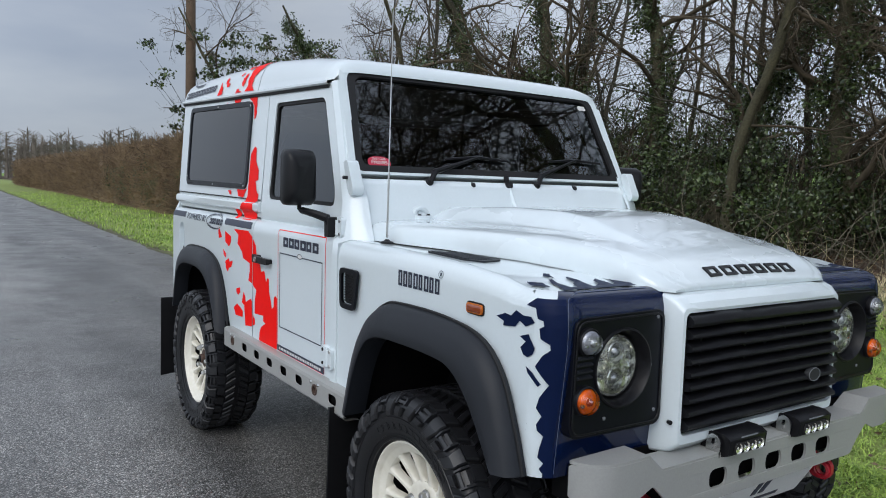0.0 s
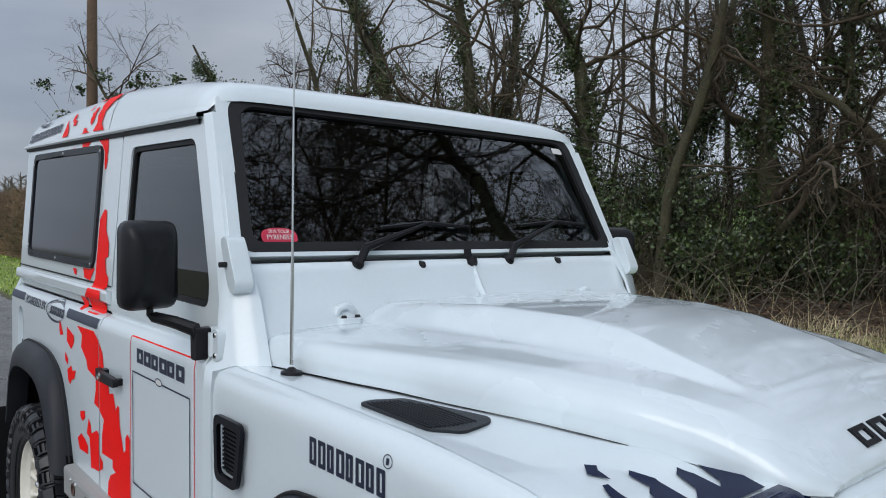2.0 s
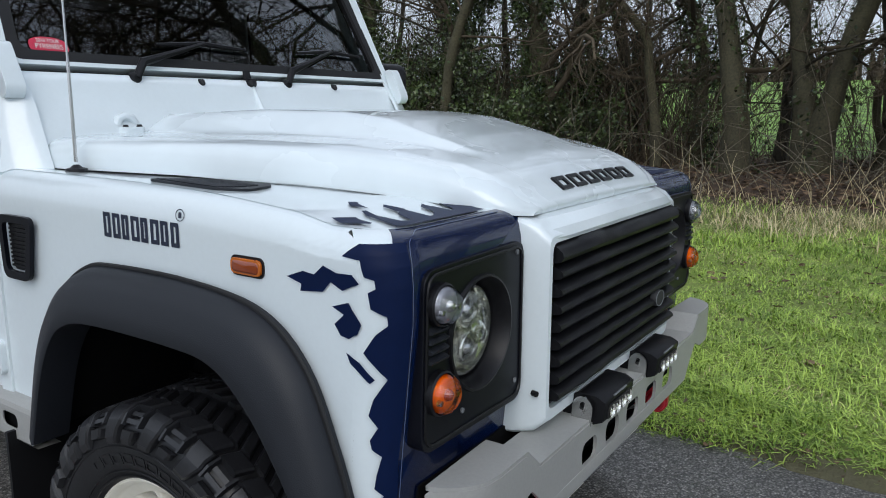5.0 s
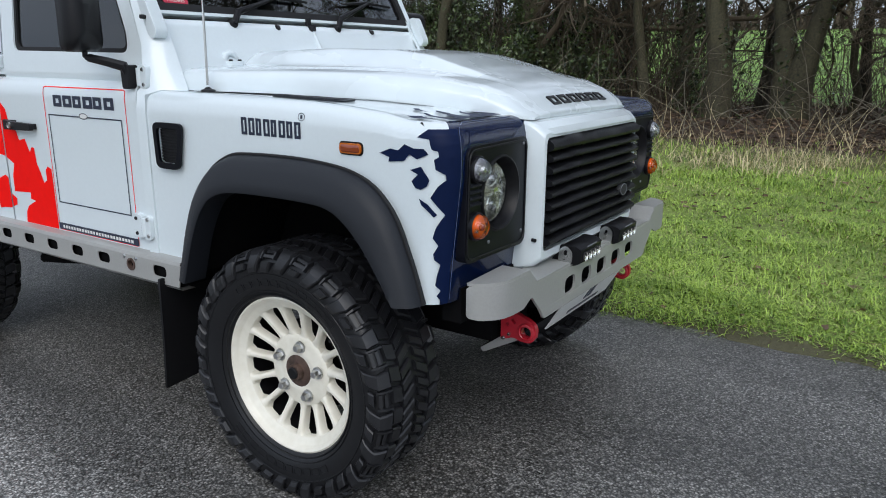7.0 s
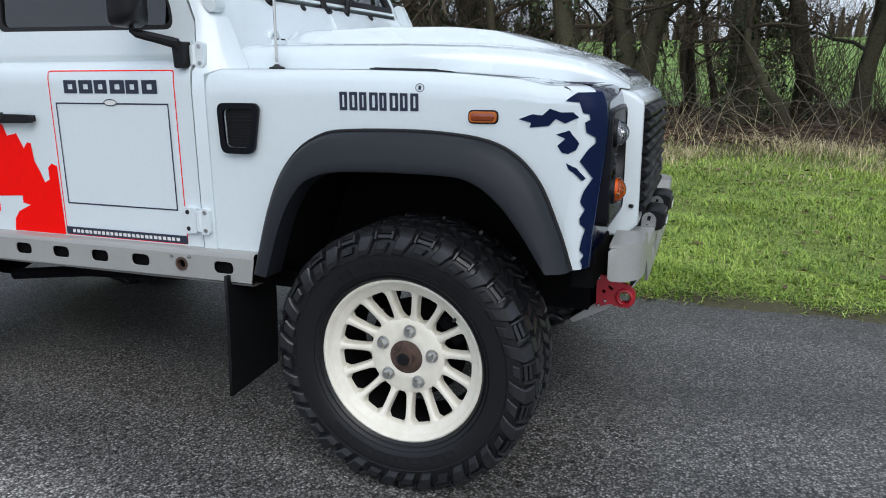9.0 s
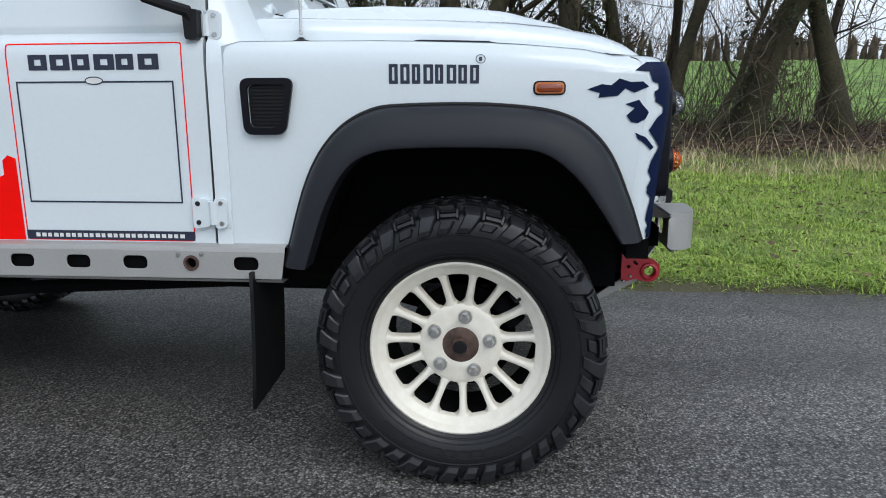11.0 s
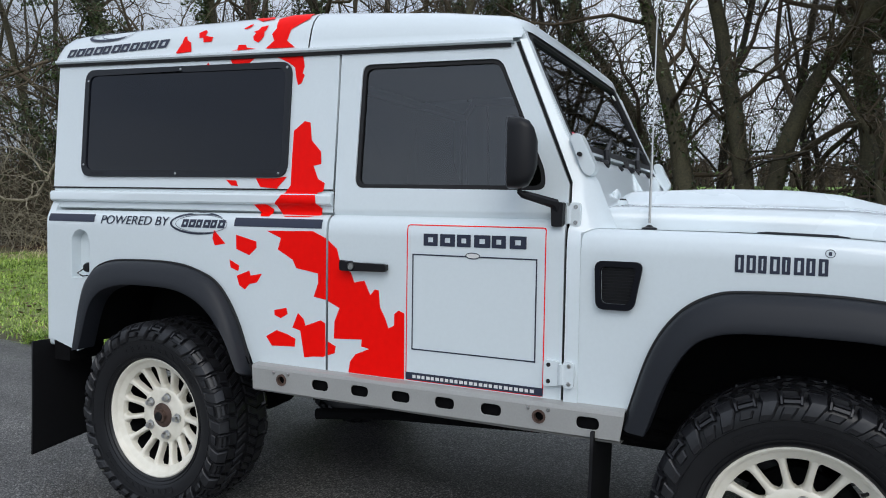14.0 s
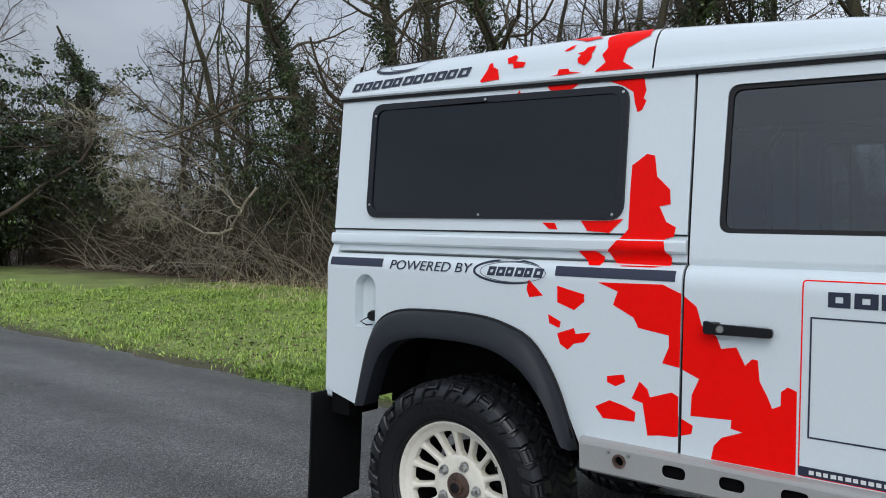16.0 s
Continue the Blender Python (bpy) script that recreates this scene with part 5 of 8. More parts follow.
def build_side_details(s):
    # black framed rear side window
    o = rounded([(-0.512, 1.372), (0.612, 1.372), (0.612, 1.806), (-0.512, 1.806)], 0.055, 6)
    i = rounded([(-0.485, 1.398), (0.585, 1.398), (0.585, 1.782), (-0.485, 1.782)], 0.04, 6)
    bm = empty_bm()
    flat(bm, [o, i], side_top(s, 0.010), [1.4, 1.6, 1.78])
    win = part("side_window", bm, M_ARCH, car, "fixed black framed rear side window", thick=0.012 * -s, bevel=0.003)
    bm = empty_bm()
    flat(bm, [i], side_top(s, 0.004), [1.45, 1.6, 1.75])
    part("pane", bm, M_WINDOW, win)
    for x, z in ((-0.49, 1.76), (0.592, 1.784), (0.05, 1.794), (-0.495, 1.42), (0.575, 1.388), (0.05, 1.385)):
        bm = empty_bm()
        lathe(bm, [(0.0, 0.002), (0.005, 0.001), (0.006, -0.002)], (0, 0, 0), 8, "y")
        p = Vector(side_top(s, 0.011)(x, z))
        for v in bm.verts:
            v.co = p + Vector((v.co.x, s * v.co.y, v.co.z))
        part("screw", bm, M_STEEL, win)
    for x0 in (-0.45, -0.42, -0.39, 0.46, 0.495, 0.53):
        bm = empty_bm()
        flat(bm, [rounded([(x0, 1.380), (x0 + 0.022, 1.380), (x0 + 0.022, 1.388), (x0, 1.388)], 0.003)], side_top(s, 0.0108))
        part("vent_slot", bm, M_SEAM, win)
    # scoop for the filler
    bm = empty_bm()
    loop = [(-0.474 + 0.056 * math.cos(a), 1.096 + 0.056 * math.sin(a)) for a in np.linspace(0, math.pi, 13)] + [(-0.530, 0.938), (-0.418, 0.938)]
    rows = [[(-0.474 + (x + 0.474) * k, s * y, 1.045 + (z - 1.045) * k2) for x, z in loop] for k, k2, y in ((1.05, 1.02, 0.8085), (1.0, 1.0, 0.808), (0.95, 0.98, 0.795), (0.90, 0.95, 0.765))]
    vs = grid(bm, rows, close=True)
    bm.faces.new(vs[-1])
    part("filler_recess", bm, M_WHITE, car, sharp=50)
    bm = empty_bm()
    lathe(bm, [(0.0, 0.03), (0.018, 0.03), (0.022, 0.02), (0.022, 0.0)], (0, 0, 0), 14, "y")
    for v in bm.verts:
        v.co = Vector((-0.445, s * 0.775, 0.985)) + Vector((v.co.x, s * v.co.y, v.co.z))
    tube(bm, [(-0.445, s * 0.805, 0.985), (-0.47, s * 0.80, 0.975), (-0.505, s * 0.80, 0.958), (-0.47, s * 0.80, 0.946), (-0.44, s * 0.80, 0.95)], 0.003, 6)
    part("filler_cap", bm, M_BLACK, car, "black filler cap with a strap")
    # side air intake
    o = rounded([(1.806, 1.115), (1.952, 1.115), (1.925, 0.968), (1.812, 0.968)], 0.026, 5)
    i = rounded([(1.824, 1.098), (1.932, 1.098), (1.910, 0.986), (1.828, 0.986)], 0.018, 5)
    bm = empty_bm()
    flat(bm, [o, i], side_low(s, 0.010))
    vent = part("side_intake", bm, M_GLOSSB, car, "black side air intake", thick=0.010 * -s, bevel=0.004)
    bm = empty_bm()
    flat(bm, [i], side_low(s, 0.003))
    part("mesh_back", bm, M_SEAM, vent)
    for k in range(11):
        z = 0.994 + k * 0.0095
        w = lerp(z, [0.986, 1.098], [1.908, 1.930])
        bm = empty_bm()
        box(bm, 1.829, w, *sorted((s * 0.811, s * 0.8155)), z, z + 0.0045)
        part("louvre", bm, M_BLACK, vent)
    # flush amber side repeater
    bm = empty_bm()
    slab(bm, [rounded([(2.572, 1.067), (2.654, 1.067), (2.654, 1.103), (2.572, 1.103)], 0.014, 4)], lambda u, v, d: (u, s * d, v), 0.794, 0.8025)
    rep = part("side_repeater", bm, M_BLACK, car, "amber side repeater lamp")
    bm = empty_bm()
    slab(bm, [rounded([(2.576, 1.071), (2.650, 1.071), (2.650, 1.099), (2.576, 1.099)], 0.011, 4)], lambda u, v, d: (u, s * d, v), 0.802, 0.8075)
    lens = part("repeater_lens", bm, M_AMBERM, rep, bevel=0.003)
    # darker amber here imitates the reflections inside the lens
    bm = empty_bm()
    rows = []
    for f, out in ((1.0, 0.8070), (0.96, 0.8090), (0.80, 0.8108), (0.5, 0.8118), (0.02, 0.8122)):
        ring = rounded([(-0.033, -0.0105), (0.033, -0.0105), (0.033, 0.0105), (-0.033, 0.0105)], 0.009, 4)
        rows.append([(2.613 + u * f, s * out, 1.085 + v * f) for u, v in ring + ring[:1]])
    grid(bm, rows)
    part("lens_middle", bm, M_AMBERD, lens, "darker amber domed middle")
    # rock slider with slots
    slots = [rounded([(x - 0.035, 0.602), (x + 0.035, 0.602), (x + 0.035, 0.639), (x - 0.035, 0.639)], 0.017, 4) for x in (0.822, 0.989, 1.154, 1.320, 1.486, 1.802)]
    slots += [[(x + 0.015 * math.cos(a), 0.621 + 0.015 * math.sin(a)) for a in np.linspace(0, 2 * math.pi, 17)[:-1]] for x in (0.651, 1.648)]
    bm = empty_bm()
    slab(bm, [[(0.516, 0.574), (1.900, 0.578), (1.912, 0.655), (0.512, 0.655)]] + slots, lambda u, v, d: (u, s * d, v), 0.846, 0.841)
    rail = part("rock_slider", bm, M_SILVER, car, "silver-grey rock slider with oval slots", bevel=0.0015)
    bm = empty_bm()
    prof = [(0.846, 0.655), (0.843, 0.665), (0.834, 0.669), (0.800, 0.670)]
    grid(bm, [[(x, s * y, z) for y, z in prof] for x in (0.512, 1.912)])
    prof = [(0.845, 0.576), (0.835, 0.567), (0.78, 0.565)]
    grid(bm, [[(x, s * y, z) for y, z in prof] for x in (0.518, 1.900)])
    part("slider_flange", bm, M_SILVER, rail)
    bm = empty_bm()
    box(bm, 0.53, 1.89, *sorted((s * 0.70, s * 0.828)), 0.575, 0.662)
    part("slider_back", bm, M_DARK, rail)
    for x in (0.651, 1.648):
        bm = empty_bm()
        lathe(bm, [(0.022, 0.0), (0.022, 0.004), (0.015, 0.004), (0.014, -0.01)], (0, 0, 0), 18, "y")
        for v in bm.verts:
            v.co = Vector((x, s * 0.846, 0.621)) + Vector((v.co.x, s * v.co.y, v.co.z))
        part("slider_bush", bm, M_RUST, rail)
        for dx in (-0.036, 0.030):
            bm = empty_bm()
            lathe(bm, [(0.0, 0.006), (0.005, 0.005), (0.007, 0.0)], (0, 0, 0), 8, "y")
            for v in bm.verts:
                v.co = Vector((x + dx, s * 0.846, 0.645)) + Vector((v.co.x, s * v.co.y, v.co.z))
            part("slider_bolt", bm, M_STEEL, rail)
    # mud flaps
    for x, y0, y1, zb0, zb1, zt in ((1.826, 0.600, 0.866, 0.222, 0.206, 0.60), (-0.690, 0.580, 0.884, 0.165, 0.135, 0.648)):
        bm = empty_bm()
        rows = []
        for k in range(7):
            t = k / 6
            rows.append([(x + d - 0.012 * t * t, s * lerp(u, [0, 1], [y0, y1]), lerp(t, [0, 1], [zt, lerp(u, [0, 1], [zb0, zb1])])) for u in (0.0, 0.5, 1.0) for d in (0,)])
        grid(bm, rows)
        part("mud_flap", bm, M_FLAP, car, "black rubber mud flap", thick=0.010)
    bm = empty_bm()
    box(bm, -0.66, -0.56, *sorted((s * 0.62, s * 0.80)), 0.56, 0.66)
    part("flap_bracket", bm, M_DARK, car)


build_roof()
for side_sign in (-1, 1):
    build_shell(side_sign)
    build_door(side_sign)
    build_side_details(side_sign)
build_windscreen()
build_wipers()
build_bonnet()
build_front()
build_bumper()

# wing-top intakes, aerial
for s in (-1, 1):
    bm = empty_bm()
    slab(bm, [rounded([(2.262, s * 0.742), (2.246, s * 0.698), (2.262, s * 0.640), (2.448, s * 0.590), (2.472, s * 0.608), (2.492, s * 0.690), (2.462, s * 0.738)], 0.015, 4)], lambda u, v, d: (u, v, 1.206 - wing_drop(u) + 0.006 * smooth01((abs(v) - 0.657) / 0.10) + d), 0.0, 0.005)
    top_vent = part("wing_vent", bm, M_ARCH, car, "black mesh wing-top intake", bevel=0.002)
    for k in range(11):
        bm = empty_bm()
        y = 0.632 + k * 0.0098
        tube(bm, [(x, s * y, 1.2115 - wing_drop(x) + 0.006 * smooth01((y - 0.657) / 0.10)) for x in (2.272 + max(0.0, 0.66 - y) * 2.2, 2.34, 2.40, 2.458)], 0.0021, 4)
        part("vent_rib", bm, M_ARCH, top_vent)
bm = empty_bm()
lathe(bm, [(0.024, 0.0), (0.023, 0.007), (0.013, 0.010), (0.006, 0.016), (0.0, 0.016)], (1.944, -0.708, 1.208), 18, "z")
aerial = part("aerial", bm, M_BLACK, car, "thin whip aerial on the wing")
bm = empty_bm()
tube(bm, [(1.944, -0.708, 1.23), (1.946, -0.708, 1.45), (1.946, -0.708, 1.46), (1.950, -0.708, 2.02)], [0.0045, 0.004, 0.0028, 0.0016], 6)
part("whip", bm, M_STEEL, aerial)


# ---- wheels ----
def build_wheel():
    wheel = new("wheel")
    wheel.parent = car
    bm = empty_bm()
    R = TYRE_R
    prof = [(0.238, -0.100), (0.250, -0.120), (0.280, -0.136), (0.320, -0.142), (0.352, -0.138), (0.370, -0.130), (R - 0.014, -0.112), (R - 0.011, -0.05), (R - 0.010, 0), (R - 0.011, 0.05), (R - 0.014, 0.112),
            (0.370, 0.130), (0.352, 0.138), (0.320, 0.142), (0.280, 0.136), (0.250, 0.120), (0.238, 0.100)]
    lathe(bm, [(r, -h) for r, h in prof], (0, 0, 0), 72, "y")
    tyre = part("tyre", bm, M_SIDEWALL, wheel, "chunky black all-terrain tyre", sharp=60)
    # tread lugs, one mesh of many small blocks
    bm = empty_bm()
    n = 20
    st = 2 * math.pi / n
    def at(a, r, y):
        return bm.verts.new((r * math.cos(a), y, r * math.sin(a)))
    def lug(rows, edge=0.05):
        """A block on the tyre: rows of (a0, a1, r, y, base r, base y), with chamfered flanks."""
        lines = []
        for a0, a1, r, y, rb, yb in rows:
            e = edge * st
            lines.append([at(a0, rb, yb), at(a0 + e * 0.35, r * 0.7 + rb * 0.3, y * 0.7 + yb * 0.3), at(a0 + e, r, y), at(a1 - e, r, y), at(a1 - e * 0.35, r * 0.7 + rb * 0.3, y * 0.7 + yb * 0.3), at(a1, rb, yb)])
        for p, q in zip(lines, lines[1:]):
            for i in range(5):
                bm.faces.new((p[i], p[i + 1], q[i + 1], q[i]))
        for p in (lines[0], lines[-1]):
            bm.faces.new(p)
    def shoulder(sd, u0, u1, zig, low, top):
        rows = []
        for k, (d, y, z) in enumerate(((0.000, 0.112, 0.0), (0.007, 0.130, -0.01), (0.018, 0.1435, -0.04), (0.034, 0.150, 0.02), (0.052, 0.1520, 0.10), (0.066, 0.1475, 0.17))):
            if not top <= d <= low:
                continue
            c = z * zig
            taper = 0.02 * k
            rows.append((A + (u0 + c + taper * 0.5) * st, A + (u1 + c - taper * 0.3) * st, R - d, sd * y, R - d - 0.013 + 0.008 * (d > 0.03), sd * (y - 0.012)))
        lug(rows)
    for k in range(n):
        for sd in (-1, 1):
            A = k * st + (0 if sd < 0 else 0.5 * st)
            # a long block over the shoulder, and beside it a stepped scoop above a chevron
            shoulder(sd, 0.50, 0.93, 1.0, 0.070, 0.0)
            shoulder(sd, 0.03, 0.43, 1.0, 0.070 if k % 2 else 0.060, 0.030)
            lug([(A + 0.05 * st, A + 0.41 * st, R - 0.009, sd * 0.118, R - 0.022, sd * 0.112), (A + 0.05 * st, A + 0.41 * st, R - 0.014, sd * 0.126, R - 0.024, sd * 0.116)], 0.02)
            lug([(A + 0.04 * st, A + 0.42 * st, R - 0.017, sd * 0.134, R - 0.028, sd * 0.124), (A + 0.03 * st, A + 0.42 * st, R - 0.024, sd * 0.140, R - 0.032, sd * 0.126)], 0.02)
            for u in (-0.015, 0.405):
                lug([(A + u * st, A + (u + 0.085) * st, R - 0.001, sd * 0.106, R - 0.02, sd * 0.100), (A + u * st, A + (u + 0.085) * st, R - 0.008, sd * 0.131, R - 0.02, sd * 0.118), (A + u * st, A + (u + 0.085) * st, R - 0.026, sd * 0.146, R - 0.034, sd * 0.128)], 0.02)
            for u0, u1, y0, y1, sk in ((0.02, 0.44, 0.066, 0.104, 0.08), (0.52, 0.93, 0.066, 0.106, 0.08), (0.06, 0.34, 0.010, 0.060, -0.22), (0.42, 0.66, 0.014, 0.058, -0.2), (0.72, 0.96, 0.010, 0.060, -0.22)):
                lug([(A + u0 * st, A + u1 * st, R, sd * y0, R - 0.014, sd * y0), (A + (u0 + sk) * st, A + (u1 + sk) * st, R, sd * y1, R - 0.014, sd * y1)])
    bmesh.ops.recalc_face_normals(bm, faces=bm.faces)
    tagged(part("tread", bm, M_RUBBER, tyre, sharp=20), kind="stuff")
    # raised outlined marks on the sidewall, as plain frames
    for turn in (0, math.pi):
        for k in range(11):
            a = math.radians(48 + k * 7.4) + turn
            bm = empty_bm()
            frame_loop = rounded([(-0.026, 0.283), (0.026, 0.283), (0.026, 0.308), (-0.026, 0.308)], 0.006, 2)
            inner_loop = [(u * 0.74, 0.2955 + (v - 0.2955) * 0.56) for u, v in frame_loop]
            slab(bm, [[(u / 0.295 * 0.68, v) for u, v in lp] for lp in (frame_loop, inner_loop)], lambda u, v, d: (v * math.cos(a + u), -lerp(v, [0.28, 0.32], [0.136, 0.142]) - d, v * math.sin(a + u)), -0.002, 0.0016)
            part("sidewall_mark", bm, M_SIDEWALL, tyre, sharp=30)
    for r, yy, w in ((0.268, -0.1315, 0.0018), (0.322, -0.1418, 0.0022), (0.255, -0.1235, 0.003)):
        bm = empty_bm()
        tube(bm, [(r * math.cos(a), yy, r * math.sin(a)) for a in np.linspace(0, 2 * math.pi, 81)], w, 5, False)
        part("sidewall_ring", bm, M_SIDEWALL, tyre)
    # rim: outer lip, barrel blackened for shade, fifteen spokes and a flat centre
    bm = empty_bm()
    lathe(bm, [(0.236, -0.070), (0.240, -0.092), (0.247, -0.106), (0.246, -0.113), (0.241, -0.1155), (0.235, -0.112), (0.230, -0.100), (0.225, -0.0945), (0.2085, -0.0872), (0.206, -0.084), (0.206, -0.060), (0.226, -0.058)], (0, 0, 0), 72, "y")
    rim = part("rim", bm, M_RIM, wheel, "cream-white fifteen-spoke alloy rim", sharp=45)
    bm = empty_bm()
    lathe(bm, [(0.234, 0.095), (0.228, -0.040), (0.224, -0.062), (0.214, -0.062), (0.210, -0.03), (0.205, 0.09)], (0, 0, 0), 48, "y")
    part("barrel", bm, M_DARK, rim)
    bm = empty_bm()
    lathe(bm, [(0.046, -0.050), (0.048, -0.064), (0.052, -0.067), (0.070, -0.0655), (0.098, -0.062), (0.110, -0.0605), (0.1150, -0.057), (0.116, -0.050), (0.114, -0.028), (0.05, -0.03)], (0, 0, 0), 48, "y")
    part("rim_centre", bm, M_RIM, rim, sharp=45)
    for k in range(15):
        a = radians(8 + 24 * k)
        bm = empty_bm()
        rows = []
        for r, w, top, low in ((0.106, 0.0210, -0.058, -0.03), (0.1155, 0.0175, -0.0595, -0.03), (0.120, 0.0130, -0.0610, -0.03), (0.130, 0.0104, -0.0635, -0.034), (0.160, 0.0094, -0.0715, -0.040), (0.184, 0.0098, -0.0785, -0.046), (0.196, 0.0112, -0.0822, -0.05), (0.202, 0.0150, -0.0840, -0.05), (0.2065, 0.0220, -0.0850, -0.055), (0.213, 0.0300, -0.086, -0.055)):
            sec = [(-w * 1.12, low), (-w, top + 0.012), (-w * 0.86, top + 0.004), (-w * 0.45, top), (w * 0.45, top), (w * 0.86, top + 0.004), (w, top + 0.012), (w * 1.12, low)]
            rows.append([(r * math.cos(a) - u * math.sin(a), y, r * math.sin(a) + u * math.cos(a)) for u, y in sec])
        grid(bm, rows)
        part("spoke", bm, M_RIM, rim, sharp=60)
    bm = empty_bm()
    lathe(bm, [(0.0, -0.088), (0.024, -0.088), (0.026, -0.082), (0.026, -0.070), (0.046, -0.068), (0.056, -0.064), (0.056, -0.05)], (0, 0, 0), 24, "y")
    part("hub", bm, M_RUST, wheel, "rusty bare steel hub")
    bm = empty_bm()
    lathe(bm, [(0.0, -0.094), (0.016, -0.094), (0.019, -0.090), (0.019, -0.084)], (0, 0, 0), 20, "y")
    part("hub_cap", bm, M_FLAP, wheel)
    for k in range(5):
        a = radians(9 + 72 * k)
        c = Vector((0.081 * math.cos(a), -0.060, 0.081 * math.sin(a)))
        bm = empty_bm()
        lathe(bm, [(0.020, -0.006), (0.018, -0.011), (0.0, -0.011)], c, 16, "y")
        lathe(bm, [(0.013, -0.010), (0.013, -0.024), (0.010, -0.029), (0.0, -0.030)], c, 6, "y")
        part("wheel_nut", bm, M_STEEL, wheel, sharp=30)
    bm = empty_bm()
    lathe(bm, [(0.0, 0.0), (0.150, 0.0), (0.152, 0.02), (0.0, 0.02)], (0, 0.02, 0), 40, "y")
    part("brake_disc", bm, M_DARK, wheel)
    bm = empty_bm()
    tube(bm, [(0.10, -0.004, 0.12), (0.155, -0.004, 0.05)], 0.03, 8)
    part("brake_caliper", bm, M_DARK, wheel)
    bm = empty_bm()
    tube(bm, [(0.150, -0.075, 0.130), (0.160, -0.095, 0.142)], 0.005, 6)
    part("valve", bm, M_FLAP, wheel)
    return wheel


WHEEL_Y = 0.740
wheel = build_wheel()
wheel.matrix_basis = pose(HUB_F, -WHEEL_Y, HUB_Z, 0, 0, 0)
for x, y, turn in ((HUB_R, -WHEEL_Y, 10), (HUB_F, WHEEL_Y, 14), (HUB_R, WHEEL_Y, 40)):
    copy_thing(wheel, pose(x, y, HUB_Z, 0, turn, 180 if y > 0 else 0))

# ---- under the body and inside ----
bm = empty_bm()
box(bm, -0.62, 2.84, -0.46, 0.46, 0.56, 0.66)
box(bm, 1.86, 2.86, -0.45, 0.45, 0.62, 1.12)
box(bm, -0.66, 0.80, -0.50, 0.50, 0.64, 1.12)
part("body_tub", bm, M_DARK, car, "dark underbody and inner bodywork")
bm = empty_bm()
box(bm, 0.55, 1.86, -0.79, 0.79, 0.655, 0.69)
part("cab_floor", bm, M_TRIM, car)
for x in (HUB_R, HUB_F):
    bm = empty_bm()
    tube(bm, [(x, -0.70, HUB_Z), (x, -0.25, HUB_Z), (x, 0.70, HUB_Z)], 0.045, 12)
    lathe(bm, [(0.0, -0.12), (0.09, -0.10), (0.14, 0.0), (0.09, 0.10), (0.0, 0.12)], (x, 0.15 if x > 1 else -0.1, HUB_Z), 18, "x")
    part("axle", bm, M_DARK, car)
for s in (-1, 1):
    bm = empty_bm()
    box(bm, -0.6, 2.85, s * 0.40 - 0.035, s * 0.40 + 0.035, 0.47, 0.58)
    part("chassis_rail", bm, M_DARK, car)
bm = empty_bm()
tube(bm, [(0.65, -0.62, 0.44), (0.95, -0.55, 0.46), (1.6, -0.45, 0.47), (2.2, -0.42, 0.46)], 0.022, 8)
part("exhaust_pipe", bm, M_DARK, car)
bm = empty_bm()
tube(bm, [(HUB_F, -0.52, 0.40), (2.0, -0.45, 0.48), (1.7, -0.42, 0.50)], 0.028, 8)
part("radius_arm", bm, M_DARK, car)
for y in (-0.46, -0.36):
    bm = empty_bm()
    tube(bm, [(HUB_F + 0.10, y, 0.44), (HUB_F + 0.12, y + 0.06, 0.90)], 0.034, 10)
    part("damper", bm, M_DARK, car)

# dashboard, wheel, seats
bm = empty_bm()
slab(bm, [rounded([(1.38, 1.02), (1.42, 1.24), (1.52, 1.31), (1.70, 1.33), (1.70, 1.02)], 0.03)], lambda u, v, d: (u, d, v), -0.70, 0.70)
part("dashboard", bm, M_TRIM, car, "dark plastic dashboard")
bm = empty_bm()
c, ax = Vector((1.28, -0.40, 1.20)), Vector((-0.75, 0, 0.66)).normalized()
e1 = Vector((0, 1, 0))
e2 = ax.cross(e1)
tube(bm, [c + 0.185 * (math.cos(a) * e1 + math.sin(a) * e2) for a in np.linspace(0, 2 * math.pi, 33)], 0.016, 8, False)
for a in (0.5, 2.6, 4.7):
    tube(bm, [c, c + 0.18 * (math.cos(a) * e1 + math.sin(a) * e2)], 0.014, 6)
tube(bm, [c, c - ax * 0.25], 0.03, 8)
part("steering_wheel", bm, M_TRIM, car, "dark steering wheel")
for y in (-0.40, 0.40):
    bm = empty_bm()
    slab(bm, [rounded([(y - 0.24, 0.0), (y + 0.24, 0.0), (y + 0.24, 0.46), (y - 0.24, 0.46)], 0.07)], lambda u, v, d: (0.78 + v, u, 0.90 + d), -0.2, 0.10)
    seat = part("seat", bm, M_TRIM, car, "dark bucket seat", bevel=0.03)
    bm = empty_bm()
    slab(bm, [rounded([(y - 0.25, 0.0), (y + 0.25, 0.0), (y + 0.25, 0.50), (y + 0.13, 0.78), (y - 0.13, 0.78), (y - 0.25, 0.50)], 0.07)], lambda u, v, d: (0.80 - v * 0.24 + d, u, 0.96 + v), -0.12, 0.0)
    part("backrest", bm, M_TRIM, seat, bevel=0.03)
bm = empty_bm()
for y in (-0.66, 0.66):
    tube(bm, [(0.72, y, 0.9), (0.70, y, 1.75), (0.78, y * 0.93, 1.84), (1.40, y * 0.93, 1.80), (1.62, y * 1.0, 1.45), (1.70, y, 1.0)], 0.022, 8)
tube(bm, [(0.70, -0.66, 1.76), (0.70, 0.66, 1.76)], 0.022, 8)
part("roll_cage", bm, M_TRIMG, car, "grey tubular roll cage")
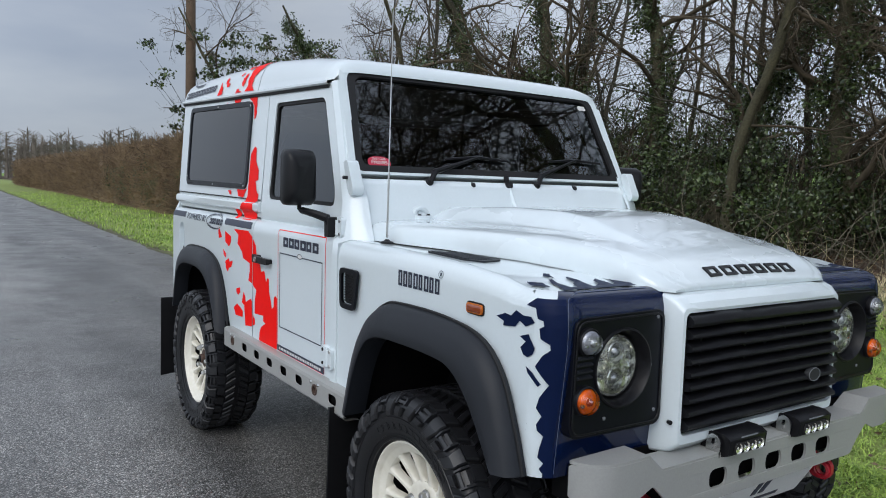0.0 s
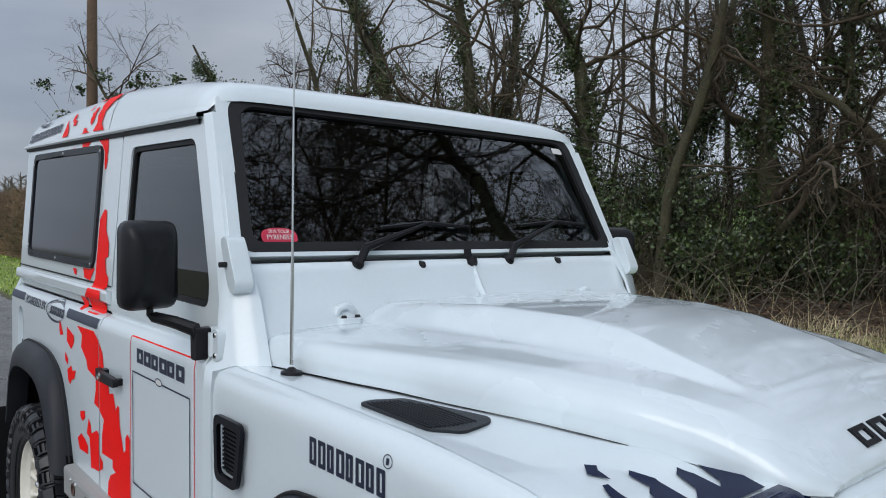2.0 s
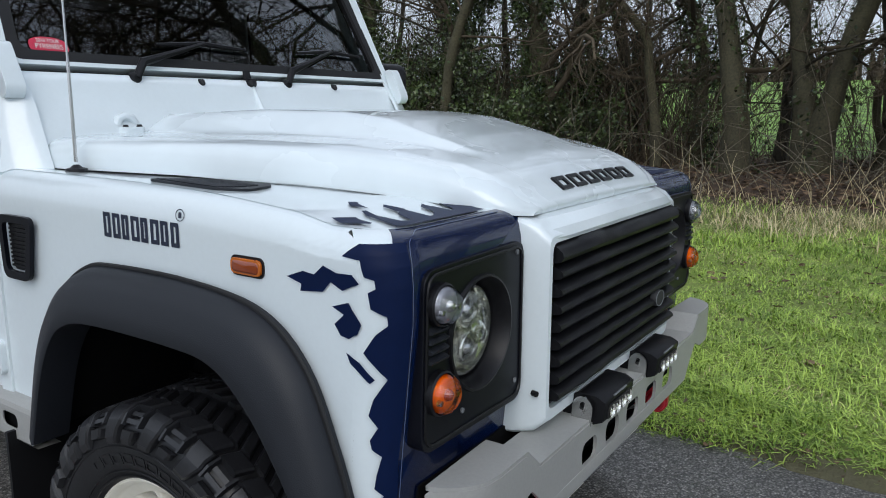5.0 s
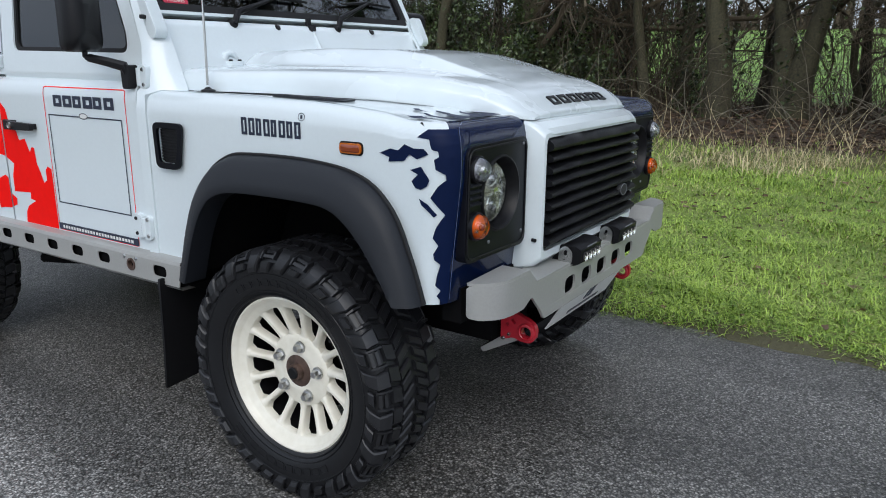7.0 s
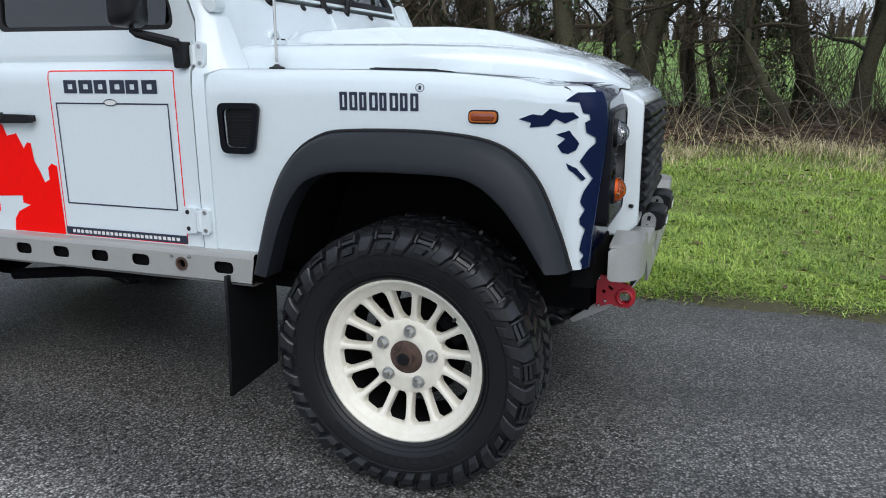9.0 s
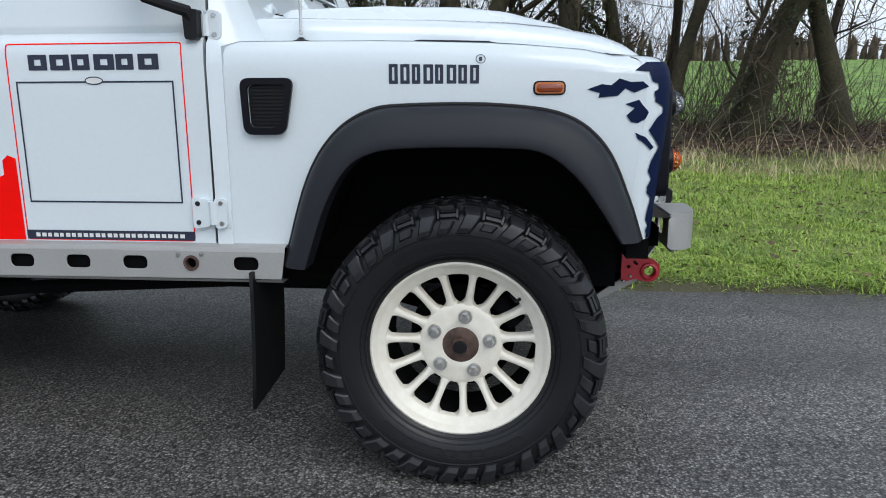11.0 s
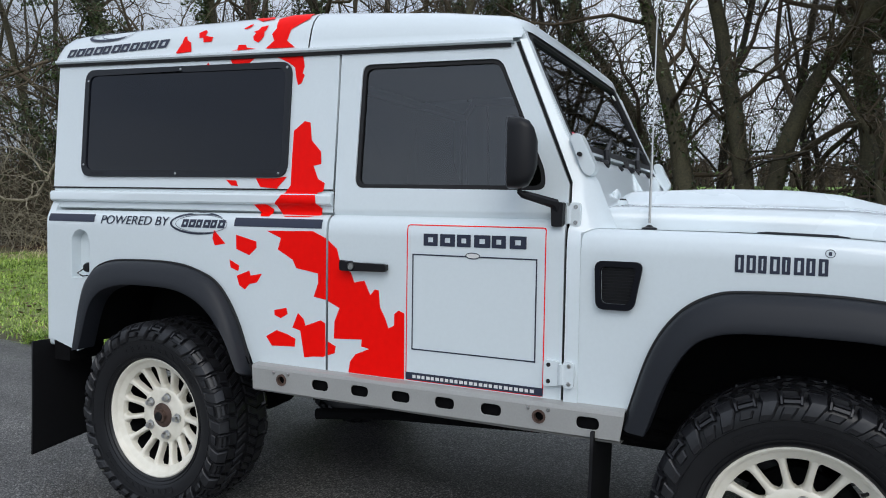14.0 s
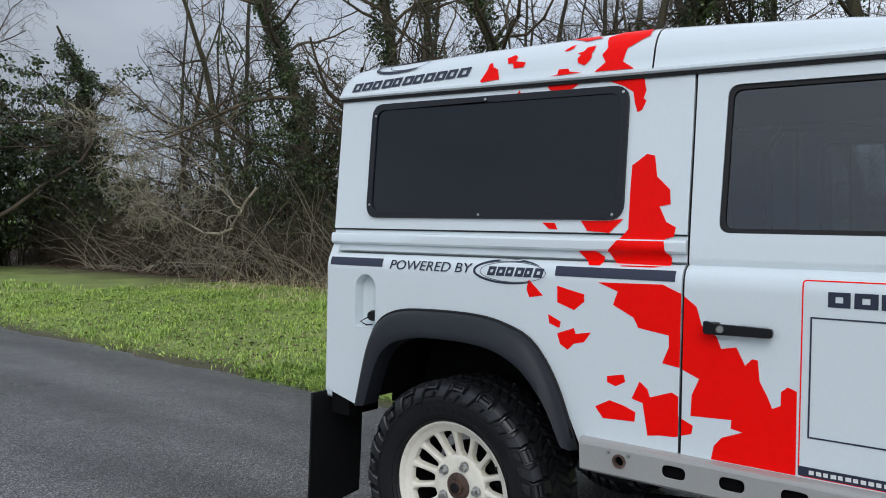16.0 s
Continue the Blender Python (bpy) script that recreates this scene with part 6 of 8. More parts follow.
for y in (-0.685, 0.685):
    bm = empty_bm()
    tube(bm, [(1.655, y, 1.44), (1.56, y * 0.975, 1.64), (1.462, y * 0.945, 1.84)], [0.030, 0.026, 0.026], 8)
    part("pillar_trim", bm, mat("pale_grey_pillar_trim", (0.42, 0.44, 0.45), 0.6, vary=0.1), car, "pale grey trim inside the screen pillar")
bm = empty_bm()
box(bm, 0.60, 0.63, -0.690, 0.690, 0.70, 1.78)
part("cab_divider", bm, M_TRIM, car)
bm = empty_bm()
box(bm, -0.66, 1.44, -0.70, 0.70, 1.868, 1.876)
part("headlining", bm, M_TRIMG, car)


# ---- livery ----
WAIST_Z = [0.58, 1.182, 1.205, 1.222, 1.232, 1.2365, 1.245, 1.266, 1.270, 1.277, 1.303, 1.311, 1.3135, 1.325, 1.86]
WAIST_Y = [0.806, 0.808, 0.804, 0.795, 0.782, 0.768, 0.769, 0.768, 0.781, 0.788, 0.788, 0.782, 0.770, 0.769, 0.727]


def waist(s, out):
    return lambda x, z: (x, s * (lerp(z - rake(x, z), WAIST_Z, WAIST_Y) + out), z)


def roof_side(s, out):
    def place(x, z):
        g = gutter_z(x)
        h = lerp(x, [-0.72, 0.0, 0.66, 0.80], [2.052, 2.046, 2.030, 2.017]) - g
        f = (z - g) / h
        return (x, s * (lerp(f, [0.0, 0.05, 0.22, 0.42, 0.62, 0.78, 0.885, 0.935, 0.965], [0.742, 0.738, 0.731, 0.722, 0.706, 0.680, 0.640, 0.58, 0.42]) + out), z + out)
    return place


def decal(name, poly, place, knots, material, label="", holes=(), gap=None, across=()):
    """A vinyl patch laid on the bodywork."""
    bm = empty_bm()
    flat(bm, [poly] + list(holes), lambda u, v: (u, v, 0), knots)
    for c in list(across) + (list(gap) if gap else []):
        bmesh.ops.bisect_plane(bm, geom=bm.verts[:] + bm.edges[:] + bm.faces[:], plane_co=(c, 0, 0), plane_no=(1, 0, 0), dist=1e-5)
    if gap:
        dead = [f for f in bm.faces if gap[0] < f.calc_center_median().x < gap[1]]
        bmesh.ops.delete(bm, geom=dead, context="FACES")
    for v in bm.verts:
        v.co = Vector(place(v.co.x, v.co.y))
    return part(name, bm, material, car, label, sharp=60)


RED_LOW = [
    [(0.55, 1.172), (0.617, 1.146), (0.602, 1.103), (0.671, 1.068), (0.688, 1.037), (0.785, 1.022), (0.786, 0.987), (0.766, 0.936), (0.819, 0.928), (0.879, 0.902), (0.858, 0.851), (0.856, 0.789), (0.974, 0.796), (0.972, 0.771), (1.005, 0.765), (0.947, 0.74), (0.926, 0.713), (0.919, 0.672),
     (1.147, 0.672), (1.145, 0.902), (1.122, 0.911), (1.105, 0.896), (1.105, 0.857), (1.083, 0.845), (1.069, 0.879), (1.048, 0.917), (1.042, 0.976), (1.026, 0.978), (1.008, 0.957), (0.983, 1.007), (0.941, 0.998), (0.926, 1.033), (0.883, 1.061), (0.867, 1.115), (0.822, 1.15), (0.762, 1.176)],
    [(0.291, 1.169), (0.348, 1.117), (0.295, 1.108), (0.283, 1.135)],
    [(0.402, 1.153), (0.501, 1.13), (0.502, 1.106), (0.466, 1.076), (0.403, 1.098)],
    [(0.369, 1.056), (0.418, 1.034), (0.413, 1.012), (0.375, 1.025)],
    [(0.405, 0.994), (0.467, 1.017), (0.473, 0.998), (0.528, 1.008), (0.504, 0.974), (0.467, 0.965), (0.445, 0.943), (0.417, 0.959)],
    [(0.587, 0.874), (0.643, 0.886), (0.649, 0.863), (0.617, 0.845), (0.588, 0.855)],
    [(0.548, 0.771), (0.597, 0.798), (0.645, 0.788), (0.685, 0.773), (0.682, 0.743), (0.622, 0.74), (0.576, 0.737)],
    [(0.696, 0.871), (0.722, 0.85), (0.73, 0.826), (0.798, 0.851), (0.818, 0.841), (0.819, 0.781), (0.864, 0.761), (0.86, 0.736), (0.808, 0.717), (0.763, 0.714), (0.725, 0.707), (0.716, 0.757), (0.707, 0.805), (0.671, 0.814)],
]
RED_HIGH = [
    [(0.46, 1.271), (0.524, 1.272), (0.555, 1.253), (0.546, 1.226), (0.507, 1.226)],
    [(0.68, 1.585), (0.706, 1.578), (0.716, 1.512), (0.76, 1.469), (0.764, 1.423), (0.729, 1.417), (0.753, 1.368), (0.784, 1.352), (0.779, 1.322), (0.752, 1.316), (0.759, 1.276), (0.775, 1.258), (0.775, 1.234), (0.726, 1.226), (0.620, 1.226), (0.593, 1.237), (0.568, 1.273), (0.61, 1.321), (0.630, 1.344), (0.630, 1.417), (0.630, 1.464), (0.632, 1.55)],
    [(0.315, 1.366), (0.365, 1.364), (0.376, 1.342), (0.343, 1.344)],
    [(0.462, 1.372), (0.562, 1.372), (0.612, 1.378), (0.565, 1.332), (0.487, 1.338)],
    [(0.535, 1.836), (0.655, 1.838), (0.666, 1.790), (0.658, 1.766), (0.668, 1.757), (0.655, 1.728), (0.640, 1.722), (0.630, 1.750), (0.622, 1.790), (0.590, 1.812)],
    [(0.303, 1.846), (0.315, 1.828), (0.355, 1.821), (0.402, 1.824), (0.435, 1.844)],
    [(0.178, 1.822), (0.190, 1.840), (0.200, 1.826)],
]
RED_ROOF = [
    [(0.657, 2.012), (0.546, 2.012), (0.511, 1.989), (0.522, 1.948), (0.506, 1.924), (0.522, 1.897), (0.486, 1.868), (0.625, 1.862), (0.583, 1.891), (0.593, 1.936), (0.661, 1.974)],
    [(0.354, 2.018), (0.446, 2.017), (0.489, 1.995), (0.433, 1.988)],
    [(0.413, 1.943), (0.434, 1.948), (0.445, 1.961), (0.477, 1.964), (0.473, 1.946), (0.466, 1.938), (0.468, 1.920), (0.459, 1.908), (0.445, 1.896), (0.420, 1.908), (0.415, 1.924), (0.427, 1.936)],
    [(0.358, 1.961), (0.383, 1.976), (0.399, 1.979), (0.392, 1.966), (0.370, 1.958)],
    [(0.022, 1.890), (0.031, 1.901), (0.048, 1.930), (0.053, 1.953), (0.066, 1.956), (0.074, 1.937), (0.095, 1.926), (0.106, 1.887), (0.029, 1.884)],
    [(0.126, 1.965), (0.158, 1.975), (0.171, 1.965), (0.166, 1.948), (0.209, 1.939), (0.205, 1.921), (0.162, 1.921), (0.156, 1.942), (0.136, 1.942)],
    [(0.318, 1.872), (0.346, 1.876), (0.349, 1.894), (0.385, 1.892), (0.393, 1.880), (0.438, 1.872)],
]
NAVY_SIDE = [
    [(2.708, 1.081), (2.744, 1.094), (2.768, 1.091), (2.788, 1.108), (2.816, 1.099), (2.847, 1.1), (2.859, 1.087), (2.827, 1.072), (2.803, 1.083), (2.786, 1.065), (2.737, 1.06), (2.74, 1.072)],
    [(2.805, 1.044), (2.839, 1.055), (2.862, 1.023), (2.854, 1.006), (2.838, 0.996), (2.821, 0.999), (2.809, 1.016), (2.829, 1.034)],
    [(2.832, 0.973), (2.857, 0.961), (2.88, 0.935), (2.872, 0.928), (2.858, 0.942), (2.84, 0.956)],
    [(2.851, 1.148), (2.826, 1.127), (2.859, 1.124), (2.868, 1.099), (2.884, 1.095), (2.886, 1.082), (2.874, 1.075), (2.878, 1.05), (2.900, 1.038), (2.901, 1.024), (2.884, 1.009), (2.864, 0.978), (2.880, 0.958), (2.896, 0.935), (2.886, 0.918), (2.876, 0.901), (2.868, 0.874), (2.880, 0.853),
     (2.868, 0.831), (2.870, 0.815), (2.882, 0.802), (2.874, 0.770), (2.870, 0.745), (2.880, 0.730), (2.872, 0.715), (2.882, 0.692), (2.889, 0.692), (2.895, 0.78), (2.909, 0.9), (2.922, 1.02), (2.923, 1.08), (2.920, 1.115), (2.914, 1.135), (2.906, 1.149)],
]
NAVY_TOP = [
    [(2.753, -0.741), (2.768, -0.697), (2.794, -0.709), (2.819, -0.716), (2.825, -0.726), (2.786, -0.752)],
    [(2.689, -0.627), (2.702, -0.614), (2.713, -0.625), (2.741, -0.63), (2.714, -0.65)],
    [(2.746, -0.657), (2.748, -0.646), (2.84, -0.667), (2.851, -0.651), (2.794, -0.615), (2.779, -0.592), (2.744, -0.593), (2.734, -0.58), (2.767, -0.562), (2.848, -0.592), (2.847, -0.581), (2.823, -0.546), (2.773, -0.516), (2.76, -0.496), (2.786, -0.492), (2.84, -0.51), (2.827, -0.489), (2.777, -0.457), (2.737, -0.439), (2.731, -0.427), (2.757, -0.424), (2.797, -0.427), (2.825, -0.432), (2.8795, -0.46), (2.8795, -0.617), (2.8795, -0.700), (2.873, -0.722), (2.858, -0.709), (2.805, -0.683), (2.768, -0.67)],
]


def wing_round(s, out):
    """The wing's side with its rounded front corner."""
    def place(x, z):
        a = (x - nose_x(z) + CORNER) / CORNER
        ys = lerp(z, Z_LOW, Y_LOW) - 0.0092 + out + nose_in(z)
        if a <= 0:
            zz = z
            for _ in range(6):
                zz = z + wing_drop(x) * smooth01((zz - 1.08) / 0.12)
            return (x, s * (lerp(zz, Z_WING, Y_LOW) - wing_in(x) + out), z)
        a = math.acos(min(1.0, a))
        return (nose_x(z) + out - CORNER * (1 - math.cos(a)), s * (ys - (CORNER + 0.002) * (1 - math.sin(a))), z)
    return place


def blocks(x0, x1, z0, z1, n, place, material, slant=0.0, fill=0.78, name="name_block", stroke=0.0):
    """A maker's name as a row of plain shapes: solid bars, or hollow ones where stroke is given."""
    step, h = (x1 - x0) / n, z1 - z0
    for k in range(n):
        a = x0 + k * step
        b = a + step * (fill + 0.07 * math.sin(k * 2.7))
        bm = empty_bm()
        lean = lambda u, v: place(u + slant * (v - z0), v)
        o = rounded([(a, z0), (b, z0), (b, z1), (a, z1)], h * 0.03, 2)
        if stroke:
            w = max(stroke, (b - a) * 0.33)
            i = [(a + w, z0 + stroke), (b - w, z0 + stroke), (b - w, z1 - stroke), (a + w, z1 - stroke)]
            flat(bm, [o, i], lean)
        else:
            flat(bm, [o], lean)
        part(name, bm, material, car)


def ring_decal(cx, cz, rx, rz, w, place, material, a0=0.0, a1=2 * math.pi, name="emblem_ring"):
    bm = empty_bm()
    rows = []
    for a in np.linspace(a0, a1, 41):
        t = w * (1.0 if a1 - a0 > 6 else math.sin((a - a0) / (a1 - a0) * math.pi) ** 0.6 + 0.15)
        rows.append([place(cx + (rx - d) * math.cos(a), cz + (rz - d) * math.sin(a)) for d in (0.0, t)])
    grid(bm, rows)
    part(name, bm, material, car)


def outline(x0, x1, z0, z1, w, r, place, material, name, knots=()):
    o = rounded([(x0, z0), (x1, z0), (x1, z1), (x0, z1)], r, 3) if r else [(x0, z0), (x1, z0), (x1, z1), (x0, z1)]
    i = rounded([(x0 + w, z0 + w), (x1 - w, z0 + w), (x1 - w, z1 - w), (x0 + w, z1 - w)], max(r - w, 0.001), 3) if r else [(x0 + w, z0 + w), (x1 - w, z0 + w), (x1 - w, z1 - w), (x0 + w, z1 - w)]
    decal(name, o, place, knots, material, holes=[i])


def livery(s):
    low = Z_LOW[1:-1]
    for poly in RED_LOW:
        decal("red_splash", poly, side_low(s, 0.0014), low, M_RED, "red vinyl splash", gap=(0.820, 0.829))
    for poly in RED_HIGH:
        decal("red_splash", poly, waist(s, 0.0016), [z + 0.003 for z in WAIST_Z[5:-1]], M_RED, "red vinyl splash")
    for poly in RED_ROOF:
        decal("red_splash", poly, roof_side(s, 0.0022), list(np.arange(1.86, 2.03, 0.012)), M_RED, "red vinyl splash")
    for poly in NAVY_SIDE:
        decal("navy_splash", poly, wing_round(s, 0.0026), list(np.arange(0.72, 1.09, 0.03)) + list(np.arange(1.09, 1.16, 0.008)), M_NAVYV, "navy vinyl splash", across=list(np.arange(2.80, 2.93, 0.008)))
    for poly in NAVY_TOP:
        p2 = [(x, -s * y) for x, y in poly]
        decal("navy_splash", p2, lambda x, y: (x, y, wing_top_z(x, y) + 0.0035), [], M_NAVYV, "navy vinyl splash", across=list(np.arange(2.71, 2.88, 0.01)))
    # bands either side of the words
    for x0, x1 in ((-0.676, -0.384), (0.392, 0.800)):
        decal("dark_band", [(x0, 1.186), (x1, 1.186), (x1, 1.219), (x0, 1.219)], side_low(s, 0.0022), low, M_INK)
    # door panel sticker
    outline(1.152, 1.648, 0.673, 1.210, 0.0035, 0.012, side_low(s, 0.0012), M_RED, "sticker_border", low)
    outline(1.174, 1.620, 0.780, 1.110, 0.0045, 0.0, side_low(s, 0.0016), M_INK, "sticker_frame")
    decal("web_strip", [(1.153, 0.675), (1.647, 0.675), (1.647, 0.701), (1.153, 0.701)], side_low(s, 0.0018), [], M_INK, "dark strip with small white bars")
    blocks(1.216, 1.588, 1.139, 1.180, 6, side_low(s, 0.0016), M_INK, fill=0.86, stroke=0.0125)
    blocks(1.180, 1.622, 0.682, 0.693, 25, side_low(s, 0.0026), M_PLATE, fill=0.70, name="web_bar")
    ring_decal(1.398, 1.111, 0.026, 0.011, 0.003, side_low(s, 0.0026), M_INK)
    decal("emblem_fill", [(1.398 + 0.023 * math.cos(a), 1.111 + 0.0085 * math.sin(a)) for a in np.linspace(0, 2 * math.pi, 21)[:-1]], side_low(s, 0.0020), [], M_PLATE)
    # wing lettering and emblem blocks
    blocks(2.200, 2.440, 1.098, 1.150, 8, wing_side(s, 0.0014), M_INK, fill=0.78, stroke=0.0088)
    ring_decal(2.437, 1.167, 0.0125, 0.0125, 0.0018, wing_side(s, 0.0016), M_INK)
    decal("emblem_dot", rounded([(2.433, 1.161), (2.441, 1.161), (2.441, 1.173), (2.433, 1.173)], 0.002), wing_side(s, 0.0018), Z_WING[1:-1], M_INK)
    # tub emblem
    ring_decal(0.205, 1.192, 0.148, 0.044, 0.009, side_low(s, 0.0018), M_INK, 0.6, 5.4)
    ring_decal(0.222, 1.191, 0.135, 0.036, 0.0022, side_low(s, 0.0018), M_INK)
    blocks(0.118, 0.345, 1.176, 1.208, 6, side_low(s, 0.0022), M_INK, slant=0.25, fill=0.86, stroke=0.0105)
    # roof words and emblem
    blocks(-0.640, -0.035, 1.916, 1.952, 11, roof_side(s, 0.0025), M_INK, slant=0.4, fill=0.86, stroke=0.0095)
    ring_decal(-0.40, 2.005, 0.135, 0.032, 0.012, roof_side(s, 0.003), M_INK, 1.2, 5.6)
    ring_decal(-0.36, 2.008, 0.10, 0.026, 0.003, roof_side(s, 0.003), M_INK)


for side_sign in (-1, 1):
    livery(side_sign)


def words(name, text, size, m, material, parent, extrude=0.0004, shear=0.0, wide=1.0):
    cu = bpy.data.curves.new(name, "FONT")
    cu.body, cu.size, cu.extrude, cu.shear, cu.align_x, cu.align_y = text, size, extrude, shear, "CENTER", "CENTER"
    cu.materials.append(material)
    ob = new(name, cu)
    ob.parent = parent
    ob.matrix_basis = m @ Matrix.Diagonal((wide, 1, 1, 1))
    return ob


words("printed_text", "POWERED BY", 0.052, pose(-0.152, -0.8085, 1.196, 84, 0, 0), M_INK, car, 0.0006, 0.25, 1.22)
words("printed_text", "POWERED BY", 0.052, pose(-0.152, 0.8085, 1.196, 84, 0, 180), M_INK, car, 0.0006, 0.25, 1.22)
for text, v, size in (("2018 TOUR", 0.073, 0.014), ("PYRENEES", 0.057, 0.019)):
    words("sticker_text", text, size, Matrix.Translation(on_screen(-0.601, v, -0.0006)) @ Matrix((Vector((0, 1, 0)), WS_DIR, WS_OUT)).transposed().to_4x4(), M_PLATE, car, 0.0003, 0, 0.85)


# ---- trees, hedge, scrub ----
class Wood:
    """Collects tapered bars into one mesh."""

    def __init__(self):
        self.groups = {}

    def bar(self, pts, rads, sides=4):
        self.groups.setdefault((len(pts), sides), []).append((pts, rads))

    def link(self, name, material, parent=None):
        vs, fs, base = [], [], 0
        for (n, sides), items in self.groups.items():
            P = np.array([i[0] for i in items], float)
            R = np.array([i[1] for i in items], float)
            m = len(P)
            ang = 2 * np.pi * np.arange(sides) / sides
            prev, rings = None, []
            for i in range(n):
                d = P[:, min(i + 1, n - 1)] - P[:, max(i - 1, 0)]
                d = d / (np.linalg.norm(d, axis=1)[:, None] + 1e-9)
                if prev is None:
                    prev = np.cross(d, (0.31, 0.52, 0.79))
                prev = prev - d * (prev * d).sum(1)[:, None]
                prev = prev / (np.linalg.norm(prev, axis=1)[:, None] + 1e-9)
                up = np.cross(d, prev)
                rings.append(P[:, i, None] + R[:, i, None, None] * (np.cos(ang)[None, :, None] * prev[:, None] + np.sin(ang)[None, :, None] * up[:, None]))
            v = np.stack(rings, 1).reshape(-1, 3)
            quad = np.array([(i * sides + k, i * sides + (k + 1) % sides, (i + 1) * sides + (k + 1) % sides, (i + 1) * sides + k) for i in range(n - 1) for k in range(sides)])
            fs.append((np.arange(m)[:, None, None] * (n * sides) + quad[None]).reshape(-1, 4) + base)
            vs.append(v)
            base += len(v)
        return arrays(name, np.concatenate(vs), np.concatenate(fs), material, parent)


def limb(rng, start, way, length, r0, r1, segs, wander, lift):
    """A crooked line of points from start."""
    jog = rng.normal(0, wander, (segs, 3)).tolist()
    px, py, pz = (float(c) for c in start)
    dx, dy, dz = (float(c) for c in way)
    k = 1 / math.sqrt(dx * dx + dy * dy + dz * dz)
    dx, dy, dz = dx * k, dy * k, dz * k
    pts, step = [np.array((px, py, pz))], length / segs
    for jx, jy, jz in jog:
        dx, dy, dz = dx + jx, dy + jy, dz + jz + lift
        k = 1 / math.sqrt(dx * dx + dy * dy + dz * dz)
        dx, dy, dz = dx * k, dy * k, dz * k
        px, py, pz = px + dx * step, py + dy * step, pz + dz * step
        pts.append(np.array((px, py, pz)))
    return pts, [r0 + (r1 - r0) * i / segs for i in range(segs + 1)]


def branch_out(rng, wood, tips, pts, rads, level, plan, ends):
    """Sets side branches along a limb, level by level."""
    if level >= len(plan):
        return
    count, share, wander, lift, spread, sides = plan[level][:6]
    ratio = plan[level][6] if len(plan[level]) > 6 else 0.62
    reach = plan[level][7] if len(plan[level]) > 7 else (0.10, 0.85)
    least = plan[0][8] if len(plan[0]) > 8 else 0.0042
    total = sum(np.linalg.norm(b - a) for a, b in zip(pts, pts[1:]))
    for c in range(count):
        t = rng.uniform(*((0.25, 1.0) if level else reach))
        f = t * (len(pts) - 1)
        i = min(int(f), len(pts) - 2)
        p = pts[i] + (pts[i + 1] - pts[i]) * (f - i)
        r = rads[i] + (rads[i + 1] - rads[i]) * (f - i)
        d = pts[i + 1] - pts[i]
        d = d / np.linalg.norm(d)
        side = rng.normal(0, 1, 3)
        side = side - d * side.dot(d)
        side = side / np.linalg.norm(side)
        way = d * (1 - spread) + side * spread
        ln = total * share * rng.uniform(0.6, 1.25) * (1.15 - 0.5 * t)
        r0 = max(least, r * ratio * rng.uniform(0.75, 1.1))
        segs = (8, 5, 3, 2)[min(level, 3)]
        q, rr = limb(rng, p, way, ln, r0, max(least * 0.7, r0 * 0.35), segs, wander, lift)
        wood.bar(q, rr, sides)
        if level + 1 == len(plan):
            ends.append(q[-1])
        branch_out(rng, wood, tips, q, rr, level + 1, plan, ends)


def leaf_cloud(rng, centres, spreads, count, size):
    """Rows of vertices and faces of many small folded leaves round the centres."""
    c = np.array(centres)[rng.integers(0, len(centres), count)]
    s = np.array(spreads)
    s = s[rng.integers(0, len(s), count)] if s.ndim == 2 else s
    p = c + rng.normal(0, 1, (count, 3)) * s
    a, b = rng.normal(0, 1, (count, 3)), rng.normal(0, 1, (count, 3))
    a /= np.linalg.norm(a, axis=1)[:, None]
    b -= a * (a * b).sum(1)[:, None]
    b /= np.linalg.norm(b, axis=1)[:, None]
    z = np.cross(a, b)
    L = size * rng.uniform(0.6, 1.4, (count, 1))
    W = L * rng.uniform(0.32, 0.5, (count, 1))
    v = np.stack([p - a * L * 0.5, p + b * W + z * W * 0.35, p + a * L * 0.5, p - b * W + z * W * 0.35], 1).reshape(-1, 3)
    i = np.arange(count)[:, None] * 4
    f = np.concatenate([i + np.array([[0, 1, 2]]), i + np.array([[0, 2, 3]])])
    return v, f


TREE_PLAN = [(16, 0.34, 0.22, 0.04, 0.66, 5, 0.42), (8, 0.46, 0.26, 0.03, 0.62, 4), (6, 0.50, 0.28, 0.0, 0.62, 3), (2, 0.66, 0.26, 0.0, 0.6, 3)]


OPEN = [(14, 0.32, 0.22, 0.04, 0.66, 5, 0.40, (0.24, 0.9)), (8, 0.46, 0.26, 0.03, 0.62, 4), (6, 0.50, 0.28, 0.0, 0.62, 3), (2, 0.66, 0.26, 0.0, 0.6, 3)]
SLIM = [(12, 0.24, 0.22, 0.03, 0.60, 4, 0.30, (0.35, 1.0)), (7, 0.5, 0.24, 0.0, 0.6, 3), (5, 0.5, 0.24, 0.0, 0.6, 3), (2, 0.6, 0.22, 0.0, 0.6, 3)]
DEEP = [(13, 0.30, 0.22, 0.05, 0.6, 4, 0.42, (0.08, 0.7)), (6, 0.5, 0.26, 0.0, 0.6, 3), (3, 0.5, 0.26, 0.0, 0.6, 3)]


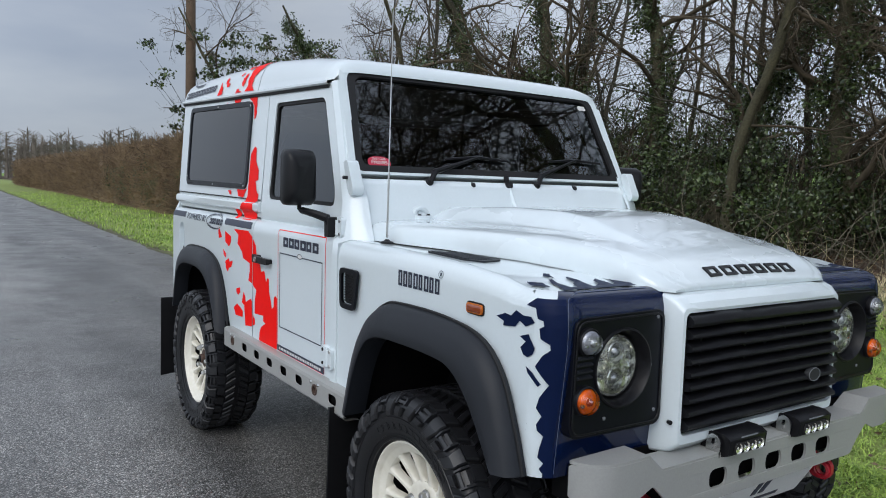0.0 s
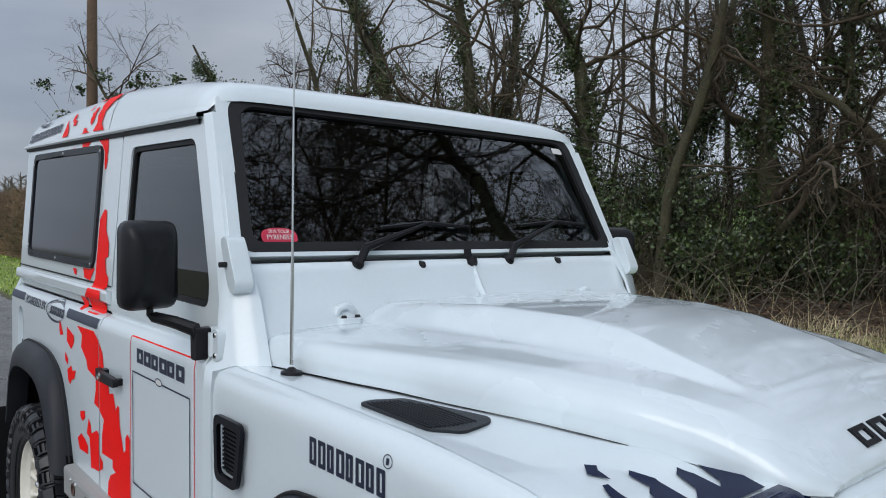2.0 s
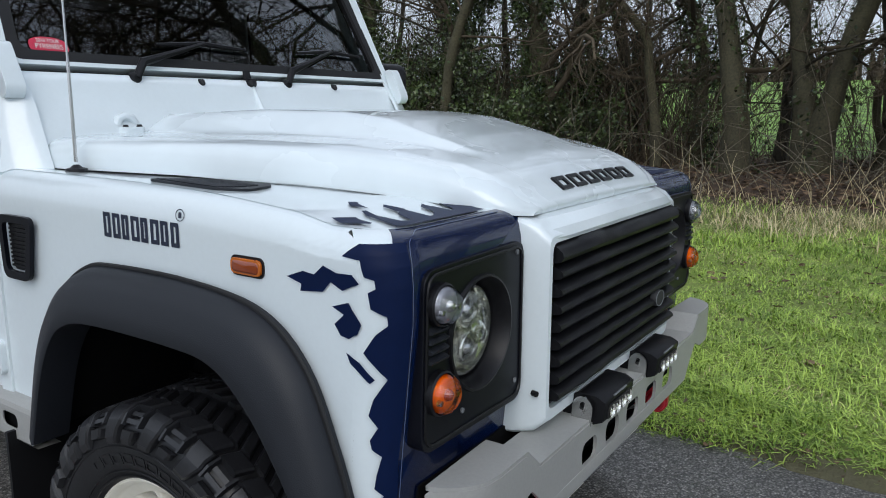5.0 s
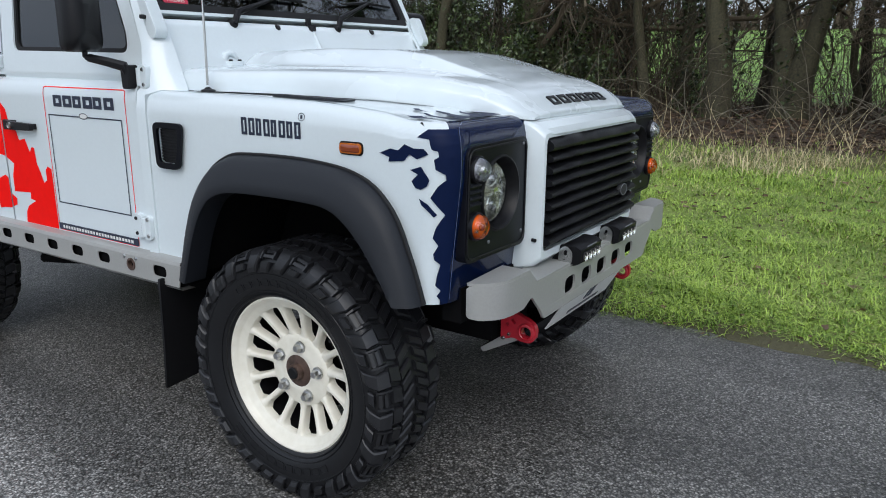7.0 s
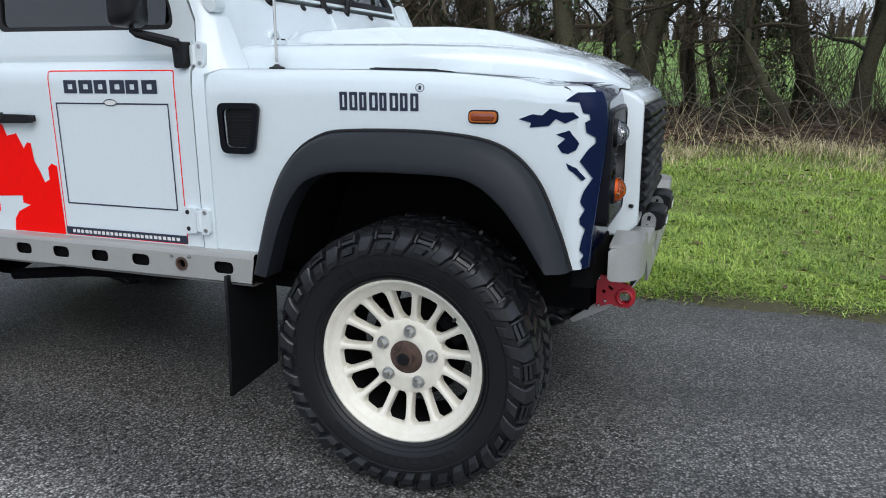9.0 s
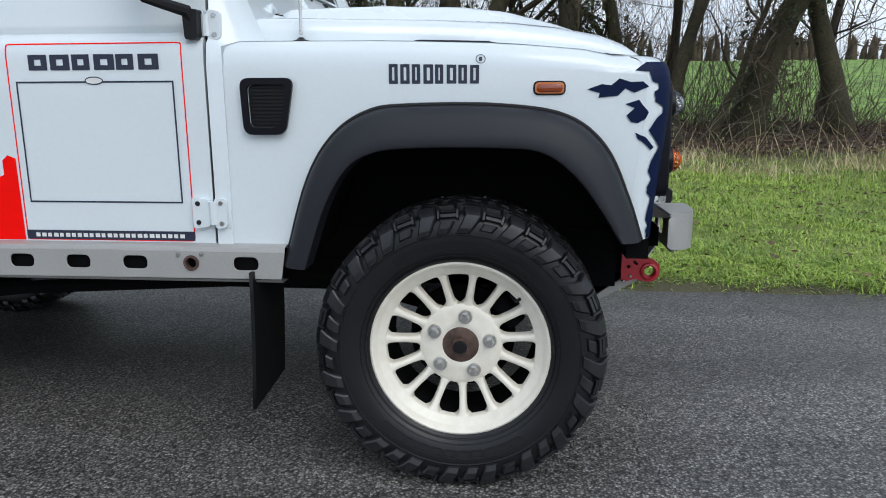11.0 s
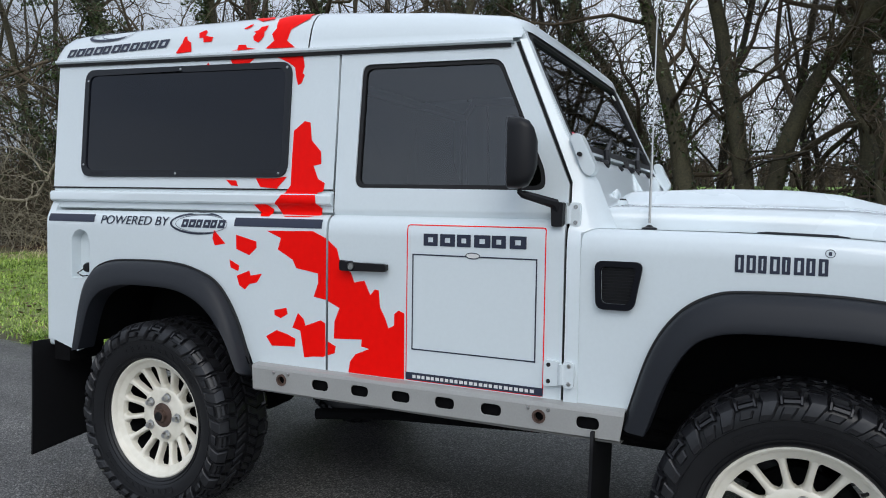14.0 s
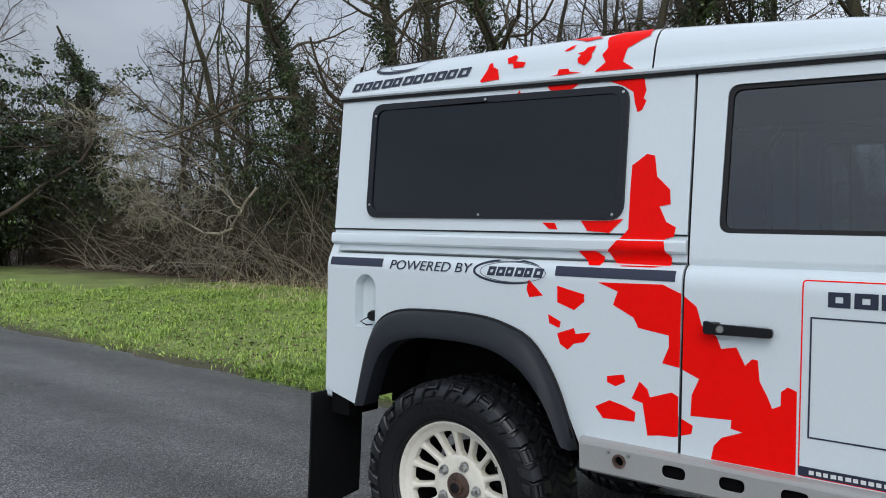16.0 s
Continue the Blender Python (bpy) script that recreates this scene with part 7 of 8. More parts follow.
def build_tree(seed, x, y, height, radius, lean=(0, 0), label="bare winter tree with grey-brown bark at the wood's edge", bark=None, ivy=0, plan=None, wander=0.10, forks=1, ivy_top=0.6, group="trees along the verge", bend=None):
    rng = np.random.default_rng(seed)
    bark = bark or M_BARK
    z = float(ground_z(x, y)) - 0.08
    tree = thing("tree", label, "tree", group, (x, y, z))
    trunk, crown, ends, spine = Wood(), Wood(), [], []
    for k in range(forks):
        way = np.array((lean[0] + (0.075 * (k * 2 - 1) if forks > 1 else 0), lean[1], 1.0))
        if bend:
            pts = [np.array((q.x, q.y, q.z)) for q in spline(bend, 3)]
            rads = list(np.linspace(radius, radius * 0.4, len(pts)))
        else:
            pts, rads = limb(rng, (0.10 * (k * 2 - 1) if forks > 1 else 0.0, 0, 0), way, height, radius, radius * 0.22, 14, wander, 0.015)
        rads = [r * rng.uniform(0.88, 1.13) for r in rads]
        rads[0] *= 1.35
        rads[1] *= 1.08
        trunk.bar(pts, rads, 10)
        spine.append((pts, rads))
        branch_out(rng, crown, None, pts, rads, 0, plan or (SLIM if bend else TREE_PLAN), ends)
    trunk.link("trunk", bark, tree)
    crown.link("crown", bark if bark is not M_BARK else M_TWIG, tree)
    if ivy:
        cs = []
        for pts, rads in spine:
            top = int(len(pts) * ivy_top)
            for i in range(max(2, top)):
                for _ in range(6):
                    a = rng.uniform(0, 6.283)
                    q = pts[i] + (pts[min(i + 1, len(pts) - 1)] - pts[i]) * rng.uniform(0, 1)
                    cs.append(q + np.array((math.cos(a), math.sin(a), 0)) * (rads[i] + 0.40 * rng.random() ** 1.8))
        v, f = leaf_cloud(rng, np.array(cs), (0.10, 0.10, 0.20), int(ivy * 1.3), 0.080)
        arrays("ivy", v, f, M_IVY, tree, False)["label"] = "dark green climbing ivy"
    return tree


def build_bush(seed, x, y, w, h, leaves, size=0.08, label="dark evergreen bush in the undergrowth", twigs=40, material=None):
    rng = np.random.default_rng(seed)
    z = float(ground_z(x, y)) - 0.03
    bush = thing("bush", label, "bush", "evergreen bushes", (x, y, z))
    wood, cs = Wood(), []
    for k in range(twigs):
        a, t = rng.uniform(0, 6.283), rng.uniform(0.1, 0.9)
        way = (math.cos(a) * t * w / h, math.sin(a) * t * w / h, 1.0)
        pts, rads = limb(rng, (rng.normal(0, w * 0.12), rng.normal(0, w * 0.12), 0), way, h * rng.uniform(0.6, 1.05), 0.022, 0.004, 6, 0.13, 0.0)
        wood.bar(pts, rads, 4)
        cs += [q for q in pts[1:] if rng.random() < 0.55]
    wood.link("stem", M_BARKD, bush)
    v, f = leaf_cloud(rng, np.array(cs), (w * 0.05 + 0.06, w * 0.05 + 0.06, 0.11), leaves, size)
    v[:, 2] = np.maximum(v[:, 2], 0.03)
    tagged(arrays("leafage", v, f, material or M_IVY, bush, False), kind="stuff")
    return bush


def stems(name, seed, count, area, length, radius, curl, material, label, category, up=1.0, keep=None):
    """Countless thin stems that rise and droop over a stretch of ground."""
    rng = np.random.default_rng(seed)
    x = rng.uniform(area[0], area[1], count)
    y = rng.uniform(area[2], area[3], count)
    if keep:
        ok = keep(x, y, rng)
        x, y = x[ok], y[ok]
        count = len(x)
    z = ground_z(x, y) - 0.02
    L = rng.uniform(*length, count)
    a = rng.uniform(0, 2 * np.pi, count)
    d = np.stack([np.cos(a) * 0.7, np.sin(a) * 0.7, np.full(count, up)], 1) + rng.normal(0, 0.25, (count, 3))
    d /= np.linalg.norm(d, axis=1)[:, None]
    p = np.stack([x, y, z], 1)
    segs, sides = 5, 3
    rings = []
    for k in range(segs + 1):
        t = k / segs
        r = radius * (1 - 0.75 * t)
        e1 = np.cross(d, (0.3, 0.2, 0.93))
        e1 /= np.linalg.norm(e1, axis=1)[:, None] + 1e-9
        e2 = np.cross(d, e1)
        rings.append(np.stack([p + r * (math.cos(2 * math.pi * j / sides) * e1 + math.sin(2 * math.pi * j / sides) * e2) for j in range(sides)], 1))
        d = d + rng.normal(0, 0.16, (count, 3)) + np.array((0, 0, -curl))
        d /= np.linalg.norm(d, axis=1)[:, None]
        p = p + d * (L / segs)[:, None]
        p[:, 2] = np.maximum(p[:, 2], ground_z(p[:, 0], p[:, 1]) + 0.01)
    v = np.stack(rings, 1).reshape(-1, 3)
    per = (segs + 1) * sides
    quad = []
    for k in range(segs):
        for j in range(sides):
            quad.append((k * sides + j, k * sides + (j + 1) % sides, (k + 1) * sides + (j + 1) % sides, (k + 1) * sides + j))
    f = (np.arange(count)[:, None, None] * per + np.array(quad)[None]).reshape(-1, 4)
    return tagged(arrays(name, v, f, material), label, category, kind="stuff")


IVIED = "ivy-clad bare tree at the wood's edge"
build_tree(1, 1.60, 13.0, 12.0, 0.21, (0.02, 0), label="twin-stemmed tree rising from one base, thinly ivied", bark=M_BARK, forks=2, ivy=900, ivy_top=0.45, plan=OPEN)
build_tree(2, 0.38, 12.6, 13.0, 0.22, (0.02, 0), label="straight bare tree with ridged bark and some ivy", ivy=900, ivy_top=0.5, plan=OPEN)
build_tree(3, -1.15, 12.9, 7.0, 0.115, bark=M_BARK, label="slender brown tree with a crooked trunk",
           bend=[(0, 0, 0), (-0.05, 0, 0.9), (-0.22, -0.05, 2.0), (-0.30, -0.1, 2.6), (-0.95, -0.2, 3.4), (-1.5, -0.3, 3.9), (-2.6, -0.5, 4.5), (-3.6, -0.6, 5.6)])
build_tree(4, -3.7, 13.2, 10.0, 0.24, (0, 0), label=IVIED, ivy=9000, ivy_top=0.8)
build_tree(5, -5.1, 11.2, 9.5, 0.135, bark=M_BARK, label="leaning brown-barked tree among ivy",
           bend=[(0, 0, 0), (0.05, 0, 1.3), (0.25, 0, 2.5), (0.85, 0.1, 4.2), (1.25, 0.1, 6.0), (1.5, 0.2, 8.2), (1.6, 0.2, 10.5)])
build_tree(6, -6.2, 12.2, 10.0, 0.22, (-0.12, 0), label=IVIED, ivy=8000, ivy_top=0.75)
build_tree(7, -8.3, 12.8, 13.0, 0.23, (0.0, 0), label=IVIED, ivy=5000, ivy_top=0.6)
build_tree(8, -10.2, 12.0, 12.0, 0.23, (0.03, 0), label=IVIED, ivy=6000, ivy_top=0.9)
build_tree(9, -11.9, 13.3, 13.0, 0.21, label=IVIED, ivy=5000, ivy_top=0.7)
build_tree(10, -14.3, 12.0, 12.0, 0.25, (-0.03, 0), label=IVIED, ivy=10000, ivy_top=0.9)
build_tree(11, 3.65, 12.7, 12.0, 0.27, (0, 0), label=IVIED, ivy=3200, ivy_top=0.6, plan=OPEN)
build_tree(12, 5.55, 12.2, 9.0, 0.17, bark=M_BARK, label="bare tree leaning away along the wood's edge",
           bend=[(0, 0, 0), (0.05, 0, 0.8), (0.18, 0, 1.6), (0.65, 0.1, 3.2), (1.0, 0.1, 4.6), (1.5, 0, 6.5), (1.8, 0, 9)])
build_tree(13, 6.95, 12.4, 11.0, 0.28, (0.02, 0), label=IVIED, ivy=1500, ivy_top=0.8, plan=OPEN)
build_tree(14, 4.75, 13.6, 12.0, 0.17, (-0.02, 0), label=IVIED, ivy=500, ivy_top=0.6, plan=OPEN)
SPREADING = [(17, 0.46, 0.32, 0.0, 0.80, 6, 0.55, (0.25, 1.0), 0.010), (11, 0.48, 0.38, 0.02, 0.66, 4, 0.50), (8, 0.46, 0.38, 0.0, 0.64, 3, 0.5), (3, 0.60, 0.30, 0.0, 0.62, 3, 0.6)]
build_tree(15, 8.7, 7.4, 18.0, 0.22, (-0.08, -0.08), label="large spreading bare tree beside the lane", plan=SPREADING, wander=0.17)
build_tree(21, 9.9, 5.2, 17.0, 0.20, (-0.05, -0.02), label="large spreading bare tree beside the lane", plan=SPREADING, wander=0.17)
build_tree(16, 14.0, 7.0, 17.0, 0.22, (-0.10, -0.03), label="large spreading bare tree beside the lane", plan=SPREADING, wander=0.17)
build_tree(28, 8.8, 12.2, 17.0, 0.20, (-0.05, -0.02), label="large spreading bare tree beside the lane", plan=SPREADING, wander=0.17)
TWIGGY = [(15, 0.34, 0.34, 0.02, 0.70, 5, 0.5, (0.18, 1.0)), (9, 0.46, 0.36, 0.0, 0.64, 4, 0.5), (7, 0.46, 0.36, 0.0, 0.62, 3, 0.5), (2, 0.6, 0.3, 0.0, 0.6, 3)]
for seed, x, y, tall, r, lean in ((22, 4.35, 11.9, 6.0, 0.085, (0.10, 0.0)), (23, 5.05, 12.9, 7.0, 0.09, (-0.06, 0.0)), (24, 6.15, 11.8, 6.0, 0.08, (0.05, 0.0)), (25, 2.55, 14.4, 7.0, 0.08, (0.04, 0.0)), (26, -2.7, 13.7, 9.0, 0.13, (0.02, 0.0)), (27, -0.75, 14.0, 9.0, 0.16, (-0.02, 0.0))):
    build_tree(seed, x, y, tall, r, lean, label="small crooked tree full of bare twigs", plan=TWIGGY, wander=0.22 if x > 1 else 0.10, group="small crooked trees", ivy=0 if x > 1 else 2200, ivy_top=0.85)
build_tree(17, -18.5, 12.5, 11.0, 0.16, (0.02, 0))
build_tree(18, -22.2, 12.5, 9.0, 0.13, (-0.02, 0))
build_tree(19, -26.0, 11.0, 9.0, 0.2, (0, 0), label=IVIED, ivy=9000, ivy_top=0.9)
build_tree(20, -24.0, 6.8, 8.5, 0.14, (-0.08, 0), label="bare hawthorn beside the pole", plan=[(10, 0.55, 0.2, 0.03, 0.7, 5), (7, 0.5, 0.22, 0.02, 0.6, 4), (6, 0.5, 0.24, 0, 0.62, 3), (2, 0.6, 0.2, 0, 0.6, 3)])
# thinner trees deeper in the wood
rng_w = random.Random(5)
thin = [build_tree(40 + k, x, y, 11.0, 0.105, (0.03 * (k - 1), 0), label="thin bare tree deeper in the wood", bark=M_BARKD, group="thin trees in the wood", plan=DEEP) for k, (x, y) in enumerate(((-2.4, 15.2), (2.7, 15.6), (-6.9, 15.0)))]
for k in range(40):
    x = -28 + k * 0.96 + rng_w.uniform(-0.5, 0.5)
    y = rng_w.uniform(13.8, 19.5)
    if (x > -0.5 and k % 3) or (x < -13 and k % 2):
        continue
    copy_thing(thin[k % 3], pose(x, y, float(ground_z(x, y)) - 0.08, 0, 0, rng_w.uniform(0, 360)) @ Matrix.Diagonal((*[rng_w.uniform(0.75, 1.25)] * 3, 1)))
# evergreen bushes and holly
for seed, x, y, w, h, n in ((60, -4.2, 11.6, 2.0, 2.3, 9000), (61, -6.6, 11.0, 1.8, 2.7, 9000), (62, -9.0, 11.4, 2.0, 2.3, 7000), (63, -2.6, 13.0, 1.5, 1.8, 5000), (64, -17.5, 12.4, 2.2, 3.0, 5000),
                            (65, -25.6, 7.7, 2.4, 7.0, 8000), (68, -5.4, 12.7, 2.3, 3.8, 7000), (69, -8.0, 12.4, 2.2, 4.0, 7000), (59, -14.6, 11.2, 2.8, 7.0, 17000), (49, -28.5, 10.6, 3.4, 7.5, 15000), (48, -10.0, 12.6, 2.2, 5.0, 8000), (46, -19.6, 12.6, 2.2, 3.2, 5000), (66, -24.5, 11.2, 2.2, 3.4, 7000), (67, -11.5, 11.3, 1.8, 2.4, 6000), (52, -3.2, 15.4, 2.2, 4.4, 9000), (53, -7.6, 14.6, 2.4, 4.4, 9000), (54, -11.0, 14.2, 2.2, 4.6, 8000), (57, -13.5, 12.8, 2.0, 4.4, 8000)):
    near = x > -13
    build_bush(seed, x, y, w, h * (0.84 if near else 1.0), int(n * (0.62 if near else 1.1)), 0.14 if x < -22 else 0.078, twigs=55)
# far wood and field hedge
stems("undergrowth", 70, 5200, (-27, 11.5, 10.0, 17.5), (0.7, 2.3), 0.007, 0.10, M_TWIG, "tangled brown brambles and bare shoots under the trees", "undergrowth", 1.3, keep=lambda x, y, r: r.random(len(x)) < np.interp(x, [-12, -3, -1, 3, 5, 8], [0.9, 0.6, 0.18, 0.15, 0.45, 0.5]))
stems("thicket", 73, 3200, (-28, -0.8, 13.0, 18.0), (2.2, 5.0), 0.011, 0.02, M_TWIG, "tall bare shoots and saplings filling the wood", "thicket", 1.8)
stems("thicket", 74, 2400, (-2.0, 10, 12.8, 18.0), (2.0, 6.5), 0.007, 0.02, M_TWIG, "thin bare shoots among the trunks", "thicket", 1.8, keep=lambda x, y, r: r.random(len(x)) < np.interp(x, [-2, 0, 2, 3], [0.6, 0.35, 0.25, 0.30]))
stems("tangle", 71, 3600, (-30, -8.5, 9.6, 12.8), (1.4, 4.2), 0.009, 0.05, M_TWIG, "bare tangled thicket behind the verge", "thicket", 0.85)
stems("pale_branch_tangle", 75, 350, (-22, -9, 8.9, 10.6), (1.2, 3.4), 0.014, 0.12, M_PALE, "fallen pale branches tangled in the thicket", "branches", 0.9)
stems("bramble_arch", 72, 220, (-15, 8, 9.0, 12.0), (1.5, 3.2), 0.011, 0.22, M_BARKL, "long pale arching bramble canes", "brambles", 0.9)


def build_fallen(seed, at, way, length, radius, label):
    """A storm-broken limb with its bare pale twigs, hung up in the thicket."""
    rng = np.random.default_rng(seed)
    limb_ob = thing("fallen_branch", label, "branch", "fallen branches", at)
    main, twigs, ends = Wood(), Wood(), []
    pts, rads = limb(rng, (0, 0, 0), way, length, radius, radius * 0.25, 12, 0.26, 0.0)
    main.bar(pts, rads, 8)
    branch_out(rng, twigs, None, pts, rads, 0, [(15, 0.40, 0.38, -0.01, 0.72, 5, 0.6, (0.10, 1.0), 0.008), (8, 0.5, 0.40, 0.0, 0.66, 4, 0.55), (5, 0.5, 0.36, 0.0, 0.64, 3, 0.6)], ends)
    main.link("limb", M_PALE, limb_ob)
    twigs.link("twig_spray", M_PALE, limb_ob)


for seed, at, way, length, radius in ((201, (-14.2, 9.6, 2.6), (-1.0, -0.10, -0.12), 5.5, 0.045), (202, (-14.8, 9.3, 1.5), (-1.0, -0.08, 0.06), 5.0, 0.040), (203, (-16.5, 9.7, 3.2), (-1.0, -0.05, 0.0), 5.0, 0.035), (204, (-18.0, 9.2, 1.9), (-1.0, -0.06, -0.06), 3.6, 0.04)):
    build_fallen(seed, at, way, length, radius, "pale broken limb with bare twigs caught in the thicket")


def build_hedge():
    rng = np.random.default_rng(80)
    n = 17000
    x = -21.5 - 80 * rng.random(n) ** 1.7
    side = rng.random(n)
    y = np.where(side < 0.62, 4.55 + rng.normal(0, 0.10, n), 4.55 + rng.random(n) * 1.2)
    z = np.where(side < 0.62, 0.1 + rng.random(n) * 2.5, 2.55 + rng.normal(0, 0.08, n))
    d = rng.normal(0, 1, (n, 3)) + np.array((0, -0.5, 0.7))
    d /= np.linalg.norm(d, axis=1)[:, None]
    L = rng.uniform(0.25, 0.6, n)
    p = np.stack([x, y, z], 1) + np.stack([np.zeros(n), np.zeros(n), ground_z(x, y)], 1)
    e = np.cross(d, rng.normal(0, 1, (n, 3)))
    e /= np.linalg.norm(e, axis=1)[:, None]
    e2 = np.cross(d, e)
    rows = []
    for t, r in ((0, 0.010), (1, 0.004)):
        for j in range(3):
            a = 2 * math.pi * j / 3
            rows.append(p + d * (L * t)[:, None] + r * (1 + np.abs(x + 21.5)[:, None] / 40) * (math.cos(a) * e + math.sin(a) * e2))
    v = np.stack(rows, 1).reshape(-1, 3)
    q = np.array([(0, 1, 4, 3), (1, 2, 5, 4), (2, 0, 3, 5)])
    f = (np.arange(n)[:, None, None] * 6 + q[None]).reshape(-1, 4)
    hedge = thing("hedge", "clipped brown beech and hawthorn hedge along the lane", "hedge")
    tagged(arrays("hedge_growth", v, f, M_TWIGR, hedge), kind="stuff")
    xs, bm = np.linspace(-21.7, -100, 60), empty_bm()
    rows = []
    for k, xx in enumerate(xs):
        g = float(ground_z(xx, 4.6))
        wob = 0.08 * math.sin(k * 1.9) + 0.06 * math.sin(k * 4.1)
        rows.append([(xx, 4.62 + wob, g), (xx, 4.66 + wob, g + 1.4), (xx, 4.72, g + 2.5 + wob * 0.6), (xx, 5.6, g + 2.55 + wob * 0.5), (xx, 5.9, g)])
    grid(bm, rows)
    bm.faces.new([bm.verts.new(p) for p in rows[0]])
    part("hedge_core", bm, M_TWIGR, hedge)
    cs = np.stack([rng.uniform(-36, -20, 60), np.full(60, 4.5), rng.uniform(0.4, 1.9, 60)], 1)
    v, f = leaf_cloud(rng, cs, (0.22, 0.07, 0.3), 3500, 0.06)
    arrays("hedge_leaves", v, f, M_IVY, hedge, False)


build_hedge()


def far_trees(name, seed, count, spot, height, label, material, thick=0.05):
    """A distant stand of bare trees as many upright fans of twigs."""
    rng = np.random.default_rng(seed)
    wood = Wood()
    for k in range(count):
        x, y = spot(rng)
        g = float(ground_z(x, y))
        h = height * rng.uniform(0.7, 1.15)
        wood.bar([np.array((x, y, g)), np.array((x, y, g + h * 0.5)), np.array((x + rng.normal(0, 0.3), y, g + h))], [thick * 3, thick * 2, thick * 0.4], 3)
        for _ in range(40 if height > 5 else 14):
            t = rng.uniform(0.12, 0.92)
            s = np.array((x, y, g + h * t))
            wood.bar([s, s + np.array((rng.normal(0, 0.17 * h * math.sin(t * 2.9)), rng.normal(0, 0.12 * h), h * rng.uniform(0.02, 0.16)))], [thick * 0.55, thick * 0.2], 3)
    return tagged(wood.link(name, material), label, "woodland", kind="stuff")


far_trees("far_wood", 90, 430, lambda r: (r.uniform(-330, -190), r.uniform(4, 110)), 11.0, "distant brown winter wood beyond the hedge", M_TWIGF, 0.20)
far_trees("field_hedge", 91, 420, lambda r: (r.uniform(-70, 90), r.uniform(73, 77)), 2.6, "low hedge at the top of the field", M_TWIG, 0.16)
far_trees("field_trees", 92, 46, lambda r: (r.uniform(-80, 110), r.uniform(80, 110)), 9.0, "bare trees beyond the field", M_TWIG, 0.08)

# telegraph pole
pole_at = (-26.0, 5.98)
pz = float(ground_z(*pole_at))
pole = thing("utility_pole", "tall brown wooden utility pole on the verge", "pole", at=(*pole_at, pz))
bm = empty_bm()
tube(bm, [(0, 0, -0.1), (0, 0, 5), (0.05, 0, 11.5)], [0.22, 0.20, 0.17], 12)
part("pole", bm, mat("weathered_pole_wood", (0.13, 0.085, 0.055), 0.85, vary=0.35, grain=30, wide=3, bump=0.3), pole)
# dark green post box-like cabinet seen among the trunks
gz = float(ground_z(-2.6, 16.2))
post = thing("utility_cabinet", "dark green cabinet standing among the trees", "cabinet", at=(-2.75, 16.2, gz))
bm = empty_bm()
slab(bm, [rounded([(-0.16, 0.0), (0.16, 0.0), (0.16, 2.9), (-0.16, 2.9)], 0.02)], lambda u, v, d: (u, d, v), -0.15, 0.15)
part("cabinet_body", bm, mat("dark_green_paint", (0.006, 0.032, 0.022), 0.5, vary=0.2), post, bevel=0.01)


# ---- grass ----
def blades(name, seed, count, area, height, width, material, label, category, density=None, droop=0.35):
    """Countless bent blades, a quad and a tip each."""
    rng = np.random.default_rng(seed)
    x, y = rng.uniform(area[0], area[1], count), rng.uniform(area[2], area[3], count)
    if density:
        ok = rng.random(count) < density(x, y)
        x, y = x[ok], y[ok]
    n = len(x)
    z = ground_z(x, y) - 0.01
    patch = 0.75 + 0.35 * np.sin(x * 1.9 + np.sin(y * 2.3)) * np.sin(y * 1.7 + 1) + 0.22 * np.sin(x * 6 + y * 5) + 0.22 * np.sin(x * 13 + 2 * np.sin(y * 4)) * np.sin(y * 11 + 2 * np.sin(x * 3))
    h = rng.uniform(*height, n) * np.clip(patch, 0.68, 1.45)
    a, lean = rng.uniform(0, 2 * np.pi, n), rng.uniform(droop * 0.3, droop, n) * 2
    side = np.stack([-np.sin(a), np.cos(a), np.zeros(n)], 1)
    fwd = np.stack([np.cos(a), np.sin(a), np.zeros(n)], 1)
    p = np.stack([x, y, z], 1)
    up = np.array((0, 0, 1.0))
    w = rng.uniform(*width, n)[:, None]
    rows = []
    for t, ww in ((0.0, 1.0), (0.55, 0.8)):
        c = p + up * (h * t * (1 - 0.25 * lean * t))[:, None] + fwd * (h * lean * t * t)[:, None]
        rows += [c - side * w * ww, c + side * w * ww]
    rows.append(p + up * (h * (1 - 0.4 * lean))[:, None] + fwd * (h * lean * 1.15)[:, None])
    v = np.stack(rows, 1).reshape(-1, 3)
    tri = np.array([(0, 1, 3), (0, 3, 2), (2, 3, 4)])
    f = (np.arange(n)[:, None, None] * 5 + tri[None]).reshape(-1, 3)
    return tagged(arrays(name, v, f, material), label, category, kind="stuff")


def verge_edge(x, y):
    return np.clip((y - 1.30 - 0.05 * np.sin(x * 2.3) - 0.04 * np.sin(x * 6.1)) / 0.12, 0, 1)


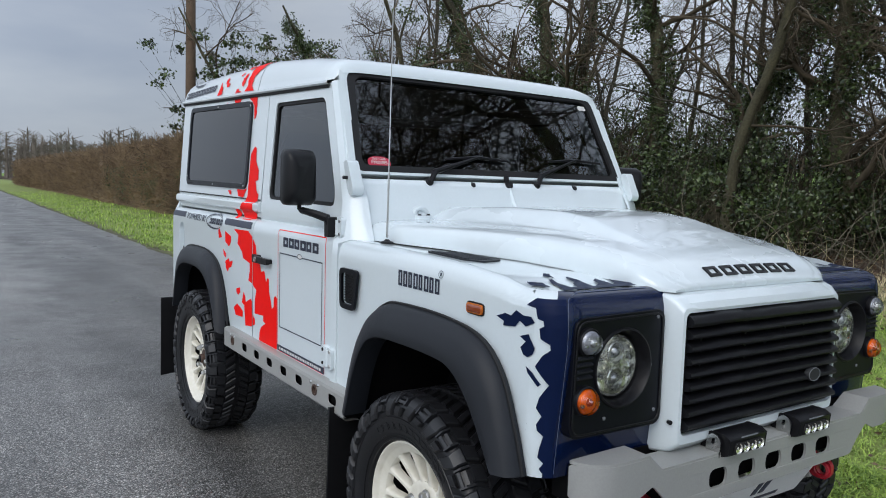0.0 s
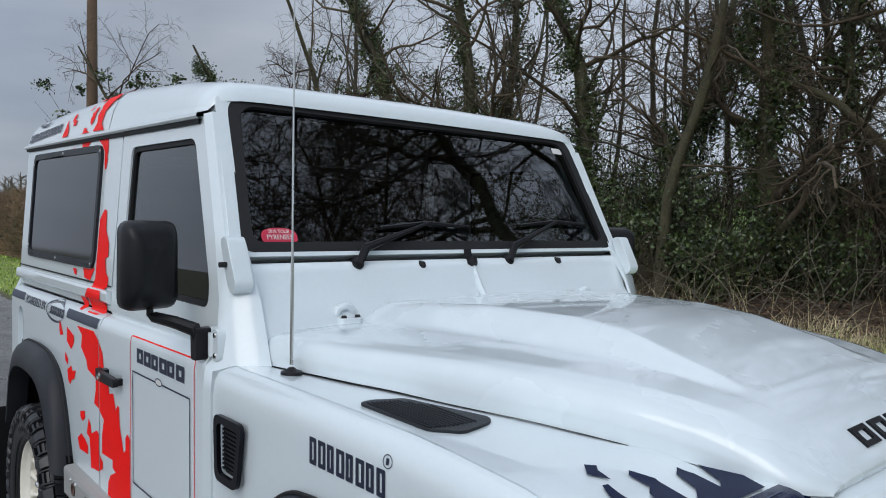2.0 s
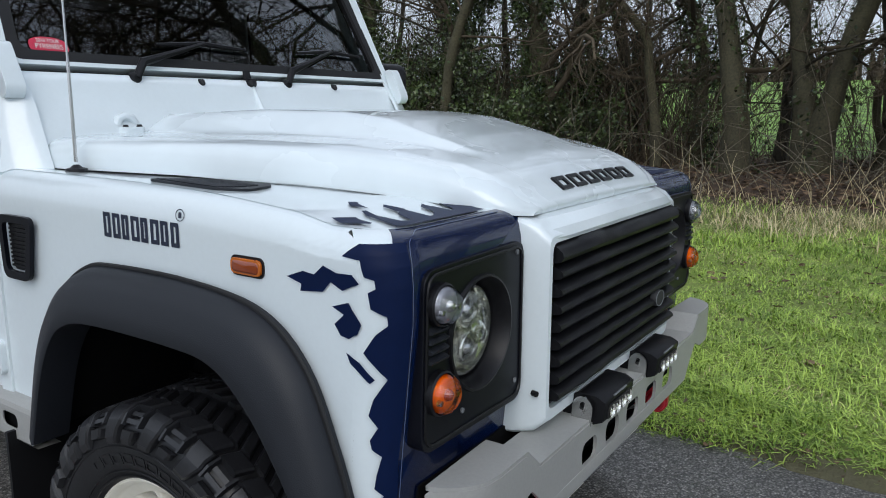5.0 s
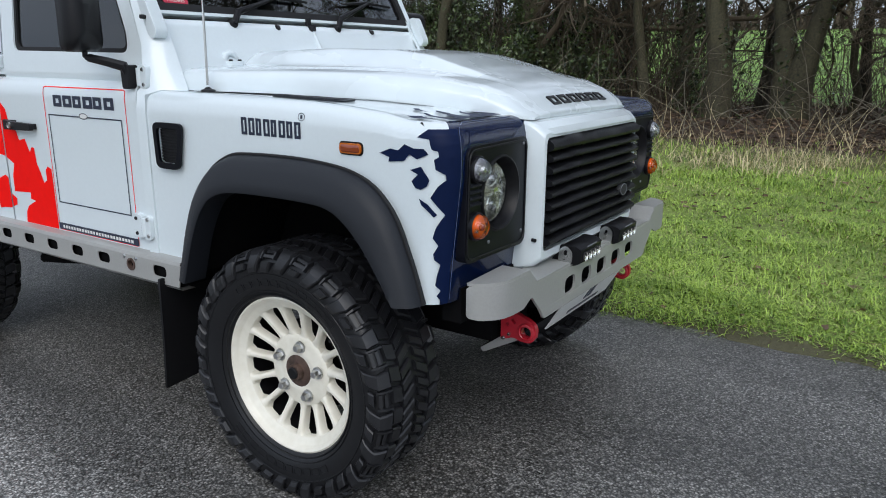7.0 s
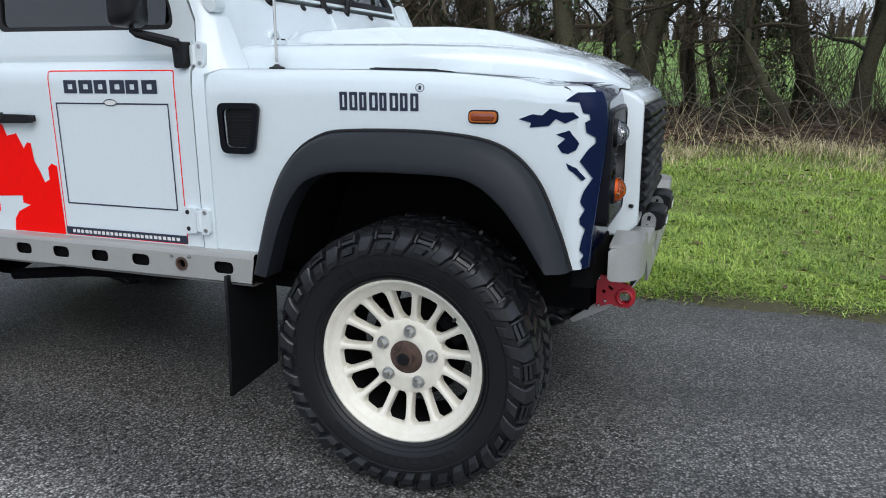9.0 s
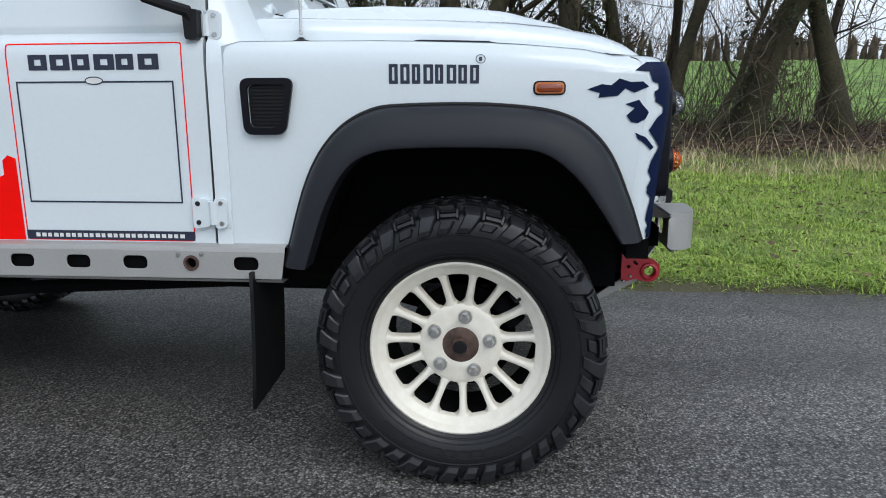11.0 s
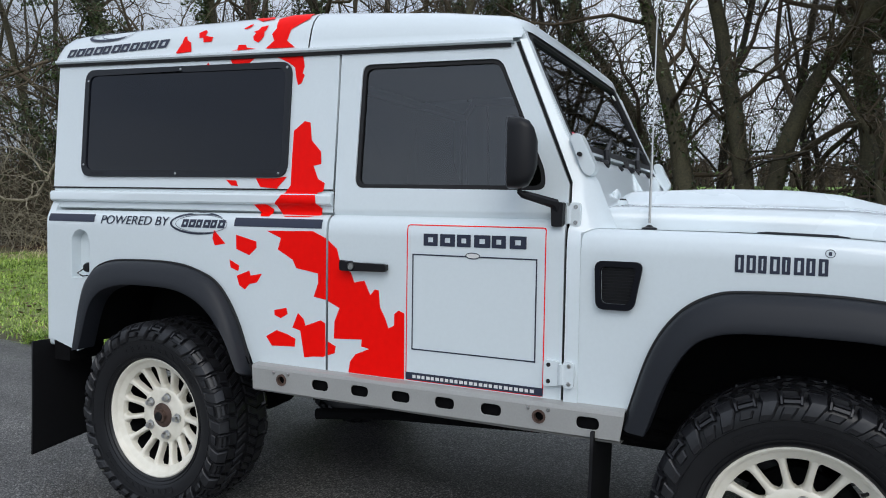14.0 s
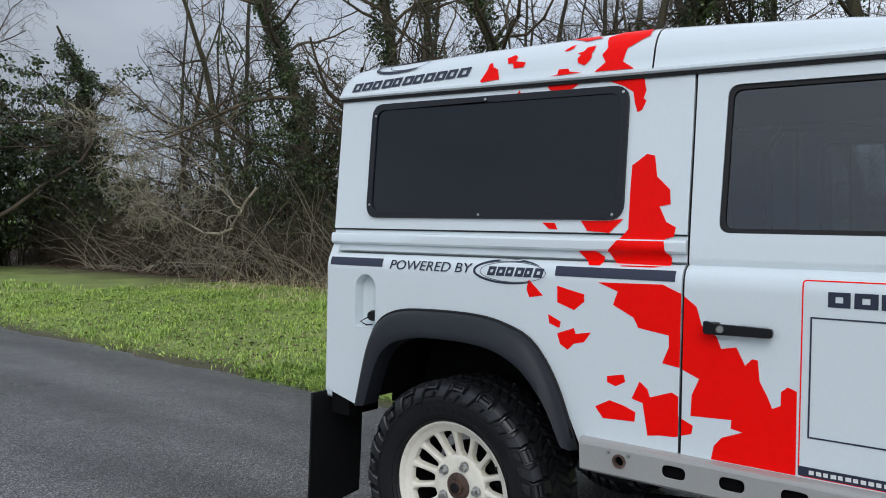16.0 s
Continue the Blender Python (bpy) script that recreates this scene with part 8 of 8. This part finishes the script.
GREEN = "short green verge grass"
blades("grass", 100, 145000, (-1.0, 8.5, 1.22, 6.6), (0.040, 0.100), (0.0022, 0.0042), M_GRASS, GREEN, "grass", lambda x, y: verge_edge(x, y) * np.clip(1.25 - (y - 1.3) / 7, 0.3, 1), 0.85)
blades("grass", 107, 46000, (-4.0, 9.5, 1.18, 1.80), (0.035, 0.095), (0.002, 0.004), M_GRASS, "grass creeping over the lane's edge", "grass", lambda x, y: np.clip((y - 1.22 - 0.05 * np.sin(x * 2.3) - 0.04 * np.sin(x * 6.1)) / 0.12, 0, 1), 0.85)
blades("grass", 101, 62000, (-14.0, -1.0, 1.22, 8.5), (0.04, 0.100), (0.004, 0.008), M_GRASS, GREEN, "grass", lambda x, y: verge_edge(x, y), 0.55)
blades("grass", 102, 14000, (-60.0, -14.0, 1.3, 5.0), (0.08, 0.16), (0.006, 0.014), M_GRASS, GREEN, "grass", lambda x, y: verge_edge(x, y) * np.clip((x + 70) / 50, 0.2, 1))
blades("grass", 103, 26000, (-12.0, 9.5, 5.5, 9.5), (0.06, 0.16), (0.003, 0.006), M_GRASS, "longer rough grass before the wood", "grass", lambda x, y: np.clip((9.6 - y) / 3, 0, 1), 0.6)
blades("dry_grass", 104, 60000, (-14.0, 10.5, 5.4, 10.2), (0.10, 0.36), (0.0020, 0.0046), M_STRAW, "tall dry straw-coloured grass before the wood", "grass", lambda x, y: np.clip(1 - np.abs(y - 7.7) / 2.4, 0, 1) * np.clip(0.35 + 1.2 * np.sin(x * 1.9 + np.sin(y * 2.1)) * np.sin(x * 0.67 + y * 1.3), 0.10, 1) * np.clip(0.45 + (x + 4) / 5, 0.45, 1), 0.92)
blades("dry_grass", 105, 46000, (-6.0, 9.0, 1.3, 6.8), (0.025, 0.07), (0.0016, 0.0034), M_STRAW, "dry blades among the green grass", "grass", lambda x, y: verge_edge(x, y) * (0.25 + 0.75 * (np.sin(x * 2.3 + np.sin(y * 3.1)) * np.sin(y * 2.9 + x) > 0.25)), 0.9)
stems("dead_stalks", 106, 420, (-14, 10, 7.0, 9.6), (0.35, 0.95), 0.004, 0.06, M_STRAW, "dead upright stalks before the wood", "stalks", 2.2)


def litter(name, seed, count, area, size, label, keep=None):
    rng = np.random.default_rng(seed)
    x, y = rng.uniform(area[0], area[1], count), rng.uniform(area[2], area[3], count)
    if keep:
        ok = keep(x, y, rng)
        x, y = x[ok], y[ok]
    n = len(x)
    c = np.stack([x, y, ground_z(x, y) + rng.uniform(0.004, 0.03, n)], 1)
    v, f = leaf_cloud(rng, np.zeros((1, 3)), (0, 0, 0), n, size)
    v = v.reshape(n, 4, 3) * np.array((1, 1, 0.35)) + c[:, None]
    return tagged(arrays(name, v.reshape(-1, 3), f, M_LEAF, None, False), label, "leaves", kind="stuff")


litter("fallen_leaves", 110, 26000, (-26, 12, 8.8, 17), 0.10, "brown fallen leaves on the wood floor")
litter("fallen_leaves", 111, 2600, (-12, 8, 1.5, 7), 0.06, "scattered brown leaves in the verge grass")
litter("fallen_leaves", 112, 1400, (-12, 9, 1.16, 1.55), 0.03, "leaf crumbs along the lane's edge")
